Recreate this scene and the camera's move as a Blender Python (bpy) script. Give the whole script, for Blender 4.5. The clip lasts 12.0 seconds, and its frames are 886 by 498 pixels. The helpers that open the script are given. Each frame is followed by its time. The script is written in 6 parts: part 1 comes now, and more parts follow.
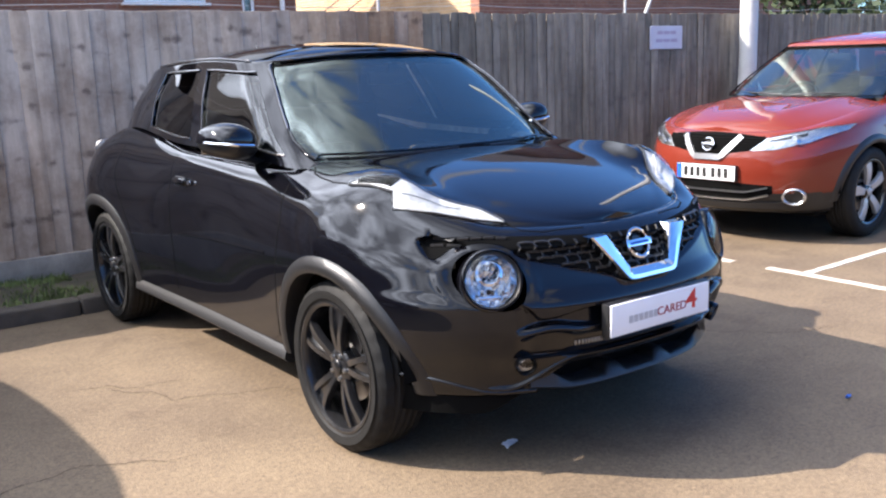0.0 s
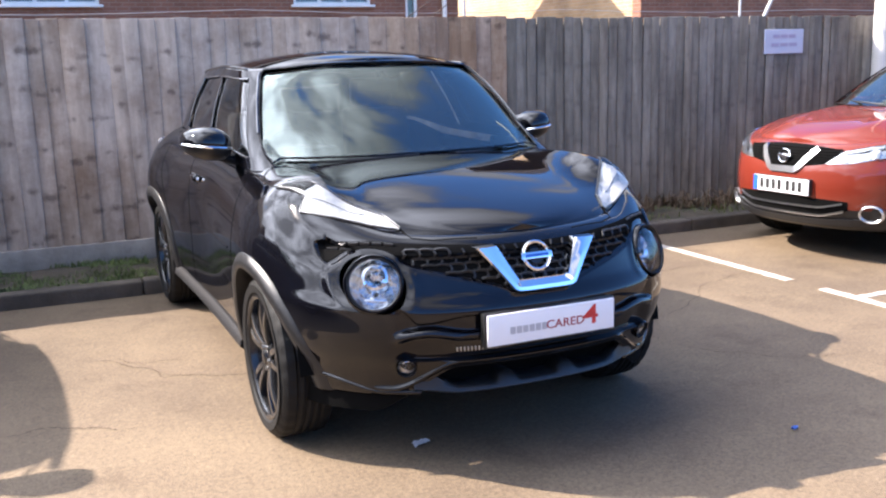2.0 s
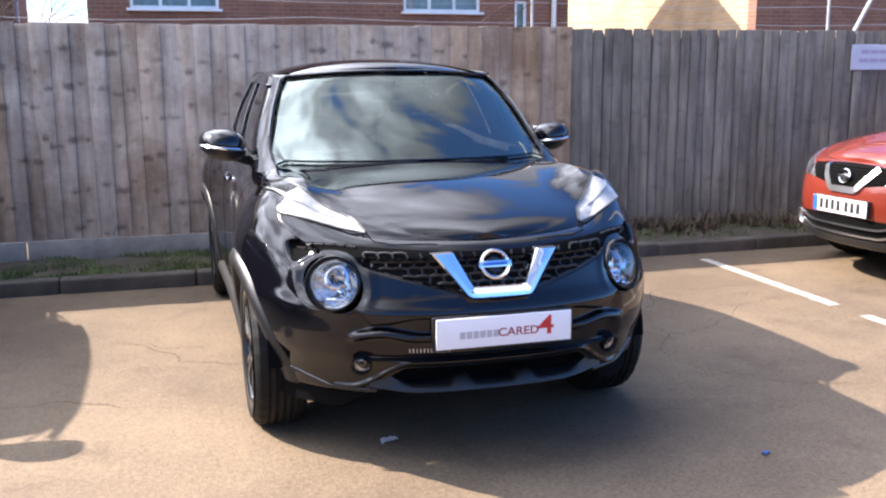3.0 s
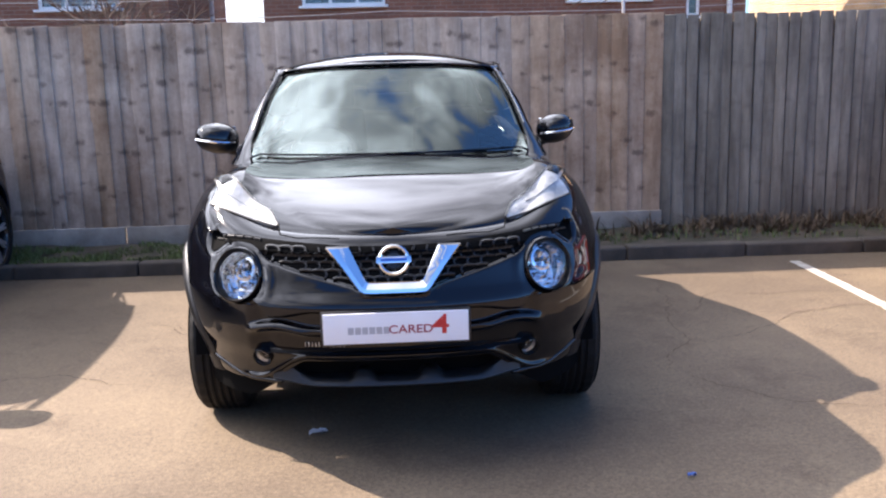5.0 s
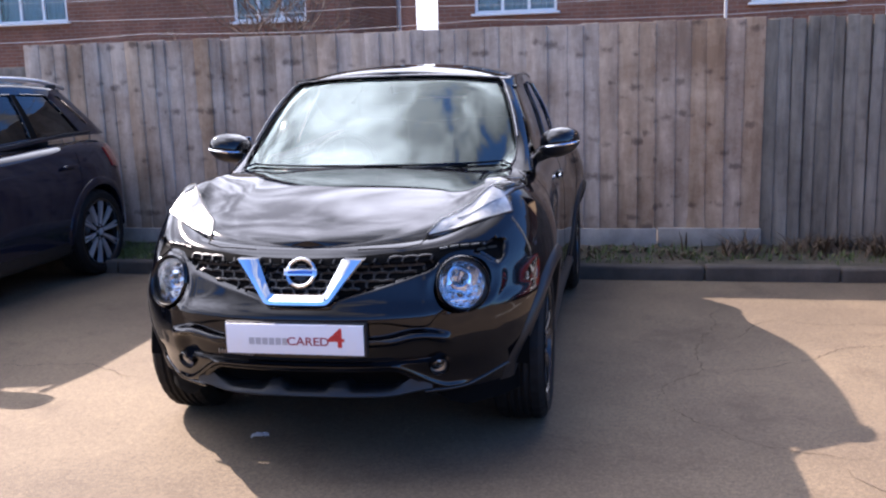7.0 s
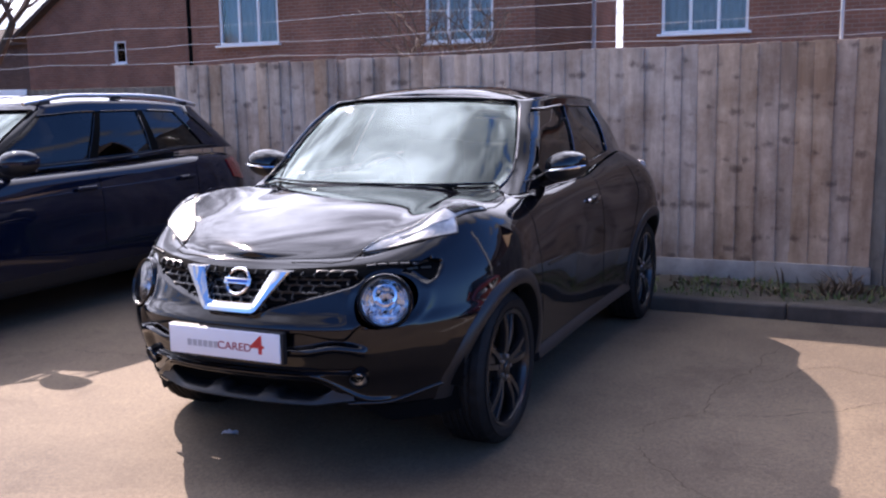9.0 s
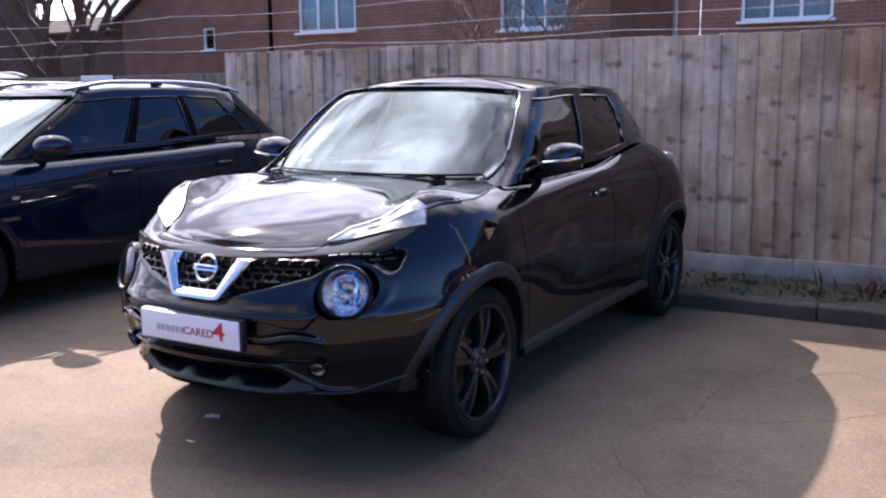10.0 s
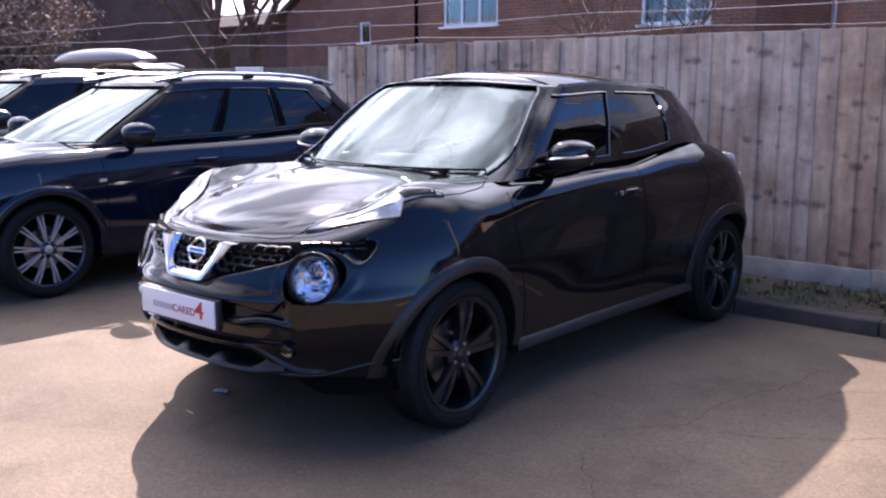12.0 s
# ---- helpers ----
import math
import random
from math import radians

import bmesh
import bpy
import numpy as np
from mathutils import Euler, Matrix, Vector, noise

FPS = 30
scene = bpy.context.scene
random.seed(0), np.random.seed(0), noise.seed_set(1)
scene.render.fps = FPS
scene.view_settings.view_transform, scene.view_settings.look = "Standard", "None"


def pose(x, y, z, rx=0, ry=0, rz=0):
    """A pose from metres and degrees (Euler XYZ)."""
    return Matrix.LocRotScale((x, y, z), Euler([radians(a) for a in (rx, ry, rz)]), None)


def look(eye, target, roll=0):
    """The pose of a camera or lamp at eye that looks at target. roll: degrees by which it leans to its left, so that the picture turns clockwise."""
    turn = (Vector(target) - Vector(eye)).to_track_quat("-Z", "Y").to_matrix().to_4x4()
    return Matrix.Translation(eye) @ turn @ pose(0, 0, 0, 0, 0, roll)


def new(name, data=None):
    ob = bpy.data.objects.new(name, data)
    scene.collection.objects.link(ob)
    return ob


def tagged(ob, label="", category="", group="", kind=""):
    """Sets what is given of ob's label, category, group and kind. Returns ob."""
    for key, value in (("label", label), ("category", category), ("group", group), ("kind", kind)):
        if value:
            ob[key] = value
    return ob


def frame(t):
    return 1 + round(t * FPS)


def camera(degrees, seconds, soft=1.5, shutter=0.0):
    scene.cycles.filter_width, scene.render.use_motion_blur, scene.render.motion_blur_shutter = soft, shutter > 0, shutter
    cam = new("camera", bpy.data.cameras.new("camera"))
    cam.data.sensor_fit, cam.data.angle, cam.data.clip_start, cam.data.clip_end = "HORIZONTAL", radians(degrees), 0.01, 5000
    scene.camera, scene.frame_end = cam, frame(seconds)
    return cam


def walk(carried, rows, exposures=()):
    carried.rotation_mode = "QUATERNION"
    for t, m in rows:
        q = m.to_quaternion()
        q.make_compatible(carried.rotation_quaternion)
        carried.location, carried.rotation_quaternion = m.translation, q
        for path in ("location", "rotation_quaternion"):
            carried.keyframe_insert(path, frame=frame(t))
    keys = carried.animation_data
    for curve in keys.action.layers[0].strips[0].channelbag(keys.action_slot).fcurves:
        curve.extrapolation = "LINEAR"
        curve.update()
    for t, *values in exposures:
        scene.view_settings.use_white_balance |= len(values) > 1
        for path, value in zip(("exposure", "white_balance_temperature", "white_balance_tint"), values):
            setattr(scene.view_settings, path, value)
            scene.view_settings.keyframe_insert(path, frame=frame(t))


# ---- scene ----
import collections
cam = camera(50.4, 12.0, soft=2.2)
PATH = [
    (0, (-2.533, -2.158, 1.46), (-1.374, -0.577, 1.065), -1.9),
    (0.5, (-2.349, -2.286, 1.486), (-1.259, -0.657, 1.087), -2.4),
    (1, (-2.13, -2.523, 1.485), (-1.139, -0.831, 1.094), -3.0),
    (1.5, (-1.928, -2.707, 1.485), (-1.035, -0.961, 1.091), -2.8),
    (2, (-1.663, -2.825, 1.486), (-0.872, -1.03, 1.098), -1.5),
    (2.5, (-1.377, -3.005, 1.492), (-0.715, -1.154, 1.12), -1.3),
    (3, (-1.124, -3.14, 1.496), (-0.587, -1.25, 1.125), -0.3),
    (3.2, (-1.013, -3.15, 1.478), (-0.514, -1.247, 1.117), -0.1),
    (5, (0.037, -3.269, 1.485), (0.12, -1.308, 1.102), -1.4),
    (5.5, (0.326, -3.268, 1.502), (0.311, -1.304, 1.125), -3.1),
    (6, (0.651, -3.309, 1.496), (0.505, -1.348, 1.136), -1.8),
    (6.5, (0.934, -3.222, 1.475), (0.667, -1.27, 1.129), -1.3),
    (7, (1.188, -3.142, 1.492), (0.803, -1.214, 1.131), -1.7),
    (7.2, (1.315, -3.135, 1.494), (0.864, -1.219, 1.143), -1.5),
    (8.8, (2.142, -2.83, 1.465), (1.346, -1.022, 1.153), -1.2),
    (9, (2.296, -2.838, 1.477), (1.447, -1.054, 1.167), -1.0),
    (9.5, (2.532, -2.719, 1.469), (1.599, -0.978, 1.155), -1.7),
    (10, (2.711, -2.556, 1.479), (1.69, -0.868, 1.146), -0.6),
    (10.5, (2.974, -2.485, 1.473), (1.839, -0.871, 1.149), -1.3),
    (11, (3.213, -2.399, 1.478), (2.0, -0.848, 1.129), -0.7),
    (11.5, (3.317, -2.211, 1.477), (2.048, -0.703, 1.14), -0.2),
    (12, (3.374, -2.151, 1.483), (2.072, -0.673, 1.139), 0.1),
]
walk(cam, [(t, look(eye, target, roll)) for t, eye, target, roll in PATH],
     [(0.0, 1.52, 5900, 14), (2.5, 1.75, 6000, 17), (5.0, 1.49, 6080, 18), (5.7, 1.60, 6030, 19), (9.0, 1.19, 5930, 27), (12.0, 1.29, 5900, 29)])

# ---- light: low spring sun beside and behind the fence, broken cloud ----
SUN_TO = Vector((-1.05, 0.73, 1.0)).normalized()
sun = new("sun", bpy.data.lights.new("sun", "SUN"))
sun.data.energy, sun.data.angle, sun.data.color = 5.0, radians(0.55), (1.0, 0.87, 0.70)
sun.matrix_world = look(SUN_TO * 30, (0, 0, 0))

world = bpy.data.worlds.new("sky")
scene.world = world
world.use_nodes = True
wt = world.node_tree
wt.nodes.clear()


def link(tree, a, b):
    tree.links.new(a, b)


w_out = wt.nodes.new("ShaderNodeOutputWorld")
w_bg = wt.nodes.new("ShaderNodeBackground")
w_sky = wt.nodes.new("ShaderNodeTexSky")
w_sky.sky_type, w_sky.sun_disc = "NISHITA", False
w_sky.sun_elevation = math.asin(SUN_TO.z)
w_sky.sun_rotation = math.atan2(SUN_TO.x, SUN_TO.y)
w_co = wt.nodes.new("ShaderNodeTexCoord")
w_sep = wt.nodes.new("ShaderNodeSeparateXYZ")
w_add = wt.nodes.new("ShaderNodeMath")
w_add.operation, w_add.inputs[1].default_value = "ADD", 0.16
w_max = wt.nodes.new("ShaderNodeMath")
w_max.operation, w_max.inputs[1].default_value = "MAXIMUM", 0.05
w_div = wt.nodes.new("ShaderNodeVectorMath")
w_div.operation = "DIVIDE"
w_noise = wt.nodes.new("ShaderNodeTexNoise")
w_noise.inputs["Scale"].default_value, w_noise.inputs["Detail"].default_value = 2.0, 7.0
w_noise.inputs["Roughness"].default_value, w_noise.inputs["Distortion"].default_value = 0.56, 0.35
w_ramp = wt.nodes.new("ShaderNodeValToRGB")
w_ramp.color_ramp.elements[0].position, w_ramp.color_ramp.elements[1].position = 0.62, 0.71
w_ramp.color_ramp.interpolation = "EASE"
w_mix = wt.nodes.new("ShaderNodeMix")
w_mix.data_type = "RGBA"
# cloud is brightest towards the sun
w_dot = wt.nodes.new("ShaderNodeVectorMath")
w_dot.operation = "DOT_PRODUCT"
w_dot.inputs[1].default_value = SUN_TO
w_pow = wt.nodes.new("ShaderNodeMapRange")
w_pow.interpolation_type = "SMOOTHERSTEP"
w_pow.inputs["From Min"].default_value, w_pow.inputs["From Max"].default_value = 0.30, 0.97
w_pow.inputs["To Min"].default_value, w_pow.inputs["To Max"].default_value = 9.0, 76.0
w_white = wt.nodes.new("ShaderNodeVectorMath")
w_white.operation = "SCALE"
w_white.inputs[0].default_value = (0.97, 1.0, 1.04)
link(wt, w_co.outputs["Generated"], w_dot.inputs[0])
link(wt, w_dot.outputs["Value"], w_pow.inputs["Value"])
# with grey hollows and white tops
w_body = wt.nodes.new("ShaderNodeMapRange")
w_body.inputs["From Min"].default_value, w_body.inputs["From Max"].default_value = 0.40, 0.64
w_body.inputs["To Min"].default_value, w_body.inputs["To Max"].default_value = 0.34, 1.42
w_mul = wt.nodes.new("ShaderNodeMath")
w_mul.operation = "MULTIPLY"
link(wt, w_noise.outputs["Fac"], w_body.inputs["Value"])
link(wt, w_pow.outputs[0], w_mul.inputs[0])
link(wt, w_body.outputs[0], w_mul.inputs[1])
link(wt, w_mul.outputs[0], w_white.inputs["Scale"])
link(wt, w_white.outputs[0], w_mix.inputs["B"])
link(wt, w_co.outputs["Generated"], w_sep.inputs[0])
link(wt, w_sep.outputs["Z"], w_add.inputs[0])
link(wt, w_add.outputs[0], w_max.inputs[0])
link(wt, w_co.outputs["Generated"], w_div.inputs[0])
link(wt, w_max.outputs[0], w_div.inputs[1])
link(wt, w_div.outputs[0], w_noise.inputs["Vector"])
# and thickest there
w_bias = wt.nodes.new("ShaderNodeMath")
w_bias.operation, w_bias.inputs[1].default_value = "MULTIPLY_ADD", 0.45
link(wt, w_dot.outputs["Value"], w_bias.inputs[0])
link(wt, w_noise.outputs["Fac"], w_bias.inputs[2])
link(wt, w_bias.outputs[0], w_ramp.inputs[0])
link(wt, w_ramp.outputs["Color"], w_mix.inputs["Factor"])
w_blue = wt.nodes.new("ShaderNodeVectorMath")
w_blue.operation, w_blue.inputs[1].default_value = "MULTIPLY", (2.5, 3.82, 5.4)
link(wt, w_sky.outputs[0], w_blue.inputs[0])
link(wt, w_blue.outputs[0], w_mix.inputs["A"])
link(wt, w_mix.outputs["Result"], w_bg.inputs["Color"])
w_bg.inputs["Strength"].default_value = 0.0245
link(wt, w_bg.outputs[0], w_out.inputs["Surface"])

# ---- materials ----
def mat(name, base, rough=0.6, metal=0.0, vary=0.0, scale=8.0, bump=0.0, bump_scale=60.0, coat=0.0, spec=0.5,
        second=None, island=0.0, stretch=(1, 1, 1), rough_vary=0.0):
    """A surface with broad colour change (vary, at scale), fine relief (bump) and a change from piece to piece (island)."""
    m = bpy.data.materials.new(name)
    m.use_nodes = True
    t = m.node_tree
    b = t.nodes["Principled BSDF"]
    b.inputs["Base Color"].default_value = (*base, 1)
    b.inputs["Roughness"].default_value = rough
    b.inputs["Metallic"].default_value = metal
    b.inputs["Coat Weight"].default_value = coat
    b.inputs["Coat Roughness"].default_value = 0.02
    b.inputs["Specular IOR Level"].default_value = spec
    co = t.nodes.new("ShaderNodeTexCoord")
    mp = t.nodes.new("ShaderNodeMapping")
    mp.inputs["Scale"].default_value = stretch
    t.links.new(co.outputs["Object"], mp.inputs["Vector"])
    colour = None
    if vary or second:
        n1 = t.nodes.new("ShaderNodeTexNoise")
        n1.inputs["Scale"].default_value, n1.inputs["Detail"].default_value = scale, 8
        n1.inputs["Roughness"].default_value = 0.65
        t.links.new(mp.outputs[0], n1.inputs["Vector"])
        r = t.nodes.new("ShaderNodeValToRGB")
        other = second or tuple(c * (1 - vary) for c in base)
        r.color_ramp.elements[0].position, r.color_ramp.elements[1].position = 0.35, 0.68
        r.color_ramp.elements[0].color = (*other, 1)
        r.color_ramp.elements[1].color = (*[c * (1 + vary * 0.4) for c in base], 1)
        t.links.new(n1.outputs["Fac"], r.inputs[0])
        colour = r.outputs["Color"]
        if rough_vary:
            mr = t.nodes.new("ShaderNodeMapRange")
            mr.inputs["To Min"].default_value, mr.inputs["To Max"].default_value = rough - rough_vary, rough + rough_vary
            t.links.new(n1.outputs["Fac"], mr.inputs["Value"])
            t.links.new(mr.outputs[0], b.inputs["Roughness"])
    if island:
        oi = t.nodes.new("ShaderNodeObjectInfo")
        hs = t.nodes.new("ShaderNodeHueSaturation")
        mr = t.nodes.new("ShaderNodeMapRange")
        mr.inputs["To Min"].default_value, mr.inputs["To Max"].default_value = 1 - island, 1 + island
        t.links.new(oi.outputs["Random"], mr.inputs["Value"])
        t.links.new(mr.outputs[0], hs.inputs["Value"])
        if colour:
            t.links.new(colour, hs.inputs["Color"])
        else:
            hs.inputs["Color"].default_value = (*base, 1)
        colour = hs.outputs["Color"]
    if colour:
        t.links.new(colour, b.inputs["Base Color"])
    if bump:
        n2 = t.nodes.new("ShaderNodeTexNoise")
        n2.inputs["Scale"].default_value, n2.inputs["Detail"].default_value = bump_scale, 4
        t.links.new(mp.outputs[0], n2.inputs["Vector"])
        bp = t.nodes.new("ShaderNodeBump")
        bp.inputs["Strength"].default_value, bp.inputs["Distance"].default_value = bump, 0.01
        t.links.new(n2.outputs["Fac"], bp.inputs["Height"])
        t.links.new(bp.outputs[0], b.inputs["Normal"])
    return m


def glass(name, tint, ior=1.5, dust=0.0, sheen=(1, 1, 1)):
    """Thin tinted glass: clear through, glossy by its Fresnel, with a film of dust."""
    m = bpy.data.materials.new(name)
    m.use_nodes = True
    t = m.node_tree
    t.nodes.clear()
    out = t.nodes.new("ShaderNodeOutputMaterial")
    mix = t.nodes.new("ShaderNodeMixShader")
    fr = t.nodes.new("ShaderNodeFresnel")
    fr.inputs["IOR"].default_value = ior
    tr = t.nodes.new("ShaderNodeBsdfTransparent")
    tr.inputs["Color"].default_value = (*tint, 1)
    gl = t.nodes.new("ShaderNodeBsdfGlossy")
    gl.inputs["Roughness"].default_value = 0.015
    gl.inputs["Color"].default_value = (*sheen, 1)
    t.links.new(fr.outputs[0], mix.inputs[0])
    t.links.new(tr.outputs[0], mix.inputs[1])
    t.links.new(gl.outputs[0], mix.inputs[2])
    last = mix.outputs[0]
    if dust:
        co = t.nodes.new("ShaderNodeTexCoord")
        n = t.nodes.new("ShaderNodeTexNoise")
        n.inputs["Scale"].default_value, n.inputs["Detail"].default_value = 3.0, 6
        t.links.new(co.outputs["Object"], n.inputs["Vector"])
        k = t.nodes.new("ShaderNodeMath")
        k.operation, k.inputs[1].default_value = "MULTIPLY", dust * 2
        t.links.new(n.outputs["Fac"], k.inputs[0])
        df = t.nodes.new("ShaderNodeBsdfDiffuse")
        df.inputs["Color"].default_value = (0.62, 0.64, 0.60, 1)
        mx = t.nodes.new("ShaderNodeMixShader")
        t.links.new(k.outputs[0], mx.inputs[0])
        t.links.new(last, mx.inputs[1])
        t.links.new(df.outputs[0], mx.inputs[2])
        last = mx.outputs[0]
    t.links.new(last, out.inputs["Surface"])
    return m


M_BLACK = mat("black_paint", (0.003, 0.003, 0.0045), 0.05, spec=0.52, bump=0.0015, bump_scale=7)
M_RED = mat("red_paint", (0.150, 0.018, 0.007), 0.5, coat=1.0, spec=0.15, vary=0.08, scale=3)
M_NAVY = mat("navy_paint", (0.004, 0.007, 0.018), 0.05, spec=0.5, bump=0.006, bump_scale=9)
M_GREYCAR = mat("grey_paint", (0.03, 0.033, 0.04), 0.3, metal=0.4, coat=1.0)
M_PLASTIC = mat("black_plastic", (0.012, 0.012, 0.013), 0.38, vary=0.2, scale=20, bump=0.08, bump_scale=400)
M_GRILLE = mat("grille_black", (0.014, 0.014, 0.015), 0.34, spec=0.5)
M_TRIM = mat("dark_bright_trim", (0.16, 0.16, 0.17), 0.16, metal=0.9)
M_FRAME = mat("satin_pillar", (0.005, 0.005, 0.006), 0.10, spec=0.25)
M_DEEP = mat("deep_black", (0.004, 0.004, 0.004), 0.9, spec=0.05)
M_CHROME = mat("chrome", (0.82, 0.83, 0.85), 0.06, metal=1.0)
M_SILVER = mat("satin_silver", (0.55, 0.56, 0.58), 0.28, metal=1.0)
M_RIMDARK = mat("rim_black", (0.010, 0.010, 0.011), 0.26, coat=0.3)
M_RIMSILVER = mat("rim_silver", (0.48, 0.49, 0.50), 0.35, metal=0.5)
M_RIMEDGE = mat("rim_edge", (0.44, 0.445, 0.45), 0.3, metal=0.9)
M_TYRE = mat("tyre_rubber", (0.009, 0.009, 0.009), 0.65, spec=0.22, vary=0.3, scale=25, bump=0.2, bump_scale=150)
M_DISC = mat("brake_steel", (0.35, 0.34, 0.33), 0.35, metal=1.0, vary=0.3, scale=12)
M_REFLECT = mat("lamp_reflector", (0.90, 0.92, 0.95), 0.12, metal=1.0)
M_LAMPWHITE = mat("lamp_housing", (0.50, 0.505, 0.515), 0.42, vary=0.4, scale=14, bump=0.5, bump_scale=55)
M_LAMPDARK = mat("lamp_inner", (0.70, 0.71, 0.73), 0.25, metal=1.0, bump=0.4, bump_scale=45)
M_LAMPPALE = mat("pale_lens", (0.62, 0.60, 0.60), 0.15, coat=1.0, vary=0.2, scale=20)
M_TAIL = mat("tail_red", (0.25, 0.01, 0.01), 0.12, coat=1.0)
M_LENS = glass("lamp_glass", (0.92, 0.94, 0.96))
M_CLEAR = glass("clear_lamp_cover", (0.93, 0.95, 0.96), 1.25)
M_WIND = glass("windscreen_glass", (0.36, 0.44, 0.43), 2.35, 0.012, (0.88, 1.0, 0.93))
M_TINT = glass("privacy_glass", (0.05, 0.055, 0.06))
M_SIDEGL = glass("side_glass", (0.35, 0.41, 0.40), 1.7)
M_CABIN = mat("cabin_trim", (0.012, 0.012, 0.013), 0.65, vary=0.3, scale=30)
M_SEAT = mat("seat_cloth", (0.02, 0.02, 0.022), 0.9, vary=0.3, scale=40)
M_PLATE = mat("plate_white", (0.80, 0.80, 0.83), 0.35, vary=0.04, scale=5)
M_INKRED = mat("ink_red", (0.50, 0.03, 0.03), 0.4)
M_INKDARKRED = mat("ink_dark_red", (0.28, 0.03, 0.04), 0.4)
M_INKGREY = mat("ink_grey", (0.42, 0.42, 0.44), 0.4)
M_INKBLACK = mat("ink_black", (0.02, 0.02, 0.02), 0.4)
M_BOX = mat("grey_plastic", (0.26, 0.26, 0.27), 0.3, vary=0.1, scale=4)
M_UPVC = mat("white_frame", (0.80, 0.80, 0.79), 0.4, vary=0.06, scale=4)
M_INKBLUE = mat("ink_blue", (0.02, 0.10, 0.45), 0.4)

# ---- shape tools: each gives (points, faces) ----
from mathutils.bvhtree import BVHTree


def curve(*pts):
    """A smooth curve through pairs, with no overshoot."""
    xs, ys = np.array([p[0] for p in pts], float), np.array([p[1] for p in pts], float)
    h, d = np.diff(xs), np.diff(ys) / np.diff(xs)
    m = np.zeros(len(xs))
    m[0], m[-1] = d[0], d[-1]
    for i in range(1, len(xs) - 1):
        if d[i - 1] * d[i] > 0:
            w1, w2 = 2 * h[i] + h[i - 1], h[i] + 2 * h[i - 1]
            m[i] = (w1 + w2) / (w1 / d[i - 1] + w2 / d[i])

    def at(x):
        x = np.clip(np.asarray(x, float), xs[0], xs[-1])
        i = np.clip(np.searchsorted(xs, x) - 1, 0, len(h) - 1)
        t = (x - xs[i]) / h[i]
        return ((2 * t**3 - 3 * t**2 + 1) * ys[i] + (t**3 - 2 * t**2 + t) * h[i] * m[i]
                + (3 * t**2 - 2 * t**3) * ys[i + 1] + (t**3 - t**2) * h[i] * m[i + 1])
    return at


def sheet(p, wrap=False, keep=None):
    """Quads over a grid of points p[i, j]. wrap closes it along j. keep(centre) picks faces."""
    p = np.asarray(p, float)
    n, m = p.shape[:2]
    v = p.reshape(-1, 3)
    faces = []
    for i in range(n - 1):
        for j in range(m if wrap else m - 1):
            k = (j + 1) % m
            q = (i * m + j, (i + 1) * m + j, (i + 1) * m + k, i * m + k)
            if keep is None or keep(v[list(q)].mean(0)):
                faces.append(q)
    return [tuple(a) for a in v], faces


def join(*pieces):
    v, f = [], []
    for pv, pf in pieces:
        o = len(v)
        v += list(pv)
        f += [tuple(i + o for i in q) for q in pf]
    return v, f


def moved(piece, m):
    return [tuple(m @ Vector(p)) for p in piece[0]], piece[1]


def mirrored(piece):
    return [(-p[0], p[1], p[2]) for p in piece[0]], [tuple(reversed(q)) for q in piece[1]]


def lathe(profile, n=48, a0=0.0, a1=2 * math.pi, wobble=None):
    """Turns (radius, along) pairs about the x axis."""
    rows = []
    for k, (r, a) in enumerate(profile):
        row = []
        for j in range(n):
            th = a0 + (a1 - a0) * j / n
            rr = r + (wobble(k, j) if wobble else 0)
            row.append((a, rr * math.cos(th), rr * math.sin(th)))
        rows.append(row)
    return sheet(rows, wrap=True)


def slab(size, centre=(0, 0, 0), bevel=0.01, seg=2, taper=None):
    """A box with rounded edges. taper(point) may reshape it."""
    bm = bmesh.new()
    bmesh.ops.create_cube(bm, size=1)
    for v in bm.verts:
        v.co = Vector((v.co.x * size[0], v.co.y * size[1], v.co.z * size[2]))
    if bevel:
        bmesh.ops.bevel(bm, geom=bm.edges[:], offset=bevel, segments=seg, profile=0.6, affect="EDGES", clamp_overlap=True)
    out = []
    for v in bm.verts:
        p = Vector(taper(v.co)) if taper else v.co
        out.append(tuple(p + Vector(centre)))
    bm.verts.index_update()
    faces = [tuple(v.index for v in f.verts) for f in bm.faces]
    bm.free()
    return out, faces


def tube(path, r, n=8, ends=True):
    """A round bar along a path; r is a number or one for each point."""
    path = [Vector(p) for p in path]
    rs = r if hasattr(r, "__len__") else [r] * len(path)
    rows = []
    up = Vector((0, 0, 1))
    for i, p in enumerate(path):
        d = (path[min(i + 1, len(path) - 1)] - path[max(i - 1, 0)]).normalized()
        if abs(d.dot(up)) > 0.95:
            up = Vector((1, 0, 0)) if abs(d.x) < 0.9 else Vector((0, 1, 0))
        a = d.cross(up).normalized()
        b = d.cross(a)
        up = -b if (-b).dot(up) > 0 else b
        rows.append([tuple(p + rs[i] * (math.cos(t) * a + math.sin(t) * b)) for t in (2 * math.pi * j / n for j in range(n))])
    v, f = sheet(rows, wrap=True)
    if ends:
        f.append(tuple(range(n)))
        f.append(tuple(reversed(range(len(v) - n, len(v)))))
    return v, f


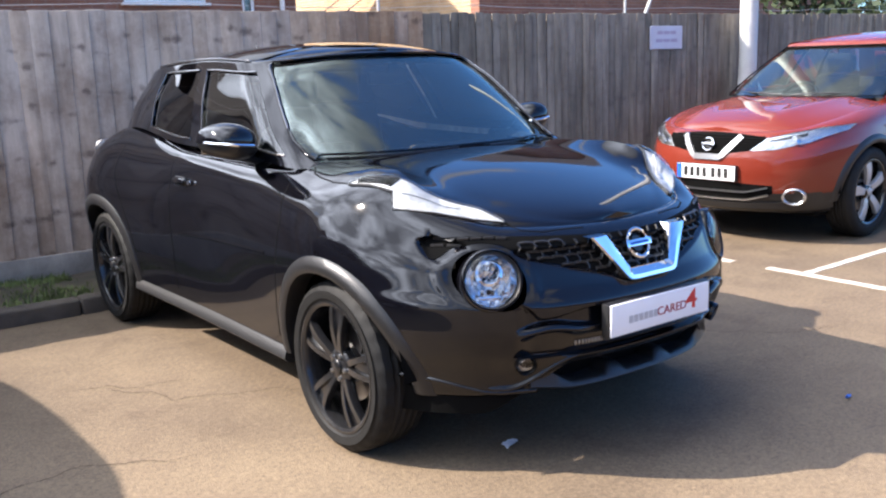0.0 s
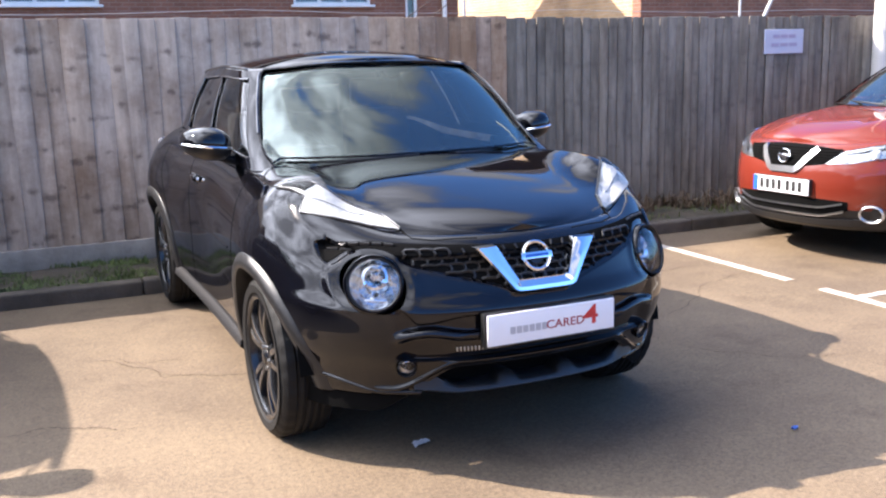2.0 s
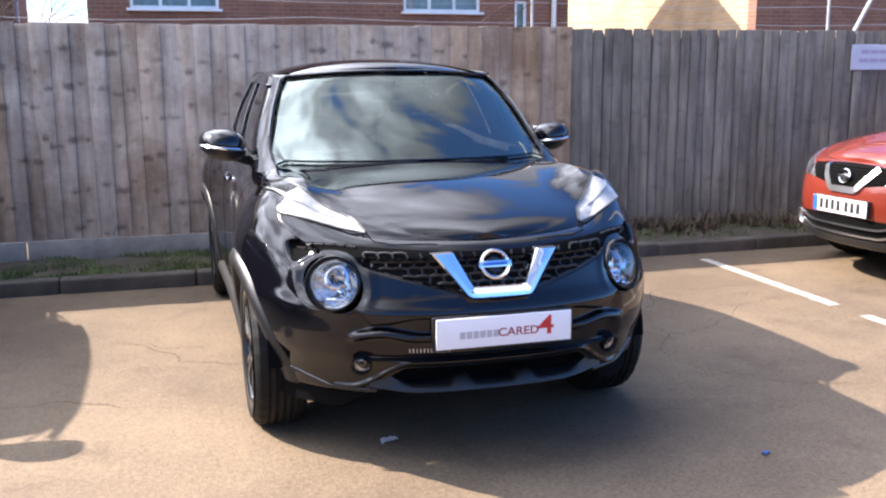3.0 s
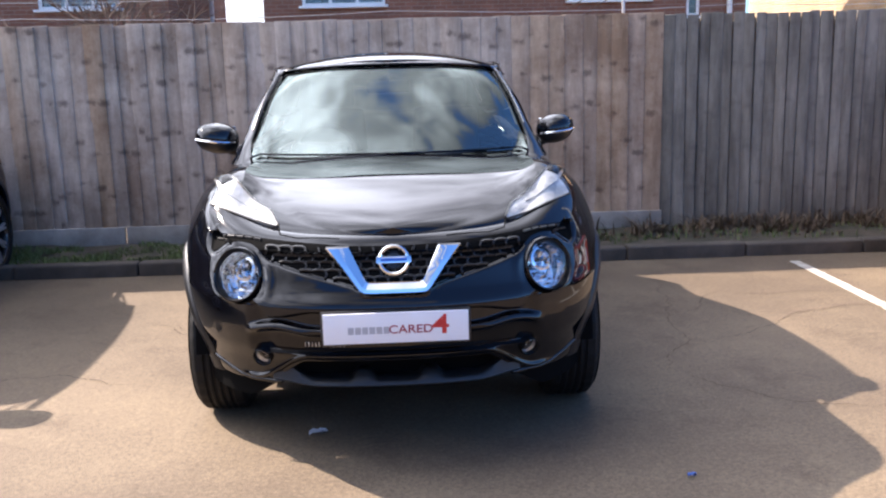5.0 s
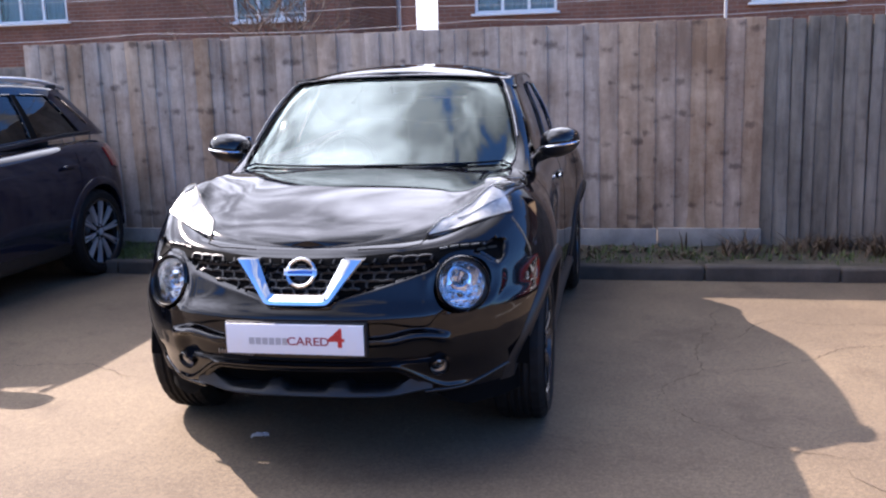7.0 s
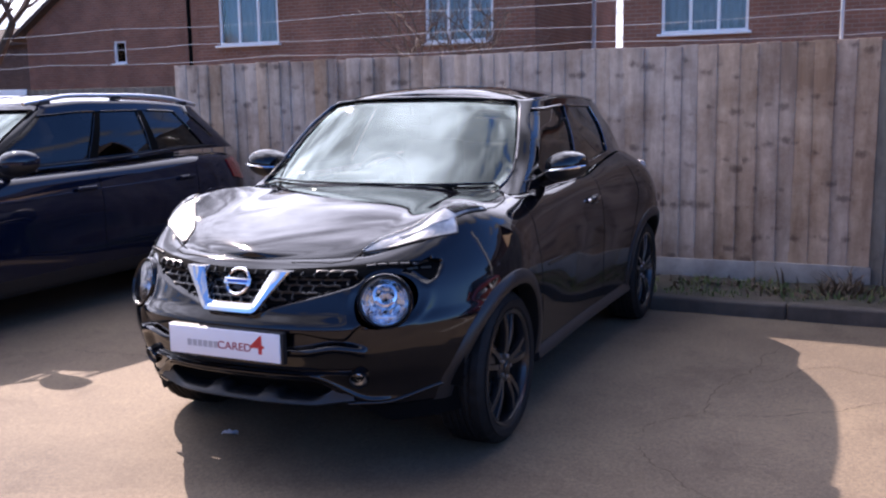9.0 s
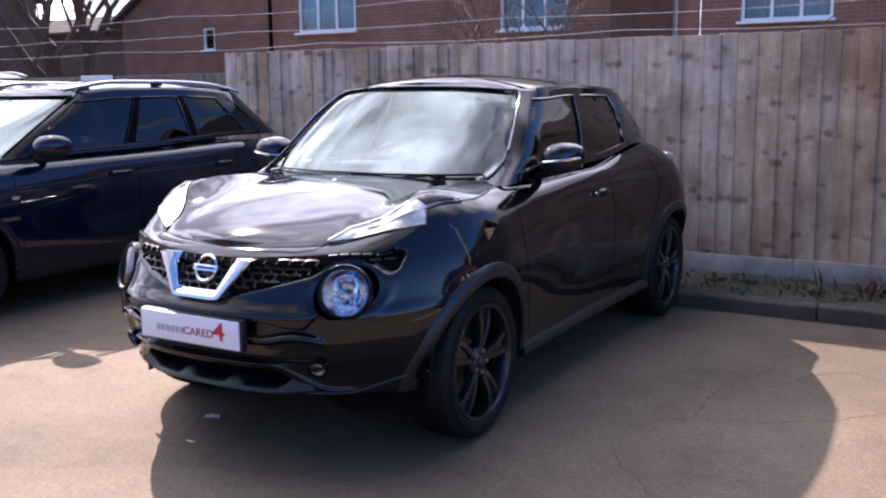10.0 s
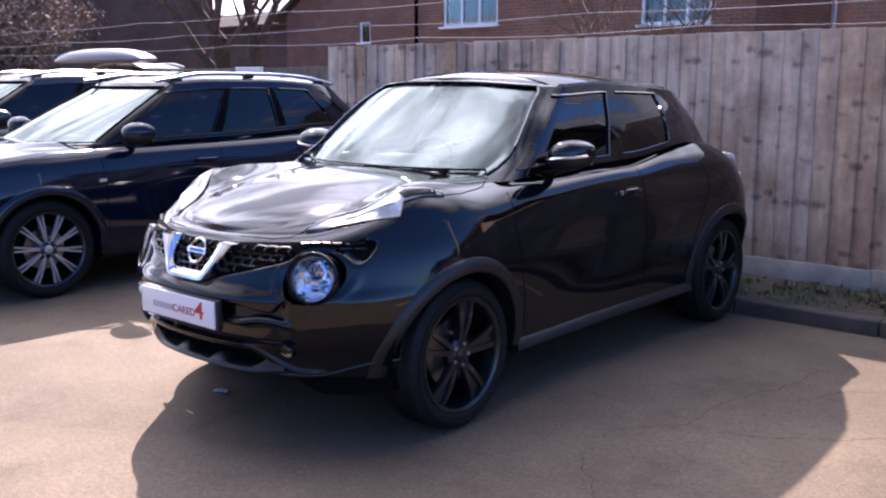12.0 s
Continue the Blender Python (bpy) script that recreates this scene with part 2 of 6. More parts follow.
def bar(path, section, normals):
    """Sweeps a closed section of (across, out) pairs along a path with a given outward normal at each point."""
    rows = []
    path = [Vector(p) for p in path]
    for i, p in enumerate(path):
        d = (path[min(i + 1, len(path) - 1)] - path[max(i - 1, 0)]).normalized()
        o = Vector(normals[i]).normalized()
        a = d.cross(o).normalized()
        rows.append([tuple(p + a * s + o * t) for s, t in section])
    v, f = sheet(rows, wrap=True)
    n = len(section)
    f.append(tuple(range(n)))
    f.append(tuple(reversed(range(len(v) - n, len(v)))))
    return v, f


def mesh_of(name, piece, material, sharp=38, smooth=True):
    me = bpy.data.meshes.new(name)
    me.from_pydata([tuple(map(float, p)) for p in piece[0]], [], piece[1])
    bm = bmesh.new()
    bm.from_mesh(me)
    bmesh.ops.recalc_face_normals(bm, faces=bm.faces[:]) if len(bm.faces) < 60000 else None
    bm.to_mesh(me)
    bm.free()
    me.materials.append(material)
    if smooth:
        me.polygons.foreach_set("use_smooth", [True] * len(me.polygons))
        me.set_sharp_from_angle(angle=radians(sharp))
    return me


def part(name, piece, material, parent=None, label="", sharp=38, smooth=True):
    ob = new(name, piece if isinstance(piece, bpy.types.Mesh) else mesh_of(name, piece, material, sharp, smooth))
    ob.parent = parent
    return tagged(ob, label)


def thing(name, label, category, at=None, group="", kind=""):
    """An empty base that carries the parts of one thing."""
    ob = new(name)
    ob.empty_display_size = 0.2
    if at is not None:
        ob.matrix_world = at
    return tagged(ob, label, category, group, kind)


def words(text, size, material, m, parent, name="lettering", extrude=0.0006):
    """Lettering with the built-in font, turned into a mesh; m places it (x along, y up)."""
    cu = bpy.data.curves.new(name, "FONT")
    cu.offset = size * 0.012
    cu.body, cu.size, cu.extrude, cu.align_x, cu.align_y = text, size, extrude, "CENTER", "CENTER"
    ob = bpy.data.objects.new(name, cu)
    scene.collection.objects.link(ob)
    bpy.context.view_layer.update()
    me = bpy.data.meshes.new_from_object(ob.evaluated_get(bpy.context.evaluated_depsgraph_get()))
    bpy.data.objects.remove(ob)
    me.materials.clear()
    me.materials.append(material)
    me.transform(m)
    o = new(name, me)
    o.parent = parent
    return o

# ---- cars: nose at y = 0 facing -y, wheels on z = 0 ----
class Shell:
    """A car's outer skin from a few curves: plan rings up the body wall, then bonnet, deck and cabin."""

    def __init__(self, c):
        self.c = c
        pf = np.radians(np.concatenate([np.linspace(0, 60, c.get("cols", 66)), np.linspace(61.5, 90, 20)]))
        ts = np.linspace(0, 1, 84)[1:-1]
        pr = np.radians(np.linspace(90, 0, 30))
        self.seg = [("f", a) for a in pf] + [("s", t) for t in ts] + [("r", a) for a in pr]
        y0 = np.array([self.plan(s, 0.6)[1] for s in self.seg])
        rows = []
        v_wall, v_round = np.linspace(0, 1, c.get("rows", 60)), np.radians(np.linspace(0, 90, 11))[1:]
        relief = c.get("relief", lambda x, y, z: 0.0)
        for s, y in zip(self.seg, y0):
            zb, top, r, rin = float(c["sill"](y)), float(c["shoulder"](y)), float(c["round"](y)), float(c["inset"](y))
            row = []
            for v in v_wall:
                z = zb + (top - r - zb) * v
                x, yy, nx, ny = self.plan(s, z)
                tuck = 0.03 * max(0.0, 1 - v / 0.05) ** 2 - relief(x, yy, z)
                row.append((x - nx * tuck, yy - ny * tuck, z))
            for a in v_round:
                z = top - r + r * math.sin(a)
                x, yy, nx, ny = self.plan(s, z)
                k = rin * (1 - math.cos(a))
                row.append((max(x - nx * k, 0.0), yy - ny * k, z))
            rows.append(row)
        self.half = np.array(rows)
        left = self.half[::-1].copy()
        left[:, :, 0] *= -1
        self.full = np.concatenate([left[:-1], self.half])
        self.edge = self.half[:, -1]

    def plan(self, s, z):
        c = self.c
        kind, t = s
        F, R = float(c["front"](z)), float(c["rear"](z))
        D, n, Dr, nr = c["D"], c["n"], c["Dr"], c["nr"]
        if kind == "f":
            cc, k = math.cos(t) ** (2 / n) if math.cos(t) > 1e-9 else 0.0, math.sin(t) ** (2 / n)
            y = F + D * (1 - cc)
            w = float(c["width"](y, z))
            nx, ny = k ** (n - 1) / w, -cc ** (n - 1) / D
        elif kind == "s":
            y, k = F + D + (R - Dr - F - D) * t, 1.0
            w = float(c["width"](y, z))
            nx, ny = 1.0, 0.0
        else:
            cc, k = math.cos(t) ** (2 / nr) if math.cos(t) > 1e-9 else 0.0, math.sin(t) ** (2 / nr)
            y = R - Dr * (1 - cc)
            w = float(c["width"](y, z))
            nx, ny = k ** (nr - 1) / w, cc ** (nr - 1) / Dr
        q = math.hypot(nx, ny) or 1
        return k * w, y, nx / q, ny / q

    def side_x(self, y, z):
        """The half width of the skin at a place along the side."""
        c = self.c
        F, R = float(c["front"](z)), float(c["rear"](z))
        k = 1.0
        if y < F + c["D"]:
            k = max(0.0, 1 - abs(1 - (y - F) / c["D"]) ** c["n"]) ** (1 / c["n"])
        elif y > R - c["Dr"]:
            k = max(0.0, 1 - abs(1 - (R - y) / c["Dr"]) ** c["nr"]) ** (1 / c["nr"])
        return k * float(c["width"](y, z))

    def top(self):
        """Bonnet and deck in one sheet; behind the screen's foot only the strips beside the cabin."""
        c = self.c
        us = np.linspace(-1, 1, 41)
        rows = []
        for x, y, z in self.edge:
            zc = float(c["crown"](y))
            zz = z + (zc - z) * (1 - np.abs(us) ** c["crown_n"])
            zz = zz - c["dome"] * np.minimum(1, (us / 0.75) ** 2) * (1 - np.abs(us) ** c["crown_n"])
            xx = us * x
            if y < c["cowl"] + 0.3:
                crease = c["crease"] * np.exp(-((np.abs(xx) - float(c["crease_x"](y))) / 0.08) ** 2)
                zz = zz + crease * min(1, max(0, (y - 0.25) / 0.3)) * min(1, x / 0.3)
            rows.append(np.stack([xx, np.full_like(us, y), zz], 1))
        lim = c["cowl"] + 0.12
        back = c["back"]
        return sheet(np.array(rows), keep=lambda p: p[1] < lim or p[1] > back or abs(p[0]) > (c["deck_in"] if p[1] < 2.7 else 0.40))

    def wall(self, keep):
        return sheet(self.full, keep=keep)


def cabin_rings(c):
    """Rings of the cabin from belt to roof. Gives points[i, w], the kind of each column and the roof sheet."""
    g = c["cabin"]
    cols = [("f", a) for a in np.radians(np.linspace(0, g["screen"], 30))]
    cols += [("f", a) for a in np.radians(np.linspace(g["screen"], g["side0"], 9)[1:])]
    cols += [("f", a) for a in np.radians(np.linspace(g["side0"], 90, 5)[1:])]
    marks = [0.0, *g["marks"], 1.0]
    for a, b in zip(marks[:-1], marks[1:]):
        k = max(3, int((b - a) * 26))
        cols += [("s", t) for t in np.linspace(a, b, k)[1:]]
    cols += [("r", a) for a in np.radians(np.linspace(90, g["hatch"], 8)[1:])]
    cols += [("r", a) for a in np.radians(np.linspace(g["hatch"], 0, 12)[1:])]
    ws = [0.0, 0.03, g["w0"], *np.linspace(g["w0"], g["w1"], 10)[1:], *((0.94, 0.985, 1.0) if g.get("painted") else (0.97, 1.0))]
    pts = []
    s_rad, side_rad = math.radians(g["screen"]), math.radians(g["side0"])
    for kind, t_ in cols:
        col = []
        for w in ws:
            t = t_
            if g.get("painted") and kind == "f" and t_ < side_rad:
                edge = s_rad - math.radians(8.0) * max(0.0, 1 - w / 0.20) ** 2 - math.radians(4.5) * max(0.0, (w - 0.86) / 0.14) ** 2
                t = t_ * edge / s_rad if t_ <= s_rad else edge + (side_rad - edge) * (t_ - s_rad) / (side_rad - s_rad)
            if g.get("painted") and kind == "s":
                t = t_ + (w - 0.5) * 0.16 * math.sin(math.pi * t_) * min(1.0, max(0.0, (t_ - 0.40) / 0.3))
            F, R, W = float(g["front"](w)), float(g["rear"](w)), float(g["half"](w))
            D, n, Dr, nr = g["D0"] + (g["D1"] - g["D0"]) * w, 2.3, 0.5, 2.6
            if kind == "f":
                cc, k = max(0.0, math.cos(t)) ** (2 / n), math.sin(t) ** (2 / n)
                y = F + D * (1 - cc)
            elif kind == "s":
                y, k = F + D + (R - Dr - F - D) * t, 1.0
            else:
                cc, k = max(0.0, math.cos(t)) ** (2 / nr), math.sin(t) ** (2 / nr)
                y = R - Dr * (1 - cc)
            z = float(g["belt"](y)) * (1 - w) + (float(g["eave"](y)) - g.get("lip", 0.03)) * w
            foot = 0.0
            if g.get("painted") and kind == "f" and t_ > s_rad * 0.9:
                foot = math.sin(math.pi * min(1.0, (t_ - s_rad * 0.9) / (math.pi / 2 - s_rad * 0.9))) * max(0.0, 1 - w / 0.34) ** 2
            col.append((k * W * float(g["taper"](y)) + 0.012 * foot, y - 0.17 * foot, z - 0.030 * foot))
        x, y, z = col[-1]
        t = t_
        for a in np.radians((30, 60, 90)):
            k = 0.05 * (1 - math.cos(a))
            q = a / (math.pi / 2)
            lip = g.get("lip", 0.03)
            col.append((x - k * (0.2 + 0.8 * min(1, x / 0.4)), y + (0.045 if g.get("painted") else 0.05) * q * (1 if kind == "f" and t < 1.3 else -0.6 if kind == "r" else 0),
                        z + lip * math.sin(a)))
        pts.append(col)
    pts = np.array(pts)
    us = np.linspace(-1, 1, 25)
    rows = []
    for x, y, z in pts[:, -1]:
        zc = float(g["ridge"](y))
        rows.append(np.stack([us * x, np.full_like(us, y), z + (zc - z) * (1 - np.abs(us) ** 2.3)], 1))
    return cols, ws, pts, sheet(np.array(rows))


def cabin(c, root, paint, screen_glass, front_glass, rear_glass, pillar=None):
    g = c["cabin"]
    cols, ws, pts, roof = cabin_rings(c)
    marks = [0.0, *g["marks"], 1.0]

    def kind_of(i, j):
        a, b = cols[i], cols[i + 1]
        w = (ws[j] + ws[j + 1]) / 2 if j < len(ws) - 1 else 2
        k, t = (a[0], (a[1] + b[1]) / 2) if a[0] == b[0] else (b[0], b[1] if b[0] == "s" else a[1])
        if k == "f" and t < math.radians(g["screen"]):
            return "windscreen" if 0.01 < w < (0.99 if g.get("painted") else 0.985) else "paint"
        inside = g["w0"] < w < g["w1"]
        if k == "f" and t < math.radians(g["side0"]) and 0.04 < w < 0.96:
            return "paint" if g.get("painted") else "screen_pillar"
        if not inside:
            return "paint"
        if k == "f" and t > math.radians(g["side0"]):
            return "front_window"
        if k == "s":
            if t < marks[1]:
                return "front_window"
            for n_, (m0, m1) in enumerate(g["panes"]):
                if m0 <= t <= m1:
                    return "rear_window"
            return "pillar" if t < g["panes"][-1][0] else "paint"
        if k == "r" and t < math.radians(g["hatch"]) and w > 0.3:
            return "back_window"
        return "paint"

    groups = {}
    n, m = pts.shape[:2]
    for i in range(n - 1):
        for j in range(m - 1):
            groups.setdefault(kind_of(i, j), []).append((i * m + j, (i + 1) * m + j, (i + 1) * m + j + 1, i * m + j + 1))
    v = [tuple(p) for p in pts.reshape(-1, 3)]
    frame_piece = (v, groups["paint"])
    parts = {"paint": join(frame_piece, mirrored(frame_piece))}
    part("roof", roof, paint, root)
    part("cabin_frame", parts["paint"], paint, root, sharp=60)
    for side in (lambda q: q, mirrored):
        if not g.get("painted"):
            part("screen_pillar", side((v, groups["screen_pillar"])), M_FRAME, root)
    if "pillar" in groups:
        pp = (v, groups["pillar"])
        for q in (pp, mirrored(pp)):
            part("pillar", q, pillar or M_BLACK, root)
    vin = [(p[0] * 0.99, p[1] + (0.008 if p[1] < g["mid"] else -0.008), p[2] - 0.003) for p in v]

    def pane(kind, material, name):
        if kind not in groups:
            return
        pc = (vin, groups[kind])
        if kind in ("windscreen", "back_window"):
            part(name, join(pc, mirrored(pc)), material, root).visible_shadow = False
        else:
            part(name, pc, material, root).visible_shadow = False
            part(name, mirrored(pc), material, root).visible_shadow = False
    # dark trim along the foot and back edge of the side glass
    j0, j1 = 2, 2 + 9
    for lo, hi in ((("f", math.radians(g["side0"])), ("s", marks[1])), *[(("s", a), ("s", b)) for a, b in g["panes"]]):
        idx = [i for i, cc in enumerate(cols) if (cc[0], cc[1]) >= lo and (cc[0], cc[1]) <= (hi[0], hi[1] + 1e-6) and cc[0] in "fs"]
        loop = [pts[i, j0] for i in idx] + [pts[idx[-1], j] for j in range(j0 + 1, j1)] + [pts[i, j1] for i in reversed(idx)]
        loop = [(q[0] + 0.002, q[1], q[2]) for q in loop]
        tb = tube(loop, 0.005, 6)
        for q in (tb, mirrored(tb)):
            part("window_trim", q, M_TRIM if g.get("painted") else M_BLACK, root)
    if g.get("painted"):
        ditch = tube([pts[i, -3] + np.array((0.004, 0, 0.004)) for i, cc in enumerate(cols) if cc[0] == "s" or (cc[0] == "f" and cc[1] > math.radians(g["side0"]))], 0.005, 6)
        for q in (ditch, mirrored(ditch)):
            part("roof_moulding", q, M_TRIM, root)
    pane("windscreen", screen_glass, "windscreen")
    pane("front_window", front_glass, "side_window")
    pane("rear_window", rear_glass, "side_window")
    pane("back_window", rear_glass, "rear_window")
    # black gasket round the screen
    k = [i for i, (kd, t) in enumerate(cols) if kd == "f" and t <= math.radians(g["screen"]) + 1e-6]
    iw = len(ws) - 2
    path = [pts[i, 1] for i in k] + [pts[k[-1], j] for j in range(2, iw)] + [pts[i, iw] for i in reversed(k)]
    path = [(p[0], p[1] - 0.004, p[2] + 0.004) for p in path]
    gk = tube(path, 0.006, 6)
    part("windscreen_seal", join(gk, mirrored(gk)), M_BLACK if g.get("painted") else M_DEEP, root)
    if g.get("painted"):
        bead = tube([tuple(pts[k[-1], j] + np.array((0.008, -0.006, 0.008))) for j in range(4, iw)], 0.0055, 8)
        for q in (bead, mirrored(bead)):
            part("screen_moulding", q, M_TRIM, root)
    return cols, ws, pts


class Skin:
    """Lays things on a car's surface by casting at it."""

    def __init__(self, *pieces):
        v, f = join(*pieces)
        self.tree = BVHTree.FromPolygons([Vector(p) for p in v], f)

    def cast(self, p, way):
        way = Vector(way).normalized()
        loc, nor, _, _ = self.tree.ray_cast(Vector(p), way)
        if loc is None:
            loc, nor, _, _ = self.tree.find_nearest(Vector(p) + way * 2)
        if nor.dot(way) > 0:
            nor = -nor
        return loc, nor

    def front(self, x, z):
        return self.cast((x, -2, z), (0, 1, 0))

    def above(self, x, y):
        return self.cast((x, y, 3), (0, 0, -1))

    def side(self, y, z, s=1):
        return self.cast((3 * s, y, z), (-s, 0, 0))

    def patch(self, at, edge_a, edge_b, lift, nu=16, nv=6, thick=0.012, dome=0.0):
        """A raised shell between two edges given as lists of 2D points, cast by at(a, b)."""
        def along(e, t):
            k = t * (len(e) - 1)
            i = min(int(k), len(e) - 2)
            return np.array(e[i]) + (np.array(e[i + 1]) - np.array(e[i])) * (k - i)
        rows = []
        for i in range(nu + 1):
            row = []
            for j in range(nv + 1):
                u, v = i / nu, j / nv
                q = along(edge_a, u) * (1 - v) + along(edge_b, u) * v
                loc, nor = at(*q)
                row.append(tuple(loc + nor * (lift + dome * 4 * v * (1 - v) * min(1, 4 * u * (1 - u) * 1.5))))
            rows.append(row)
        v, f = sheet(rows)
        ring = [i * (nv + 1) for i in range(nu + 1)] + [nu * (nv + 1) + j for j in range(1, nv + 1)]
        ring += [i * (nv + 1) + nv for i in range(nu - 1, -1, -1)] + [j for j in range(nv - 1, 0, -1)]
        o = len(v)
        for k in ring:
            loc, nor, _, _ = self.tree.find_nearest(Vector(v[k]))
            d = (loc - Vector(v[k]))
            d = d.normalized() * thick if d.length > 1e-6 else Vector((0, 0, 0))
            v.append(tuple(Vector(v[k]) + d))
        n = len(ring)
        for k in range(n):
            f.append((ring[k], ring[(k + 1) % n], o + (k + 1) % n, o + k))
        return v, f

    def seam(self, at, path, width=0.004, lift=0.0012):
        """A narrow dark joint laid along a 2D path."""
        pts = []
        for a, b in zip(path[:-1], path[1:]):
            k = max(2, int(math.dist(a, b) / 0.03))
            for i in range(k):
                pts.append(np.array(a) + (np.array(b) - np.array(a)) * i / k)
        pts.append(np.array(path[-1]))
        locs = [at(*p) for p in pts]
        rows = []
        for i, (p, nrm) in enumerate(locs):
            d = (locs[min(i + 1, len(locs) - 1)][0] - locs[max(i - 1, 0)][0]).normalized()
            a = d.cross(nrm).normalized() * width
            rows.append([tuple(p + a + nrm * -0.001), tuple(p + a * 0.6 + nrm * lift), tuple(p - a * 0.6 + nrm * lift), tuple(p - a + nrm * -0.001)])
        return sheet(rows)


def wheel_meshes(R, rim, width, style, spokes, face, edge, inner):
    """Meshes of a wheel about the x axis, its outer face towards +x at x = 0."""
    n = 120
    grooves = []
    for a in (-0.045, -0.015, 0.015, 0.045):
        c0 = -width / 2 + a
        grooves += [(R, c0 - 0.011), (R - 0.007, c0 - 0.004), (R - 0.007, c0 + 0.004), (R, c0 + 0.011)]
    prof = [(rim + 0.004, -0.012), (rim + 0.02, 0.004), (rim + 0.05, 0.008), (R - 0.04, 0.004), (R - 0.016, -0.006), (R - 0.004, -0.02)]
    prof += sorted(grooves, key=lambda q: -q[1])
    prof += [(R - 0.004, -width + 0.02), (R - 0.03, -width + 0.002), (rim + 0.02, -width)]
    last = len(prof)
    tyre = lathe(prof, n, wobble=lambda k, j: -0.005 if k in (4, 5, 6, 7, last - 3, last - 4) and j % 4 == 0 else 0.0)
    barrel = lathe([(rim + 0.012, -0.008), (rim + 0.010, 0.0), (rim + 0.002, 0.001), (rim - 0.010, -0.006), (rim - 0.018, -0.03),
                    (rim - 0.02, -0.10), (rim - 0.015, -width + 0.01), (rim, -width)], 72)
    disc = join(lathe([(0.145, -0.085), (0.145, -0.1), (0.07, -0.1)], 48), lathe([(0.145, -0.085), (0.075, -0.085), (0.07, -0.06), (0.0005, -0.06)], 48))
    # black backing disc, added to stop sunlight passing between the spokes
    light_stop = lathe([(rim - 0.03, -0.135), (rim - 0.03, -0.14), (0.0005, -0.14)], 40)
    caliper = slab((0.05, 0.07, 0.13), (-0.085, 0.125, 0.0), 0.012)
    hub = lathe([(0.0005, -0.004), (0.024, -0.005), (0.03, -0.010), (0.032, -0.022)], 32)
    centre = lathe([(0.03, -0.016), (0.058, -0.02), (0.072, -0.03), (0.078, -0.06)], 40)
    nut = lathe([(0.0005, -0.004), (0.008, -0.006), (0.009, -0.024)], 10)

    def blade(a0, w0, w1, r0, r1, skew, deep=0.03, bend=0.012):
        """One tapered spoke along +z, turned by a0."""
        rows = []
        for i in range(7):
            u = i / 6
            r = r0 + (r1 - r0) * u
            w = w0 + (w1 - w0) * u
            x = -0.022 + bend * math.sin(math.pi * u) + 0.010 * u
            yc = skew * u
            rows.append([(x - deep, yc - w, r), (x - 0.006, yc - w, r), (x, yc - w * 0.84, r), (x, yc + w * 0.84, r), (x - 0.006, yc + w, r), (x - deep, yc + w, r)])
        v, f = sheet(rows, wrap=True)
        return moved((v, f), Matrix.Rotation(a0, 4, "X"))
    arms = []
    if style == "twin":
        for k in range(spokes):
            a = k * 2 * math.pi / spokes
            arms.append(join(blade(a + 0.14, 0.014, 0.012, 0.05, rim - 0.006, -0.010), blade(a - 0.14, 0.014, 0.012, 0.05, rim - 0.006, 0.010), moved(blade(a, 0.012, 0.030, 0.06, rim - 0.008, 0.0), Matrix.Translation((-0.014, 0, 0)))))
    elif style == "wide":
        for k in range(spokes):
            arms.append(blade(k * 2 * math.pi / spokes, 0.024, 0.042, 0.045, rim - 0.006, 0.01))
    else:
        for k in range(spokes):
            arms.append(join(*[blade(k * 2 * math.pi / spokes + e * 0.045, 0.007, 0.0065, 0.05, rim - 0.006, -e * 0.005, 0.022, 0.008) for e in (-1, 1)]))
    made = {"tyre": mesh_of("tyre", tyre, M_TYRE, 30), "wheel": mesh_of("wheel", join(barrel, centre), inner, 35),
            "brake_disc": mesh_of("brake_disc", join(disc), M_DISC), "brake_caliper": mesh_of("brake_caliper", caliper, M_PLASTIC), "spoke_light_stop": mesh_of("spoke_light_stop", light_stop, M_DEEP),
            "hub_cap": mesh_of("hub_cap", hub, face), "wheel_nut": mesh_of("wheel_nut", nut, M_SILVER)}
    made["spokes"] = []
    for a in arms:
        me = mesh_of("spoke", a, face, 25)
        me.materials.append(edge)
        for p in me.polygons:      # machined bevels beside a dark face
            if style == "twin" and 0.35 < p.normal.x < 0.90:
                p.material_index = 1
        made["spokes"].append(me)
    return made


def fit_wheels(root, made, places, turn):
    for s, y, x in places:
        m = Matrix.Translation((x * s, y, turn[0])) @ (Matrix.Rotation(math.pi, 4, "Z") if s < 0 else Matrix()) @ Matrix.Rotation(turn[1] + y, 4, "X")
        w = part("wheel", made["wheel"], None, root)
        w.matrix_local = m
        for key in ("tyre", "brake_disc", "hub_cap", "brake_caliper", "spoke_light_stop"):
            part(key, made[key], None, w)
        for me in made["spokes"]:
            part("spoke", me, None, w)
        for k in range(5):
            nu = part("wheel_nut", made["wheel_nut"], None, w)
            nu.matrix_local = Matrix.Translation((-0.006, 0.048 * math.cos(k * 2 * math.pi / 5), 0.048 * math.sin(k * 2 * math.pi / 5)))


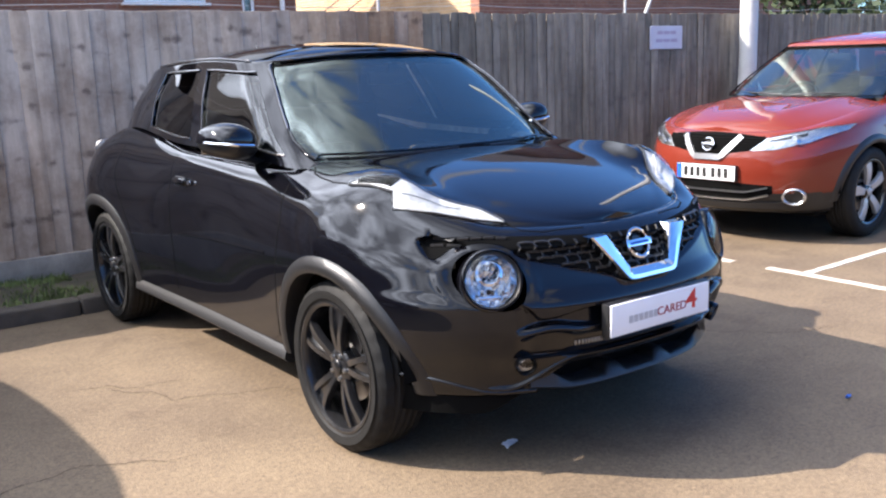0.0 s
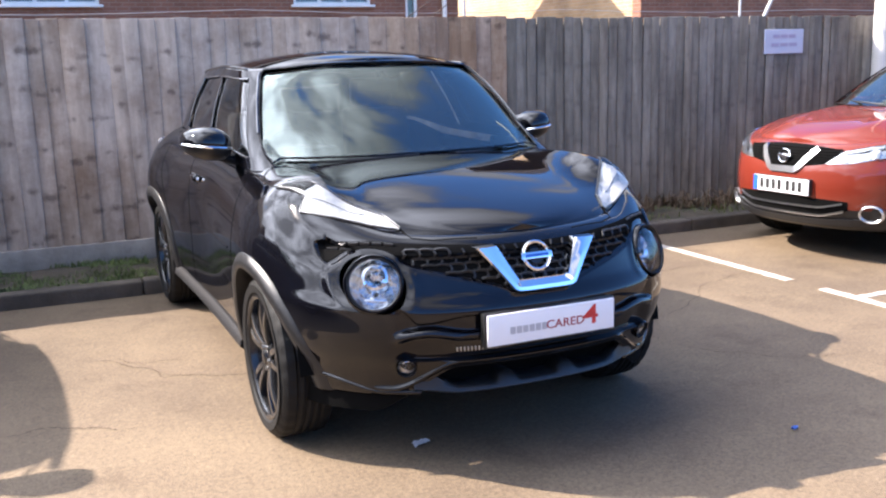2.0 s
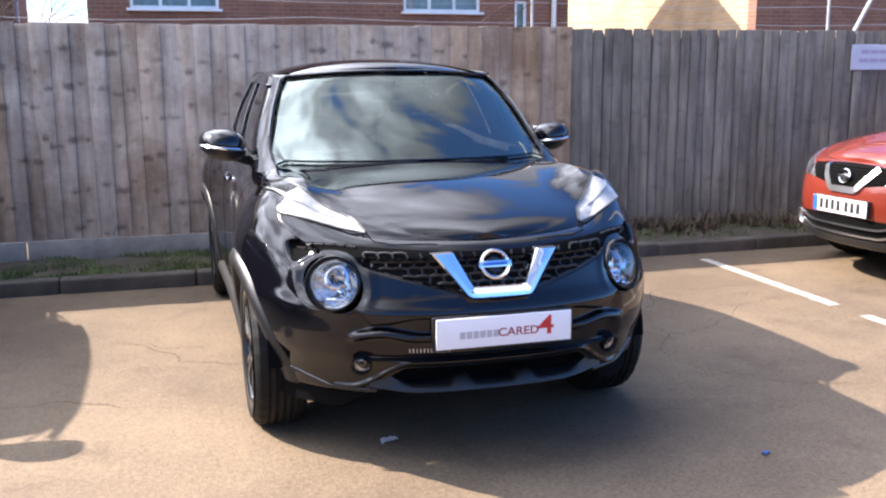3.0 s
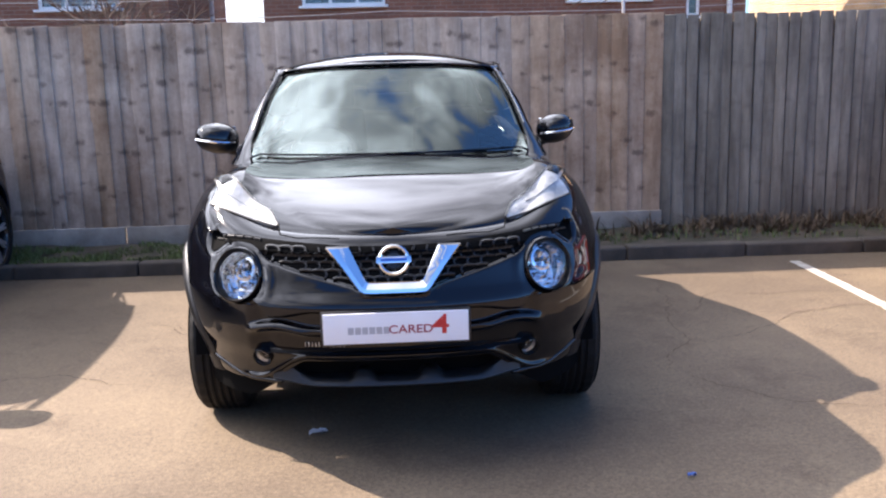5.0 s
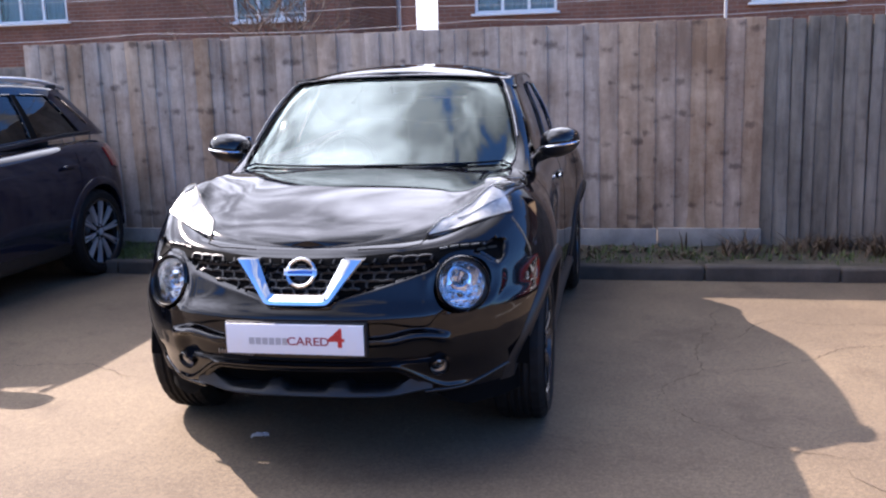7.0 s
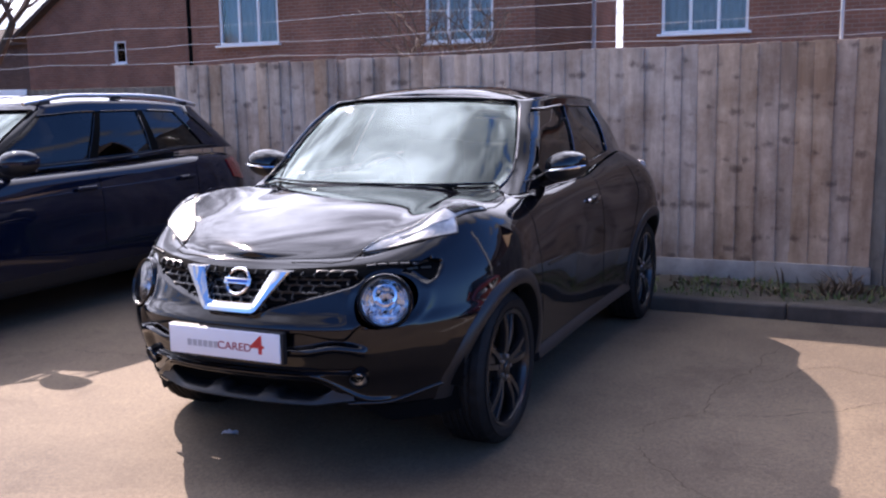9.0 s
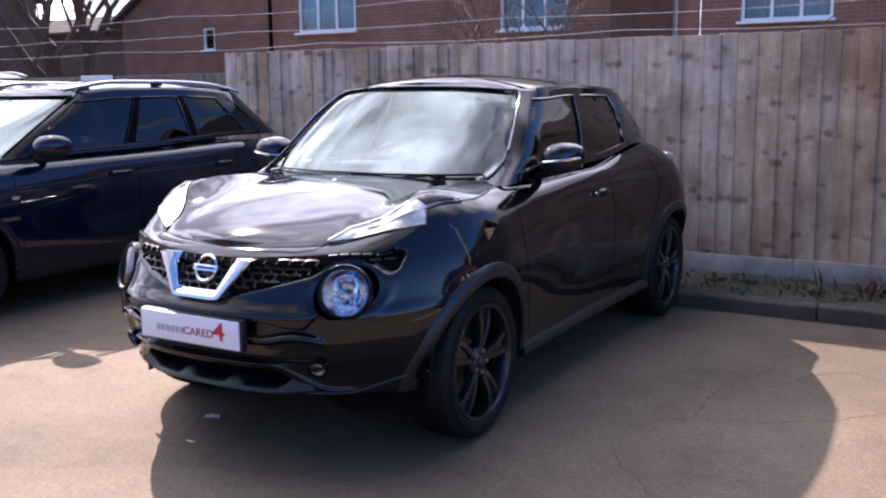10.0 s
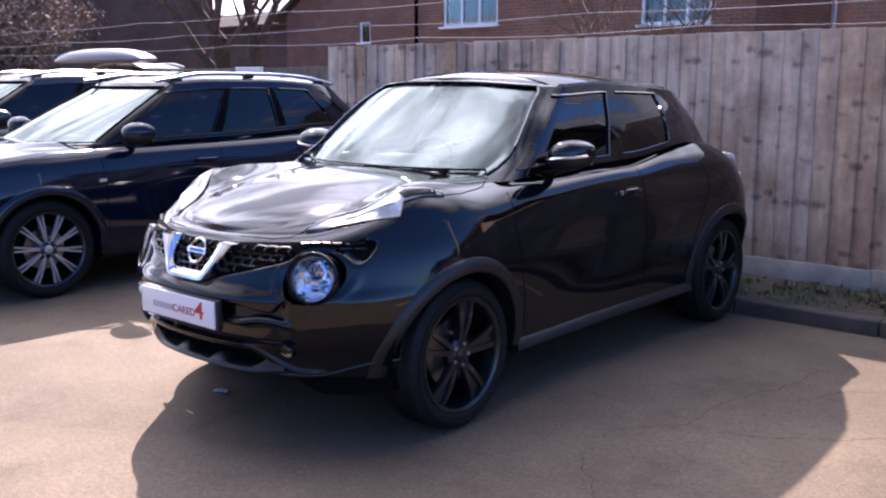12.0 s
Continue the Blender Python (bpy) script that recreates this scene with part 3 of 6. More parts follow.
def arch_pieces(shell, yw, zw, r_in, r_out, s, lip=0.016):
    """Moulding round a wheel opening that follows the skin, and the dark liner inside."""
    rows, lin = [], []
    for k in range(45):
        a = radians(-5 + 189 * k / 44)
        row = []
        for r, up in ((r_out, -0.006), (r_out - 0.004, 0.004), (r_out * 0.55 + r_in * 0.45, lip), (r_in + 0.01, lip * 0.9), (r_in, lip * 0.5), (r_in, -0.07)):
            y, z = yw + r * math.cos(a), zw + r * math.sin(a)
            x = shell.side_x(yw + r_out * math.cos(a) if up == -0.07 else y, max(z, 0.2))
            row.append((s * (x + up), y, z))
        rows.append(row)
    for k in range(33):
        a = radians(0 + 176 * k / 32)
        lin.append([(s * x, yw + (r_in + 0.03) * math.cos(a), zw + (r_in + 0.03) * math.sin(a)) for x in (0.50, 0.6, 0.72, shell.side_x(yw, zw) - 0.03)])
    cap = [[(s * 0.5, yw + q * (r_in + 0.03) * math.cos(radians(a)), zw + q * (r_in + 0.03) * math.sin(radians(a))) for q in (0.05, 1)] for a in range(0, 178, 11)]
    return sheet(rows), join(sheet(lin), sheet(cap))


def seats_and_dash(root, c, wheel_side=-1):
    g = c["cabin"]
    y0 = c["cowl"]
    w = float(g["half"](0)) - 0.06
    z = float(g["belt"](y0)) - 0.05

    def dash_shape(p):
        return (p.x * (1 - 0.12 * (p.y < 0)), p.y + 0.10 * (1 - (p.x / w) ** 2) * -1, p.z + 0.03 * math.cos(p.x * 3) + (0.03 if p.y > 0 else 0))
    part("dashboard", slab((2 * w - 0.04, 0.62, 0.22), (0, y0 + 0.42, z - 0.13), 0.05, 3, dash_shape), M_CABIN, root)
    binnacle = slab((0.30, 0.2, 0.08), (0.36 * wheel_side, y0 + 0.58, z + 0.03), 0.03, 3)
    part("instrument_hood", binnacle, M_CABIN, root)
    ring = [(0.185 * math.cos(t), 0.07 * math.sin(t), 0.172 * math.sin(t)) for t in np.linspace(0, 2 * math.pi, 37)]
    sw = join(tube(ring, 0.016, 8, False), slab((0.14, 0.04, 0.10), (0, 0.0, 0), 0.015), slab((0.34, 0.02, 0.03), (0, 0, 0), 0.008))
    part("steering_wheel", moved(sw, Matrix.Translation((0.36 * wheel_side, y0 + 0.80, z - 0.02))), M_CABIN, root)
    for sx in (-1, 1):
        yy = y0 + 1.15
        part("front_seat", join(slab((0.48, 0.5, 0.16), (0.35 * sx, yy, z - 0.42), 0.05, 3),
                                slab((0.46, 0.14, 0.62), (0.35 * sx, yy + 0.28, z - 0.10), 0.05, 3, lambda p: (p.x * (1 - 0.15 * (p.z > 0)), p.y + 0.22 * p.z, p.z)),
                                slab((0.26, 0.09, 0.17), (0.35 * sx, yy + 0.40, z + 0.30), 0.035, 3)), M_SEAT, root)
    yy = y0 + 1.95
    part("rear_seat", join(slab((1.2, 0.5, 0.16), (0, yy, z - 0.40), 0.05, 3),
                           slab((1.2, 0.14, 0.55), (0, yy + 0.28, z - 0.12), 0.05, 3, lambda p: (p.x, p.y + 0.2 * p.z, p.z))), M_SEAT, root)
    part("cabin_floor", slab((1.3, c["back"] - 0.5, 0.06), (0, (c["back"] + 0.9) / 2, 0.36), 0.01, 1), M_DEEP, root)
    mirror = join(slab((0.22, 0.02, 0.06), (0, 0, 0), 0.012), tube([(0, 0, 0.02), (0, -0.03, 0.07)], 0.008, 6))
    ym = float(g["front"](0.85)) + 0.06
    part("rear_view_mirror", moved(mirror, Matrix.Translation((0, ym + 0.04, float(g["eave"](ym)) - 0.13))), M_CABIN, root)


def door_mirror(root, s, at, paint, size=(0.225, 0.15, 0.150), strip=True, fold=0.0):
    """A door mirror: domed painted cap, black lower shell with a bright indicator strip, foot and glass."""
    x, y, z = at

    def power(v, e):
        return math.copysign(abs(v) ** e, v)
    rows = []
    for i in range(19):
        la = math.pi * (i / 18 - 0.5)
        row = []
        for j in range(36):
            lo = 2 * math.pi * j / 36
            px, py, pz = power(math.cos(la), 0.75) * power(math.cos(lo), 0.75), power(math.cos(la), 0.75) * power(math.sin(lo), 0.8), power(math.sin(la), 0.85)
            k = 1 - 0.18 * max(0.0, px)
            yy = py * size[1] * (0.62 if py < 0 else 0.30) + 0.05 * max(0.0, px) ** 2
            row.append(Vector((s * px * size[0] / 2, yy, pz * k * size[2] / 2 + 0.012 * px)))
        rows.append(row)
    turn = Matrix.Translation(at) @ Matrix.Rotation(fold * s, 4, "Z")
    grid = [[tuple(turn @ p) for p in row] for row in rows]
    cap, low = sheet(grid[8:], wrap=True), sheet(grid[:9], wrap=True)
    m = part("door_mirror", cap, paint, root, sharp=70)
    part("lower_shell", low, M_PLASTIC, m, sharp=70)
    foot = tube([(x - 0.03 * s, y + 0.02, z - 0.045), (x - 0.12 * s, y + 0.03, z - 0.085), (x - 0.22 * s, y + 0.04, z - 0.085)], [0.03, 0.024, 0.036], 10)
    part("mirror_foot", foot, M_PLASTIC, m)
    part("mirror_glass", moved(slab((size[0] * 0.78, 0.006, size[2] * 0.66), (0, size[1] * 0.31, 0), 0.0025, 1), turn), M_CHROME, m)
    if strip:
        path = [turn @ Vector((p.x, p.y - 0.004, p.z - 0.010)) for p in (rows[9][j] for j in (range(21, 35) if s > 0 else range(21, 35)))]
        part("indicator_strip", tube(path, 0.0065, 6), M_REFLECT, m)
    return m

# ---- ground, kerb, fence ----
def tarmac_material():
    m = mat("worn_tarmac", (0.30, 0.245, 0.185), 0.85)
    t = m.node_tree
    b = t.nodes["Principled BSDF"]
    co = t.nodes.new("ShaderNodeTexCoord")

    def noisy(scale, detail, rough=0.6):
        n = t.nodes.new("ShaderNodeTexNoise")
        n.inputs["Scale"].default_value, n.inputs["Detail"].default_value, n.inputs["Roughness"].default_value = scale, detail, rough
        t.links.new(co.outputs["Object"], n.inputs["Vector"])
        return n

    def ramp(src, p0, c0, p1, c1):
        r = t.nodes.new("ShaderNodeValToRGB")
        r.color_ramp.elements[0].position, r.color_ramp.elements[1].position = p0, p1
        r.color_ramp.elements[0].color, r.color_ramp.elements[1].color = (*c0, 1), (*c1, 1)
        t.links.new(src, r.inputs[0])
        return r.outputs["Color"]

    def mul(a, c, fac=1.0):
        x = t.nodes.new("ShaderNodeMix")
        x.data_type, x.blend_type = "RGBA", "MULTIPLY"
        x.inputs["Factor"].default_value = fac
        t.links.new(a, x.inputs["A"])
        t.links.new(c, x.inputs["B"])
        return x.outputs["Result"]
    broad = ramp(noisy(0.9, 8, 0.7).outputs["Fac"], 0.3, (0.118, 0.085, 0.056), 0.7, (0.190, 0.143, 0.092))
    stain = ramp(noisy(1.6, 5, 0.7).outputs["Fac"], 0.30, (0.68, 0.65, 0.63), 0.46, (1, 1, 1))
    speck = ramp(noisy(45, 6, 0.85).outputs["Fac"], 0.36, (0.70, 0.68, 0.65), 0.62, (1.18, 1.17, 1.12))
    vor = t.nodes.new("ShaderNodeTexVoronoi")
    vor.inputs["Scale"].default_value = 150
    t.links.new(co.outputs["Object"], vor.inputs["Vector"])
    grit = ramp(vor.outputs["Color"], 0.0, (0.78, 0.78, 0.78), 1.0, (1.22, 1.20, 1.17))
    patch = ramp(noisy(0.55, 4, 0.55).outputs["Fac"], 0.36, (0.76, 0.74, 0.73), 0.62, (1.07, 1.06, 1.05))
    col = mul(mul(mul(mul(broad, stain), patch), speck), grit)
    t.links.new(col, b.inputs["Base Color"])
    bp = t.nodes.new("ShaderNodeBump")
    bp.inputs["Strength"].default_value, bp.inputs["Distance"].default_value = 0.38, 0.004
    t.links.new(vor.outputs["Distance"], bp.inputs["Height"])
    t.links.new(bp.outputs[0], b.inputs["Normal"])
    return m


def wood_material(name, light, dark, knots=True):
    """Weathered board: grain along z, grey and brown streaks, dark knots, shade by board."""
    m = mat(name, light, 0.85)
    t = m.node_tree
    b = t.nodes["Principled BSDF"]
    oi = t.nodes.new("ShaderNodeObjectInfo")
    co = t.nodes.new("ShaderNodeTexCoord")
    off = t.nodes.new("ShaderNodeVectorMath")
    off.operation = "ADD"
    comb = t.nodes.new("ShaderNodeCombineXYZ")
    k = t.nodes.new("ShaderNodeMath")
    k.operation, k.inputs[1].default_value = "MULTIPLY", 37.0
    t.links.new(oi.outputs["Random"], k.inputs[0])
    t.links.new(k.outputs[0], comb.inputs["Z"])
    t.links.new(k.outputs[0], comb.inputs["X"])
    t.links.new(co.outputs["Object"], off.inputs[0])
    t.links.new(comb.outputs[0], off.inputs[1])
    mp = t.nodes.new("ShaderNodeMapping")
    mp.inputs["Scale"].default_value = (6, 6, 1.6)
    t.links.new(off.outputs[0], mp.inputs["Vector"])
    n1 = t.nodes.new("ShaderNodeTexNoise")
    n1.inputs["Scale"].default_value, n1.inputs["Detail"].default_value, n1.inputs["Roughness"].default_value = 1.6, 8, 0.65
    t.links.new(mp.outputs[0], n1.inputs["Vector"])
    r = t.nodes.new("ShaderNodeValToRGB")
    r.color_ramp.elements[0].position, r.color_ramp.elements[1].position = 0.30, 0.68
    r.color_ramp.elements[0].color, r.color_ramp.elements[1].color = (*dark, 1), (*light, 1)
    t.links.new(n1.outputs["Fac"], r.inputs[0])
    col = r.outputs["Color"]
    # knots: small dark eyes, level across boards sawn from one log
    geo = t.nodes.new("ShaderNodeNewGeometry")

    def calc(op, a, c=None):
        n = t.nodes.new("ShaderNodeMath")
        n.operation = op
        for k_, q in enumerate((a, c)):
            if q is None:
                continue
            if isinstance(q, (int, float)):
                n.inputs[k_].default_value = q
            else:
                t.links.new(q, n.inputs[k_])
        return n.outputs[0]
    sp = t.nodes.new("ShaderNodeSeparateXYZ")
    t.links.new(geo.outputs["Position"], sp.inputs[0])
    wn = t.nodes.new("ShaderNodeTexWhiteNoise")
    wn.noise_dimensions = "1D"
    t.links.new(calc("FLOOR", calc("MULTIPLY", sp.outputs["X"], 1.45)), wn.inputs["W"])
    kx_ = calc("MULTIPLY", sp.outputs["X"], 9.0)
    kz_ = calc("ADD", calc("MULTIPLY", sp.outputs["Z"], 2.9), calc("MULTIPLY", wn.outputs["Value"], 9.0))
    cell = t.nodes.new("ShaderNodeCombineXYZ")
    t.links.new(kx_, cell.inputs["X"])
    t.links.new(kz_, cell.inputs["Y"])
    vo = t.nodes.new("ShaderNodeTexVoronoi")
    vo.voronoi_dimensions = "2D"
    vo.inputs["Scale"].default_value, vo.inputs["Randomness"].default_value = 1.0, 0.42
    t.links.new(cell.outputs[0], vo.inputs["Vector"])
    dv = t.nodes.new("ShaderNodeVectorMath")
    dv.operation = "SUBTRACT"
    t.links.new(cell.outputs[0], dv.inputs[0])
    t.links.new(vo.outputs["Position"], dv.inputs[1])
    ds = t.nodes.new("ShaderNodeVectorMath")
    ds.operation = "MULTIPLY"
    ds.inputs[1].default_value = (0.055, 0.345, 0)
    t.links.new(dv.outputs[0], ds.inputs[0])
    dl = t.nodes.new("ShaderNodeVectorMath")
    dl.operation = "LENGTH"
    t.links.new(ds.outputs[0], dl.inputs[0])
    some = t.nodes.new("ShaderNodeTexNoise")
    some.inputs["Scale"].default_value, some.inputs["Detail"].default_value = 0.75, 4
    t.links.new(cell.outputs[0], some.inputs["Vector"])
    sm = t.nodes.new("ShaderNodeMapRange")
    sm.inputs["From Min"].default_value, sm.inputs["From Max"].default_value = 0.42, 0.60
    sm.inputs["To Min"].default_value, sm.inputs["To Max"].default_value = 0.030, 0.0
    t.links.new(some.outputs["Fac"], sm.inputs["Value"])
    fine = t.nodes.new("ShaderNodeTexNoise")
    fine.inputs["Scale"].default_value, fine.inputs["Detail"].default_value = 38.0, 3
    t.links.new(geo.outputs["Position"], fine.inputs["Vector"])
    wob = calc("MULTIPLY", calc("SUBTRACT", fine.outputs["Fac"], 0.5), 0.04)
    rk = t.nodes.new("ShaderNodeValToRGB")
    rk.color_ramp.elements[0].position, rk.color_ramp.elements[1].position = 0.012, 0.040
    rk.color_ramp.elements[0].color, rk.color_ramp.elements[1].color = (0.16, 0.12, 0.12, 1), (1, 1, 1, 1)
    t.links.new(calc("ADD", calc("ADD", dl.outputs["Value"], sm.outputs[0]), wob), rk.inputs[0])
    x = t.nodes.new("ShaderNodeMix")
    x.data_type, x.blend_type = "RGBA", "MULTIPLY"
    x.inputs["Factor"].default_value = 0.66 if knots else 0.22
    t.links.new(col, x.inputs["A"])
    t.links.new(rk.outputs["Color"], x.inputs["B"])
    # weather stains over several boards
    st = t.nodes.new("ShaderNodeTexNoise")
    st.inputs["Scale"].default_value, st.inputs["Detail"].default_value, st.inputs["Roughness"].default_value = 1.7, 7, 0.7
    t.links.new(geo.outputs["Position"], st.inputs["Vector"])
    rs = t.nodes.new("ShaderNodeValToRGB")
    rs.color_ramp.elements[0].position, rs.color_ramp.elements[1].position = 0.36, 0.60
    rs.color_ramp.elements[0].color, rs.color_ramp.elements[1].color = (0.58, 0.50, 0.44, 1) if knots else (0.76, 0.74, 0.72, 1), (1.08, 1.07, 1.06, 1)
    t.links.new(st.outputs["Fac"], rs.inputs[0])
    x2 = t.nodes.new("ShaderNodeMix")
    x2.data_type, x2.blend_type = "RGBA", "MULTIPLY"
    x2.inputs["Factor"].default_value = 1.0
    t.links.new(x.outputs["Result"], x2.inputs["A"])
    t.links.new(rs.outputs["Color"], x2.inputs["B"])
    hs = t.nodes.new("ShaderNodeHueSaturation")
    mr = t.nodes.new("ShaderNodeMapRange")
    mr.inputs["To Min"].default_value, mr.inputs["To Max"].default_value = (0.94, 1.05) if knots else (0.84, 1.16)
    t.links.new(oi.outputs["Random"], mr.inputs["Value"])
    t.links.new(mr.outputs[0], hs.inputs["Value"])
    k7 = t.nodes.new("ShaderNodeMath")
    k7.operation, k7.inputs[1].default_value = "MULTIPLY", 7.31
    fr = t.nodes.new("ShaderNodeMath")
    fr.operation = "FRACT"
    ms = t.nodes.new("ShaderNodeMapRange")
    ms.inputs["To Min"].default_value, ms.inputs["To Max"].default_value = 0.88, 1.08
    t.links.new(oi.outputs["Random"], k7.inputs[0])
    t.links.new(k7.outputs[0], fr.inputs[0])
    t.links.new(fr.outputs[0], ms.inputs["Value"])
    t.links.new(ms.outputs[0], hs.inputs["Saturation"])
    t.links.new(x2.outputs["Result"], hs.inputs["Color"])
    t.links.new(hs.outputs["Color"], b.inputs["Base Color"])
    bp = t.nodes.new("ShaderNodeBump")
    bp.inputs["Strength"].default_value, bp.inputs["Distance"].default_value = 0.35, 0.004
    t.links.new(n1.outputs["Fac"], bp.inputs["Height"])
    t.links.new(bp.outputs[0], b.inputs["Normal"])
    return m


M_TARMAC = tarmac_material()
M_FENCE = wood_material("weathered_fence", (0.62, 0.487, 0.374), (0.345, 0.256, 0.186))
M_FENCEBROWN = wood_material("newer_fence", (0.60, 0.435, 0.300), (0.35, 0.237, 0.150))
M_FENCEDARK = wood_material("grey_fence", (0.285, 0.246, 0.193), (0.106, 0.089, 0.069), False)
M_KERB = mat("kerb_concrete", (0.092, 0.074, 0.056), 0.9, vary=0.4, scale=5, bump=0.4, bump_scale=90, island=0.12)
M_GRAVEL = mat("gravel_board", (0.38, 0.33, 0.27), 0.9, vary=0.35, scale=4, bump=0.3, bump_scale=60, island=0.1)
M_SOIL = mat("soil", (0.10, 0.075, 0.05), 0.95, second=(0.045, 0.04, 0.022), scale=5, bump=0.8, bump_scale=40)
M_GRASS = mat("grass", (0.150, 0.185, 0.050), 0.7, vary=0.4, scale=6)
M_DRYLEAF = mat("dry_leaf", (0.15, 0.098, 0.055), 0.8, vary=0.4, scale=9)
M_LINE = mat("road_paint", (0.62, 0.60, 0.55), 0.7, second=(0.34, 0.28, 0.21), scale=14, bump=0.3, bump_scale=120)

ground = part("ground", ([(-140, -110, 0), (140, -110, 0), (140, 190, 0), (-140, 190, 0)], [(0, 1, 2, 3)]), M_TARMAC, smooth=False)
tagged(ground, "worn sandy-brown tarmac of a car park", "ground", kind="structure")

FENCE_Y, FENCE_L, FENCE_R = 4.50, -4.07, 13.0

rng = random.Random(4)
kerb = thing("kerb", "low weathered concrete kerb edging the planting strip", "kerb", kind="structure")
kx = -12.0
kerb_mesh = mesh_of("kerb_stone", slab((0.908, 0.125, 0.16), (0, 0, 0), 0.018, 3), M_KERB)
while kx < 13:
    k = part("kerb_stone", kerb_mesh, None, kerb)
    k.matrix_local = pose(kx + 0.457, 3.715 + rng.uniform(-0.004, 0.004), 0.022 + rng.uniform(-0.006, 0.006), 0, rng.uniform(-0.4, 0.4), rng.uniform(-0.3, 0.3))
    kx += 0.915


def strip_of_soil():
    xs, ys = np.linspace(-12, 13, 260), np.linspace(3.77, 4.62, 12)
    p = [[(x, y, 0.075 + 0.035 * (y - 3.77) + 0.03 * noise.noise((x * 1.7, y * 3, 0)) + 0.018 * noise.noise((x * 7, y * 9, 3))) for y in ys] for x in xs]
    return sheet(p)


tagged(part("planting_strip", strip_of_soil(), M_SOIL), "strip of bare soil and weeds behind the kerb", "soil", kind="structure")


def blades(n, x0, x1, y0, y1, h0, h1, seed, w=0.006, lean=0.6):
    r = random.Random(seed)
    v, f = [], []
    for _ in range(n):
        x, y = r.uniform(x0, x1), r.uniform(y0, y1)
        if noise.noise((x * 2.3, y * 4, seed)) < -0.08:
            continue
        h, a = r.uniform(h0, h1), r.uniform(0, 6.28)
        z = 0.07 + 0.035 * (y - 3.77)
        dx, dy = math.cos(a), math.sin(a)
        l = r.uniform(0.1, lean) * h
        o = len(v)
        v += [(x - dy * w, y + dx * w, z), (x + dy * w, y - dx * w, z), (x + dx * l * 0.4 + dy * w * 0.6, y + dy * l * 0.4 - dx * w * 0.6, z + h * 0.6),
              (x + dx * l * 0.4 - dy * w * 0.6, y + dy * l * 0.4 + dx * w * 0.6, z + h * 0.6), (x + dx * l, y + dy * l, z + h)]
        f += [(o, o + 1, o + 2, o + 3), (o + 3, o + 2, o + 4)]
    return v, f


tagged(part("grass", join(blades(20000, -8, -0.9, 3.79, 4.46, 0.012, 0.05, 1), blades(1500, -0.9, 2.2, 3.85, 4.46, 0.02, 0.06, 2), blades(2200, 2.2, 10, 3.9, 4.46, 0.02, 0.07, 3)), M_GRASS, smooth=False),
       "short rough green grass along the fence", "grass", kind="stuff")
tagged(part("leaf_litter", join(blades(1800, 0.6, 12, 4.0, 4.47, 0.01, 0.05, 5, 0.016, 2.5), blades(260, 1.6, 7, 4.2, 4.46, 0.06, 0.20, 8, 0.010, 1.2), blades(1500, 1.9, 4.9, 4.15, 4.47, 0.04, 0.17, 9, 0.010, 2.2)), M_DRYLEAF, smooth=False),
       "dead brown leaves and dry weeds at the fence foot", "leaves", kind="stuff")

# white bay lines, worn through in places
def paint_strip(x0, y0, x1, y1, w, seed):
    n = int(math.hypot(x1 - x0, y1 - y0) / 0.03)
    dx, dy = (x1 - x0) / n, (y1 - y0) / n
    l = math.hypot(dx, dy)
    px, py = -dy / l, dx / l
    rows = []
    for i in range(n + 1):
        x, y = x0 + dx * i, y0 + dy * i
        e0, e1 = (w * (0.5 + 0.12 * noise.noise((i * 0.4, seed, k))) for k in (0, 5))
        rows.append([(x - px * e0, y - py * e0, 0.0), (x - px * e0, y - py * e0, 0.004), (x + px * e1, y + py * e1, 0.004), (x + px * e1, y + py * e1, 0.0)])
    return sheet(rows)


for a in ((2.92, 3.42, 2.92, 1.84, 0.075, 1), (2.92, 1.56, 2.92, 0.45, 0.07, 2), (2.96, 1.29, 4.3, 1.33, 0.06, 3), (8.0, 3.4, 8.0, 0.4, 0.085, 4)):
    tagged(part("bay_line", paint_strip(*a), M_LINE, smooth=False), "worn white painted parking bay line on tarmac", "road marking", "bay lines", "structure")


# cracks in the tarmac
def crack(points, seed, width=0.0025):
    r = random.Random(seed)
    line = [Vector((*q, 0)) for q in points]
    for _ in range(5):
        out = [line[0]]
        for a, b in zip(line[:-1], line[1:]):
            d = b - a
            out += [(a + b) / 2 + Vector((-d.y, d.x, 0)) * r.uniform(-0.16, 0.16), b]
        line = out
    rows = []
    for i, q in enumerate(line):
        d = (line[min(i + 1, len(line) - 1)] - line[max(i - 1, 0)]).normalized()
        w = width * r.uniform(0.35, 1.0) * (0.3 + min(1.0, 6 * i / len(line), 6 * (len(line) - 1 - i) / len(line)))
        rows.append([(q.x - d.y * w, q.y + d.x * w, 0.0025), (q.x + d.y * w, q.y - d.x * w, 0.0025)])
    return sheet(rows)


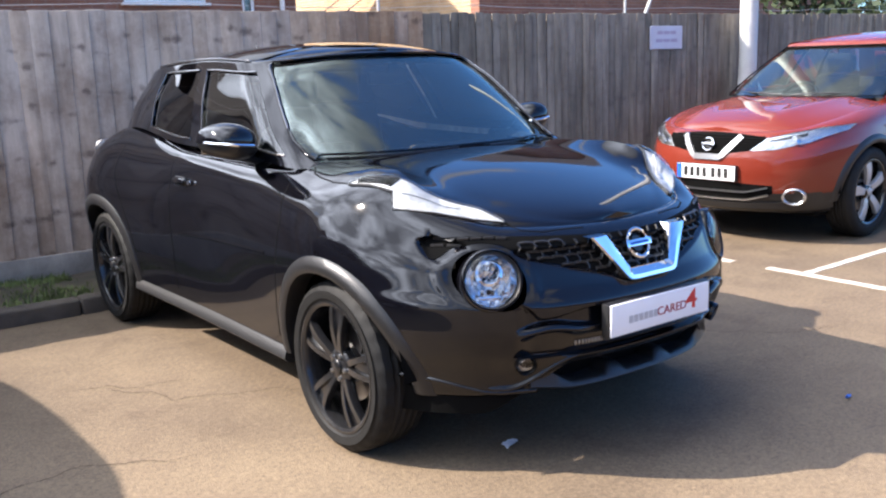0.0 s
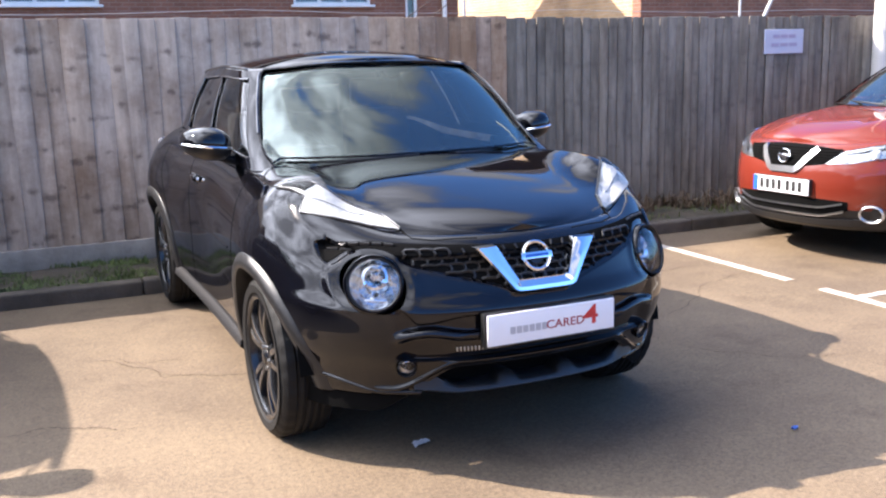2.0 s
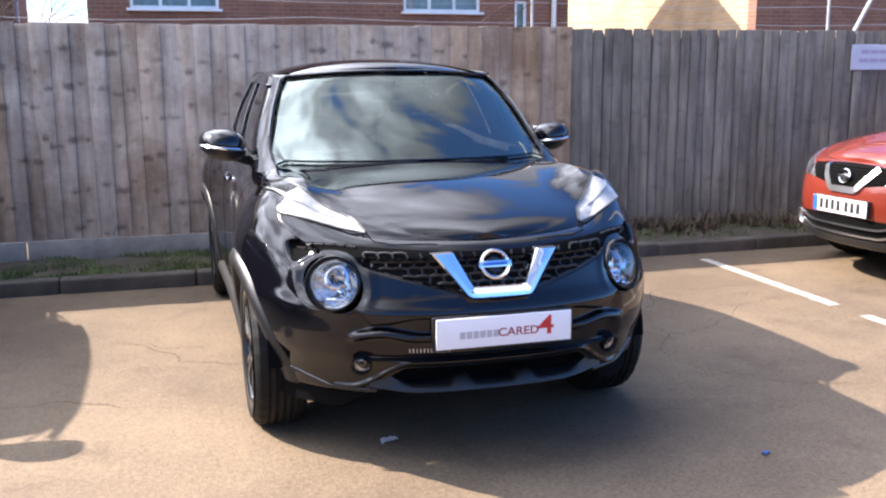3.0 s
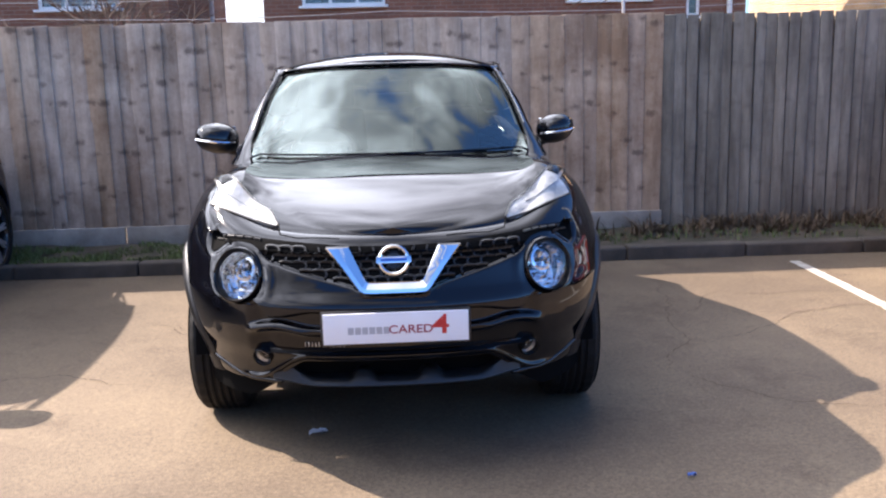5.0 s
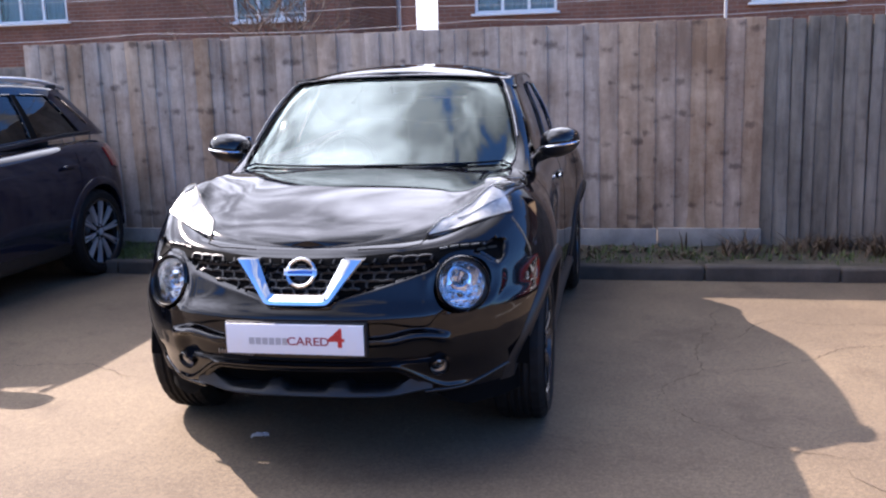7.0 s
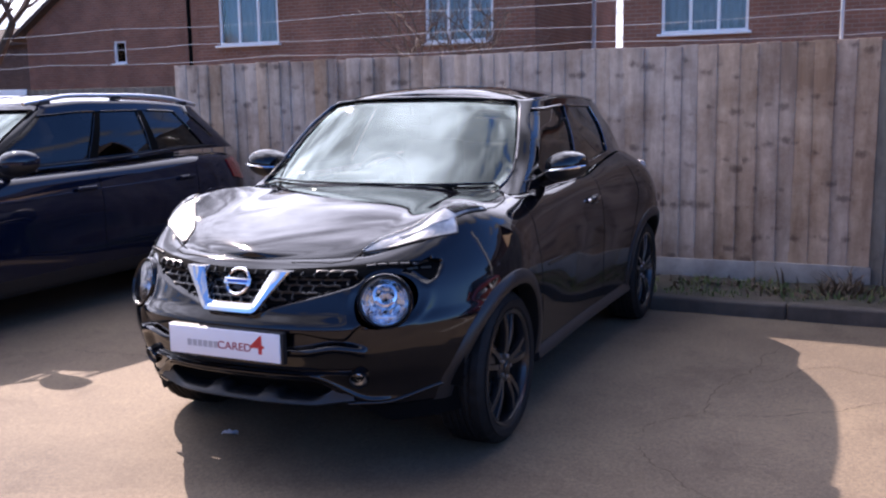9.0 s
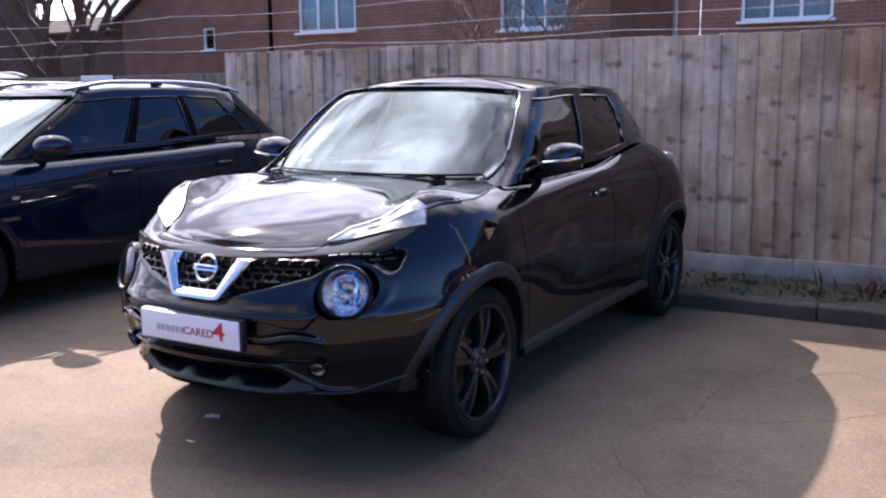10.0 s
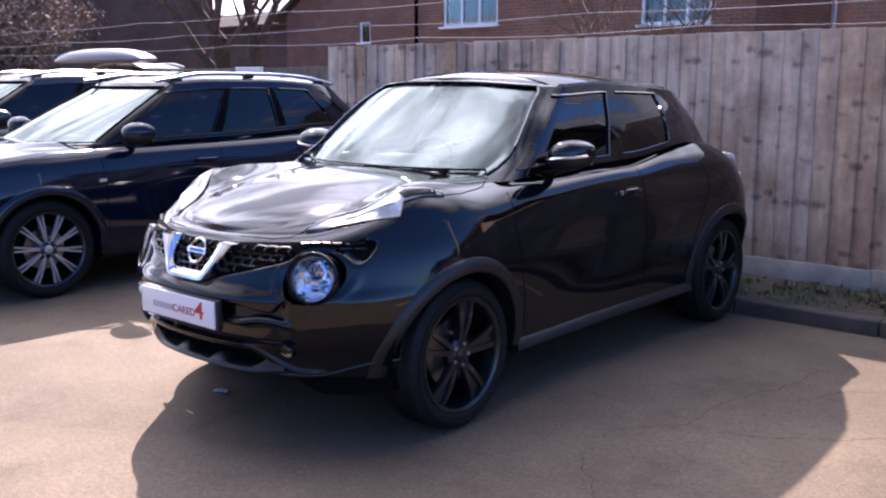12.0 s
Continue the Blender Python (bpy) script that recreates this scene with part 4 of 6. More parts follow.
M_CRACK = mat("crack_dirt", (0.085, 0.065, 0.048), 0.95, vary=0.4, scale=20, spec=0.1)
for k, pts in enumerate((((1.30, 1.05), (1.57, 1.55), (1.60, 2.05), (1.76, 3.0)), ((1.57, 1.55), (2.05, 1.75), (2.6, 2.1), (3.4, 2.0)),
                         ((-1.50, 2.27), (-1.2, 2.07), (-0.95, 2.0)), ((-2.4, 1.30), (-1.75, 1.34), (-1.3, 1.15)), ((1.36, 1.03), (1.55, 0.78), (2.1, 0.5)),
                         ((-1.42, 2.25), (-1.15, 1.79), (-0.6, 1.5)), ((-0.4, -0.9), (0.3, -1.2), (1.4, -1.0)), ((2.0, 0.4), (2.5, -0.4), (2.4, -1.2)),
                         ((-2.2, -0.3), (-1.5, -0.6), (-0.9, -0.4)), ((1.6, 2.05), (2.1, 2.6), (2.9, 2.5)))):
    tagged(part("crack", crack(pts, k), M_CRACK, smooth=False), "thin dark crack across the tarmac", "crack", "tarmac cracks", "structure")


def fence(x0, x1, top, material, label, seed, y=FENCE_Y, newer=None, worn=False):
    """Close-boarded fence: overlapping upright boards over a concrete gravel board, or worn ones gaping down to the soil."""
    r = random.Random(seed)
    root = thing("fence", label, "fence", kind="structure")
    meshes = {}
    for w in (0.08, 0.09, 0.105, 0.125, 0.14, 0.155, 0.17):
        v, f = slab((w, 0.016, 1.0), (0, 0, 0.5), 0.004, 1, lambda p, w=w: (p.x, p.y * (0.7 + 0.6 * (p.x / w + 0.5)), p.z))
        meshes[w] = [mesh_of("board", (v, f), k) for k in (material, newer or material)]
    # strips added behind the worn boards' gaps so no sun leaks through
    strip = mesh_of("cover_strip", slab((0.085, 0.012, top - 0.10), (0, 0, (top - 0.10) / 2), 0.002, 1), material)
    x = x0
    while x < x1 - 0.05:
        w = r.choice((0.08, 0.09, 0.09, 0.105) if worn else (0.125, 0.14, 0.14, 0.155, 0.17))
        foot = 0.06 if worn else 0.23
        h = top - foot + (r.uniform(-0.012, 0.006) if worn else r.uniform(-0.006, 0.006))
        brown = (r.random() < 0.06) if x < 0.95 else (r.random() < 0.97)
        b = part("board", meshes[w][brown], None, root)
        b.matrix_local = Matrix.Translation((x + w / 2, y - 0.006 + r.uniform(-0.004, 0.004), foot)) @ pose(0, 0, 0, r.uniform(-0.3, 0.3), r.uniform(-0.35, 0.35), -1.6 + r.uniform(-1.0, 1.0) * (2 if worn else 1)) @ Matrix.Diagonal((1, 1, h, 1))
        x += w + r.uniform(0.001, 0.007) if worn else w - 0.016
        if worn:
            part("cover_strip", strip, None, root).matrix_local = Matrix.Translation((x, y + 0.022, 0.06))
    gx = x0
    g_mesh = mesh_of("gravel_board", slab((1.82, 0.05, 0.17), (0, 0, 0), 0.008, 2), M_GRAVEL)
    while gx < x1 and not worn:
        left = x1 - gx
        g = part("gravel_board", g_mesh if left > 1.83 else mesh_of("gravel_board", slab((left, 0.05, 0.17), (left / 2 - 0.915, 0, 0), 0.008, 2), M_GRAVEL), None, root)
        g.matrix_local = pose(gx + 0.915, y - 0.012 + r.uniform(-0.008, 0.008), 0.155 + r.uniform(-0.008, 0.008), 0, r.uniform(-0.3, 0.3), 0)
        gx += 1.83
    rails = [slab((x1 - x0, 0.07, 0.08), ((x0 + x1) / 2, y + 0.05, z), 0.006, 1) for z in (0.5, 1.05, 1.6)]
    for rail in rails:
        part("rail", rail, M_FENCEDARK, root)
    for px in np.arange(x0 + 0.1, x1, 2.4):
        part("post", slab((0.1, 0.1, top), (px, y + 0.13, top / 2), 0.008, 1), M_FENCEDARK, root)
    return root


fence(FENCE_L, 2.21, 1.86, M_FENCE, "close-boarded timber fence of pale weathered knotty boards", 11, newer=M_FENCEBROWN)
fence(2.185, FENCE_R, 1.85, M_FENCEDARK, "older close-boarded fence of dark grey boards", 12, worn=True)

# ---- the black compact crossover ----
def bump_at(y, c, w):
    return np.exp(-(((y - c) / w) ** 2))


def ease(v, a, b):
    """Runs smoothly from 0 at a to 1 at b."""
    t = min(1.0, max(0.0, (v - a) / (b - a)))
    return t * t * (3 - 2 * t)


J_LAMP = Vector((0.585, 0.235, 0.727))
GRILLE_UP = curve((0.0, 0.842), (0.16, 0.846), (0.28, 0.853), (0.47, 0.864), (0.57, 0.871), (0.645, 0.870), (0.70, 0.866), (0.72, 0.858), (0.74, 0.835))
GRILLE_LOW = curve((0.0, 0.675), (0.10, 0.680), (0.168, 0.702), (0.331, 0.744), (0.43, 0.772), (0.484, 0.793), (0.507, 0.814), (0.535, 0.830), (0.582, 0.836), (0.634, 0.825), (0.663, 0.807), (0.687, 0.789), (0.703, 0.782), (0.716, 0.790), (0.735, 0.815))


def nose_relief(x, y, z):
    """How far the moulding of the nose stands out of the plain skin: lamp collars, sunk grille, the hollow beside the plate."""
    if y > 0.62:
        return 0.0
    x = abs(x)
    r = math.hypot(x - J_LAMP.x, z - J_LAMP.z)
    out = 0.006 * math.exp(-((r - 0.125) / 0.016) ** 2) * ease(z, 0.62, 0.70) * ease(z, 0.80, 0.76)
    up, low = float(GRILLE_UP(x)), float(GRILLE_LOW(x))
    out -= (0.014 + 0.024 * ease(z, low, up)) * ease(z, low - 0.005, low + 0.009) * ease(z, up + 0.005, up - 0.008) * ease(x, 0.735, 0.718)
    # hollow under the chin, a blade below it, then the lamp shelf
    chin = 0.616 - 0.022 * ease(x, 0.30, 0.46) + 0.05 * ease(x, 0.47, 0.53)
    blade = 0.552 + 0.022 * math.exp(-((x - 0.44) / 0.09) ** 2)
    inner = ease(x, 0.555, 0.50)
    out -= 0.024 * inner * ease(z, blade - 0.004, blade + 0.010) * ease(z, chin + 0.006, chin - 0.008)
    out -= 0.024 * ease(x, 0.56, 0.48) * ease(z, 0.448, 0.462) * ease(z, blade - 0.014, blade - 0.034)
    out += 0.010 * math.exp(-((z - blade + 0.020) / 0.018) ** 2) * ease(x, 0.285, 0.36) * ease(x, 0.565, 0.53)
    # fold over the lower intake that falls away to the corners
    lip = 0.445 - 0.112 * ease(x, 0.32, 0.54)
    out += 0.012 * math.exp(-((z - lip) / 0.011) ** 2) * ease(x, 0.64, 0.54)
    return out


JW = curve((0.18, 0.80), (0.30, 0.835), (0.5, 0.862), (0.66, 0.868), (0.8, 0.860), (0.95, 0.825), (1.1, 0.76))
J = {
    "rows": 160, "cols": 130, "relief": nose_relief,
    "front": curve((0.18, 0.17), (0.30, 0.105), (0.40, 0.075), (0.48, 0.035), (0.56, 0.018), (0.63, 0.022), (0.69, 0.06), (0.78, 0.10), (0.86, 0.145), (0.95, 0.20)),
    "rear": curve((0.2, 3.96), (0.4, 4.05), (0.6, 4.06), (0.8, 4.01), (1.0, 3.92), (1.12, 3.87)),
    "width": lambda y, z: JW(z) + 0.034 * bump_at(y, 0.85, 0.40) * bump_at(z, 0.74, 0.28) - 0.045 * bump_at(y, 2.05, 0.55) * bump_at(z, 0.66, 0.28)
    + 0.040 * bump_at(y, 3.45, 0.42) * bump_at(z, 0.90, 0.30) + 0.026 * bump_at(y, 3.55, 0.45) - 0.02 * np.clip((y - 3.75) / 0.4, 0, 1),
    "D": 0.88, "n": 2.45, "Dr": 0.62, "nr": 2.7,
    "sill": curve((0.0, 0.30), (0.4, 0.28), (1.3, 0.25), (3.0, 0.26), (3.7, 0.33), (4.1, 0.36)),
    "shoulder": curve((0.0, 0.868), (0.12, 0.885), (0.22, 0.925), (0.33, 0.985), (0.42, 1.036), (0.52, 1.066), (0.64, 1.074), (0.9, 1.068), (1.2, 1.066), (1.6, 1.055), (2.4, 1.07), (3.0, 1.135), (3.4, 1.145), (3.7, 1.11), (4.1, 1.0)),
    "round": curve((0.0, 0.06), (0.3, 0.10), (0.85, 0.17), (1.3, 0.13), (2.2, 0.09), (3.2, 0.16), (4.1, 0.12)),
    "inset": curve((0.0, 0.05), (0.3, 0.10), (0.85, 0.16), (1.3, 0.11), (2.2, 0.07), (3.2, 0.11), (4.1, 0.12)),
    "crown": curve((0.15, 0.868), (0.25, 0.912), (0.5, 0.982), (0.8, 1.042), (1.2, 1.088), (1.5, 1.10), (3.5, 1.10), (4.1, 1.03)),
    "crown_n": 8.0, "dome": 0.022, "crease": 0.0, "crease_x": curve((0.2, 0.24), (1.3, 0.52)),
    "cowl": 1.18, "back": 3.45, "deck_in": 0.66,
    "cabin": {
        "front": curve((0, 1.12), (0.25, 1.24), (0.5, 1.376), (0.75, 1.520), (1, 1.67)), "rear": curve((0, 3.84), (0.5, 3.74), (1, 3.56)),
        "half": curve((0, 0.767), (0.5, 0.700), (0.85, 0.636), (1, 0.613)), "taper": curve((1.0, 1.0), (2.3, 1.0), (3.0, 0.965), (3.7, 0.85)),
        "D0": 0.46, "D1": 0.32, "screen": 63, "side0": 74, "hatch": 42, "marks": (0.325, 0.405, 0.775), "panes": ((0.405, 0.775),),
        "w0": 0.08, "w1": 0.89, "mid": 2.5, "painted": True, "lip": 0.011,
        "belt": curve((1.1, 1.07), (1.4, 1.075), (2.4, 1.09), (3.1, 1.145), (3.5, 1.10), (4.0, 1.04)),
        "eave": curve((1.66, 1.512), (1.76, 1.492), (1.86, 1.484), (2.3, 1.50), (2.9, 1.482), (3.3, 1.44), (3.6, 1.385)),
        "ridge": curve((1.68, 1.512), (1.76, 1.530), (1.9, 1.550), (2.2, 1.566), (2.8, 1.552), (3.3, 1.49), (3.6, 1.41)),
    },
}
J_WHEEL = ((0.846, 0.33), (3.374, 0.33))


def round_lamp(skin, root, x, z, r, name, lens_r, deep=0.08, proud=0.004):
    """A round lamp let into the skin: painted rim, bowl, projector and clear dome."""
    loc, nor = skin.front(x, z)
    nor = (nor + Vector((0, -0.35, 0.05))).normalized()
    m = Matrix.Translation(loc + nor * proud) @ nor.to_track_quat("X", "Z").to_matrix().to_4x4()
    rim = lathe([(r * 1.22, -0.045), (r * 1.19, -0.004), (r * 1.16, 0.009), (r * 1.11, 0.014), (r * 1.06, 0.008), (r * 1.01, -0.006), (r, -0.03)], 72)
    head = part(name, moved(rim, m), M_BLACK, root, sharp=70)
    fr = random.Random(5)
    bowl = lathe([(r * 1.01, -0.004), (r * 0.95, -deep * 0.3), (r * 0.83, -deep * 0.55), (r * 0.66, -deep * 0.78), (r * 0.42, -deep * 0.95), (0.0005, -deep * 1.05)], 26,
                 wobble=lambda k, j: r * 0.024 * fr.uniform(-1, 1) * (0 < k < 5))
    part("lamp_bezel", moved(lathe([(r * 1.07, 0.007), (r * 1.05, 0.011), (r * 1.01, 0.006), (r * 0.97, -0.008), (r * 0.96, -0.02)], 56), m), M_GRILLE, head)
    part("reflector", moved(bowl, m), M_REFLECT if r > 0.05 else M_SILVER, head, "faceted chrome reflector", smooth=False)
    ball = lathe([(lens_r * math.cos(a), lens_r * math.sin(a)) for a in np.radians(np.linspace(-20, 89.5, 9))], 24)
    ringp = lathe([(lens_r * 1.0, -0.03), (lens_r * 1.25, -0.012), (lens_r * 1.3, 0.002), (lens_r * 1.05, 0.004)], 28)
    part("projector", moved(join(ball), m @ Matrix.Translation((-deep * 0.45, 0, r * 0.30))), M_LENS, head)
    part("projector_ring", moved(ringp, m @ Matrix.Translation((-deep * 0.45, 0, r * 0.30))), M_CHROME, head)
    part("bulb", moved(join(lathe([(0.0005, 0.012), (lens_r * 0.4, 0.0), (lens_r * 0.5, -0.03)], 16), slab((0.02, r * 0.9, r * 0.12), (-0.02, 0, -r * 0.2), 0.004)), m @ Matrix.Translation((-deep * 0.5, 0, -r * 0.40))), M_CHROME, head)
    dome = lathe([(r * 1.03 * math.cos(a), 0.26 * r * math.sin(a)) for a in np.radians(np.linspace(0, 89.6, 9))], 40)
    part("lamp_cover", moved(dome, m), M_LENS, head).visible_shadow = False
    return head


def black_car():
    root = thing("car", "glossy black compact crossover with a white show plate, parked", "car", Matrix.Rotation(radians(0.56), 4, "Z"))
    sh = Shell(J)

    def keep(p):
        for yw, zw in J_WHEEL:
            if abs(p[0]) > 0.5 and (p[1] - yw) ** 2 + (p[2] - zw) ** 2 < 0.398 ** 2:
                return False
        if p[1] < 0.5 and abs(p[0]) < 0.47 and p[2] < 0.424 - 0.075 * ease(abs(p[0]), 0.32, 0.47):
            return False
        return (abs(p[0]) - J_LAMP.x) ** 2 + (p[2] - J_LAMP.z) ** 2 > 0.098 ** 2 or p[1] > 0.6
    wall, top = sh.wall(keep), sh.top()
    full = sh.wall(None)
    skin = Skin(full, top)
    # trim the lamp openings to true circles
    count = collections.Counter(tuple(sorted((q[k], q[(k + 1) % 4]))) for q in wall[1] for k in range(4))
    for i in {i for e, n in count.items() if n == 1 for i in e}:
        x, y, z = wall[0][i]
        e = Vector((abs(x) - J_LAMP.x, z - J_LAMP.z))
        if y < 0.6 and e.length < 0.115:
            e *= 0.098 / e.length
            wall[0][i] = tuple(skin.front(math.copysign(J_LAMP.x + e.x, x), J_LAMP.z + e.y)[0])
    part("body", wall, M_BLACK, root, sharp=50)
    part("bonnet", top, M_BLACK, root, sharp=50)
    cabin(J, root, M_BLACK, M_WIND, M_SIDEGL, M_TINT)
    part("underbody", join(slab((1.56, 1.7, 0.12), (0, 2.11, 0.29), 0.03, 2), slab((1.02, 3.4, 0.10), (0, 2.1, 0.32), 0.03, 2), slab((1.20, 0.72, 0.05), (0, 0.84, 0.325), 0.02, 2)), M_DEEP, root)
    part("bumper_core", slab((0.9, 0.3, 0.42), (0, 0.48, 0.60), 0.05, 2), M_DEEP, root)
    for s in (-1, 1):
        for yw, zw in J_WHEEL:
            ring, liner = arch_pieces(sh, yw, zw, 0.372, 0.437, s)
            part("wheel_arch_trim", ring, M_PLASTIC, root, "satin black plastic moulding")
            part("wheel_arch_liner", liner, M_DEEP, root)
        sec = [(-0.036, -0.02), (-0.032, 0.010), (-0.006, 0.024), (0.024, 0.020), (0.032, 0.0), (0.03, -0.03)]
        ys = np.linspace(1.24, 2.99, 20)
        path = [(s * (sh.side_x(y, 0.30)), y, 0.285) for y in ys]
        part("sill_trim", bar(path, [(a * s, b) for a, b in sec], [(s, 0, 0.35)] * len(path)), M_PLASTIC, root, "satin dark plastic sill strip")
    wm = wheel_meshes(0.332, 0.246, 0.215, "twin", 5, M_RIMDARK, M_RIMEDGE, M_RIMDARK)
    fit_wheels(root, wm, [(s, yw, 0.858 + 0.018 * (yw > 2)) for s in (-1, 1) for yw, _ in J_WHEEL], (0.332, 0.3))
    seats_and_dash(root, J)
    # lamps
    for s in (-1, 1):
        round_lamp(skin, root, s * J_LAMP.x, J_LAMP.z, 0.092, "headlamp", 0.036)
        round_lamp(skin, root, s * 0.50, 0.432, 0.032, "fog_lamp", 0.012, 0.010, 0.005)
        a = [(s * 0.440, 0.332), (s * 0.474, 0.43), (s * 0.556, 0.54), (s * 0.632, 0.635), (s * 0.676, 0.71), (s * 0.716, 0.785), (s * 0.755, 0.826)]
        b = [(s * 0.446, 0.326), (s * 0.535, 0.385), (s * 0.635, 0.465), (s * 0.738, 0.578), (s * 0.708, 0.625), (s * 0.736, 0.72), (s * 0.762, 0.826)]
        lamp = part("indicator_lamp", skin.patch(skin.above, a, b, 0.003, 42, 10, 0.008), M_LAMPWHITE, root, "clear boomerang-shaped lamp on the wing")
        part("lamp_cover", skin.patch(skin.above, a, b, 0.011, 42, 10, 0.014, 0.006), M_CLEAR, lamp).visible_shadow = False
        a2 = [(s * 0.652, 0.655), (s * 0.690, 0.73), (s * 0.726, 0.79)]
        b2 = [(s * 0.698, 0.645), (s * 0.724, 0.715), (s * 0.746, 0.79)]
        part("lamp_recess", skin.patch(skin.above, a2, b2, 0.008, 10, 5, 0.008), M_DEEP, lamp)
        rim = [skin.above(*q)[0] + Vector((0, 0, 0.004)) for q in a + b[::-1] + a[:1]]
        part("lamp_seal", tube(rim, 0.0045, 6), M_GRILLE, lamp)
        fin_a = [(s * 0.53, 0.475), (s * 0.62, 0.56), (s * 0.668, 0.615)]
        fin_b = [(s * 0.535, 0.462), (s * 0.63, 0.54), (s * 0.690, 0.595)]
        part("light_guide", skin.patch(skin.above, fin_a, fin_b, 0.008, 12, 3, 0.008), M_LAMPWHITE, lamp, "white light guide")
        tail_a = [(3.50, 1.05), (3.70, 1.045), (3.88, 1.01)]
        tail_b = [(3.52, 1.03), (3.74, 0.95), (3.90, 0.80)]
        part("tail_lamp", skin.patch(lambda y, z: skin.side(y, z, s), tail_a, tail_b, 0.014, 12, 6, 0.022, 0.022), M_LAMPPALE, root, "pale clear tail lamp")
    # grille with its cells
    fu, fl = GRILLE_UP, GRILLE_LOW
    xs = np.linspace(-0.716, 0.716, 161)
    eu, el = [(x, max(float(fu(abs(x))) - 0.006, float(fl(abs(x))) + 0.010)) for x in xs], [(x, float(fl(abs(x))) + 0.009) for x in xs]
    grille = part("grille", skin.patch(skin.front, eu, el, 0.0025, 320, 24, 0.004), M_DEEP, root, "black honeycomb grille")
    bars = []
    blade = [(-0.0055, 0.0), (-0.0045, 0.006), (0.001, 0.010), (0.0045, 0.008), (0.005, 0.0)]
    stalk = [(-0.004, 0.0), (-0.003, 0.009), (0.003, 0.009), (0.004, 0.0)]
    cell, pitch = 0.0265, 0.050

    def inside(q, r, gap):
        return float(fl(abs(q))) + gap < r < float(fu(abs(q))) - gap and abs(q) < 0.716
    for k in range(8):
        z = 0.838 - k * cell
        for i in range(-16, 17):
            x0 = (i + 0.5 * (k % 2)) * pitch
            e = 1 if x0 > 0 else -1
            across = [(x0 - 0.023, z - 0.003), (x0 - 0.012, z), (x0 + 0.012, z), (x0 + 0.023, z - 0.003)]
            if abs(x0) < 0.5 and all(inside(*q, 0.006) and q[1] < float(fu(abs(q[0]))) - 0.016 for q in across):
                hit = [skin.front(*q) for q in across]
                bars.append(bar([h[0] for h in hit], blade, [h[1] + Vector((0, -0.5, 0)) for h in hit]))
            leg = [(x0 - e * 0.024, z - 0.003), (x0 - e * 0.029, z - cell * 0.6), (x0 - e * 0.022, z - cell)]
            if abs(x0) < 0.52 and all(inside(*q, 0.003) for q in leg):
                hit = [skin.front(*q) for q in leg]
                bars.append(bar([h[0] for h in hit], stalk, [h[1] + Vector((0, -0.5, 0)) for h in hit]))
    # over and outside the lamp the rows follow the upper edge
    for k in range(3):
        for i in range(6):
            for e in (-1, 1):
                x0 = 0.512 + (i + 0.5 * (k % 2)) * 0.036
                across = [(e * (x0 + d), float(fu(x0 + d)) - 0.013 - 0.022 * k) for d in (-0.014, -0.007, 0.007, 0.014)]
                if x0 < 0.684 and all(inside(*q, 0.006) for q in across):
                    hit = [skin.front(*q) for q in across]
                    bars.append(bar([h[0] for h in hit], blade, [h[1] + Vector((0, -0.8, 0.2)) for h in hit]))
    for q in bars:
        part("grille_blade", q, M_GRILLE, grille)
    # bright V and round badge
    arm = [((0.246, 0.842), (0.163, 0.842)), ((0.214, 0.803), (0.147, 0.810)), ((0.180, 0.760), (0.130, 0.776)), ((0.148, 0.718), (0.113, 0.742)), ((0.128, 0.692), (0.102, 0.724)), ((0.112, 0.684), (0.094, 0.719))]
    flat = [((q, 0.682), (q * 0.86, 0.718)) for q in (0.08, 0.04, 0.0, -0.04, -0.08)]
    turn = [((-o[0], o[1]), (-i[0], i[1])) for o, i in reversed(arm)]
    rows = []
    for k, (o, i) in enumerate(arm + flat + turn):
        level = len(arm) - 2 < k < len(arm) + len(flat) + 1
        base = 0.066 + 0.42 * (0.5 * (o[1] + i[1]) - 0.70)
        yo, yi = base - 0.030, base - (0.008 if level else 0.024)
        po, pi = Vector((o[0], 0.42 * (o[1] - 0.5 * (o[1] + i[1])), o[1])), Vector((i[0], 0.42 * (i[1] - 0.5 * (o[1] + i[1])), i[1]))
        rows.append([(po.x, base + 0.02, po.z), (po.x, yo + 0.006, po.z), tuple(po.lerp(pi, 0.10) + Vector((0, yo, 0))), tuple(po.lerp(pi, 0.45) + Vector((0, yo - 0.002, 0))),
                     tuple(po.lerp(pi, 0.92) + Vector((0, yi, 0))), (pi.x, yi + 0.006, pi.z), (pi.x, base + 0.02, pi.z)])
    v, f = sheet(rows, wrap=True)
    f += [tuple(range(7)), tuple(reversed(range(len(v) - 7, len(v))))]
    part("grille_chevron", (v, f), M_CHROME, root, "bright chrome V", sharp=20)
    loc, nor = skin.front(0, 0.785)
    bm_ = Matrix.Translation(loc + Vector((0, -0.022, 0.004))) @ (nor + Vector((0, -0.6, 0))).normalized().to_track_quat("X", "Z").to_matrix().to_4x4()
    ring = lathe([(0.045, 0.0), (0.046, 0.008), (0.052, 0.011), (0.058, 0.007), (0.058, -0.004), (0.045, -0.004)], 48)
    badge = part("badge", moved(ring, bm_), M_CHROME, root, "round chrome badge")
    part("badge_bar", moved(slab((0.008, 0.128, 0.026), (0.008, 0, 0), 0.003), bm_), M_CHROME, badge)
    part("badge_mark", moved(slab((0.002, 0.095, 0.011), (0.0126, 0, 0), 0.0008, 1), bm_), M_INKBLUE, badge)
    part("badge_stay", moved(tube([(-0.05, 0, 0), (0.0, 0, 0)], 0.03, 12), bm_), M_GRILLE, badge)
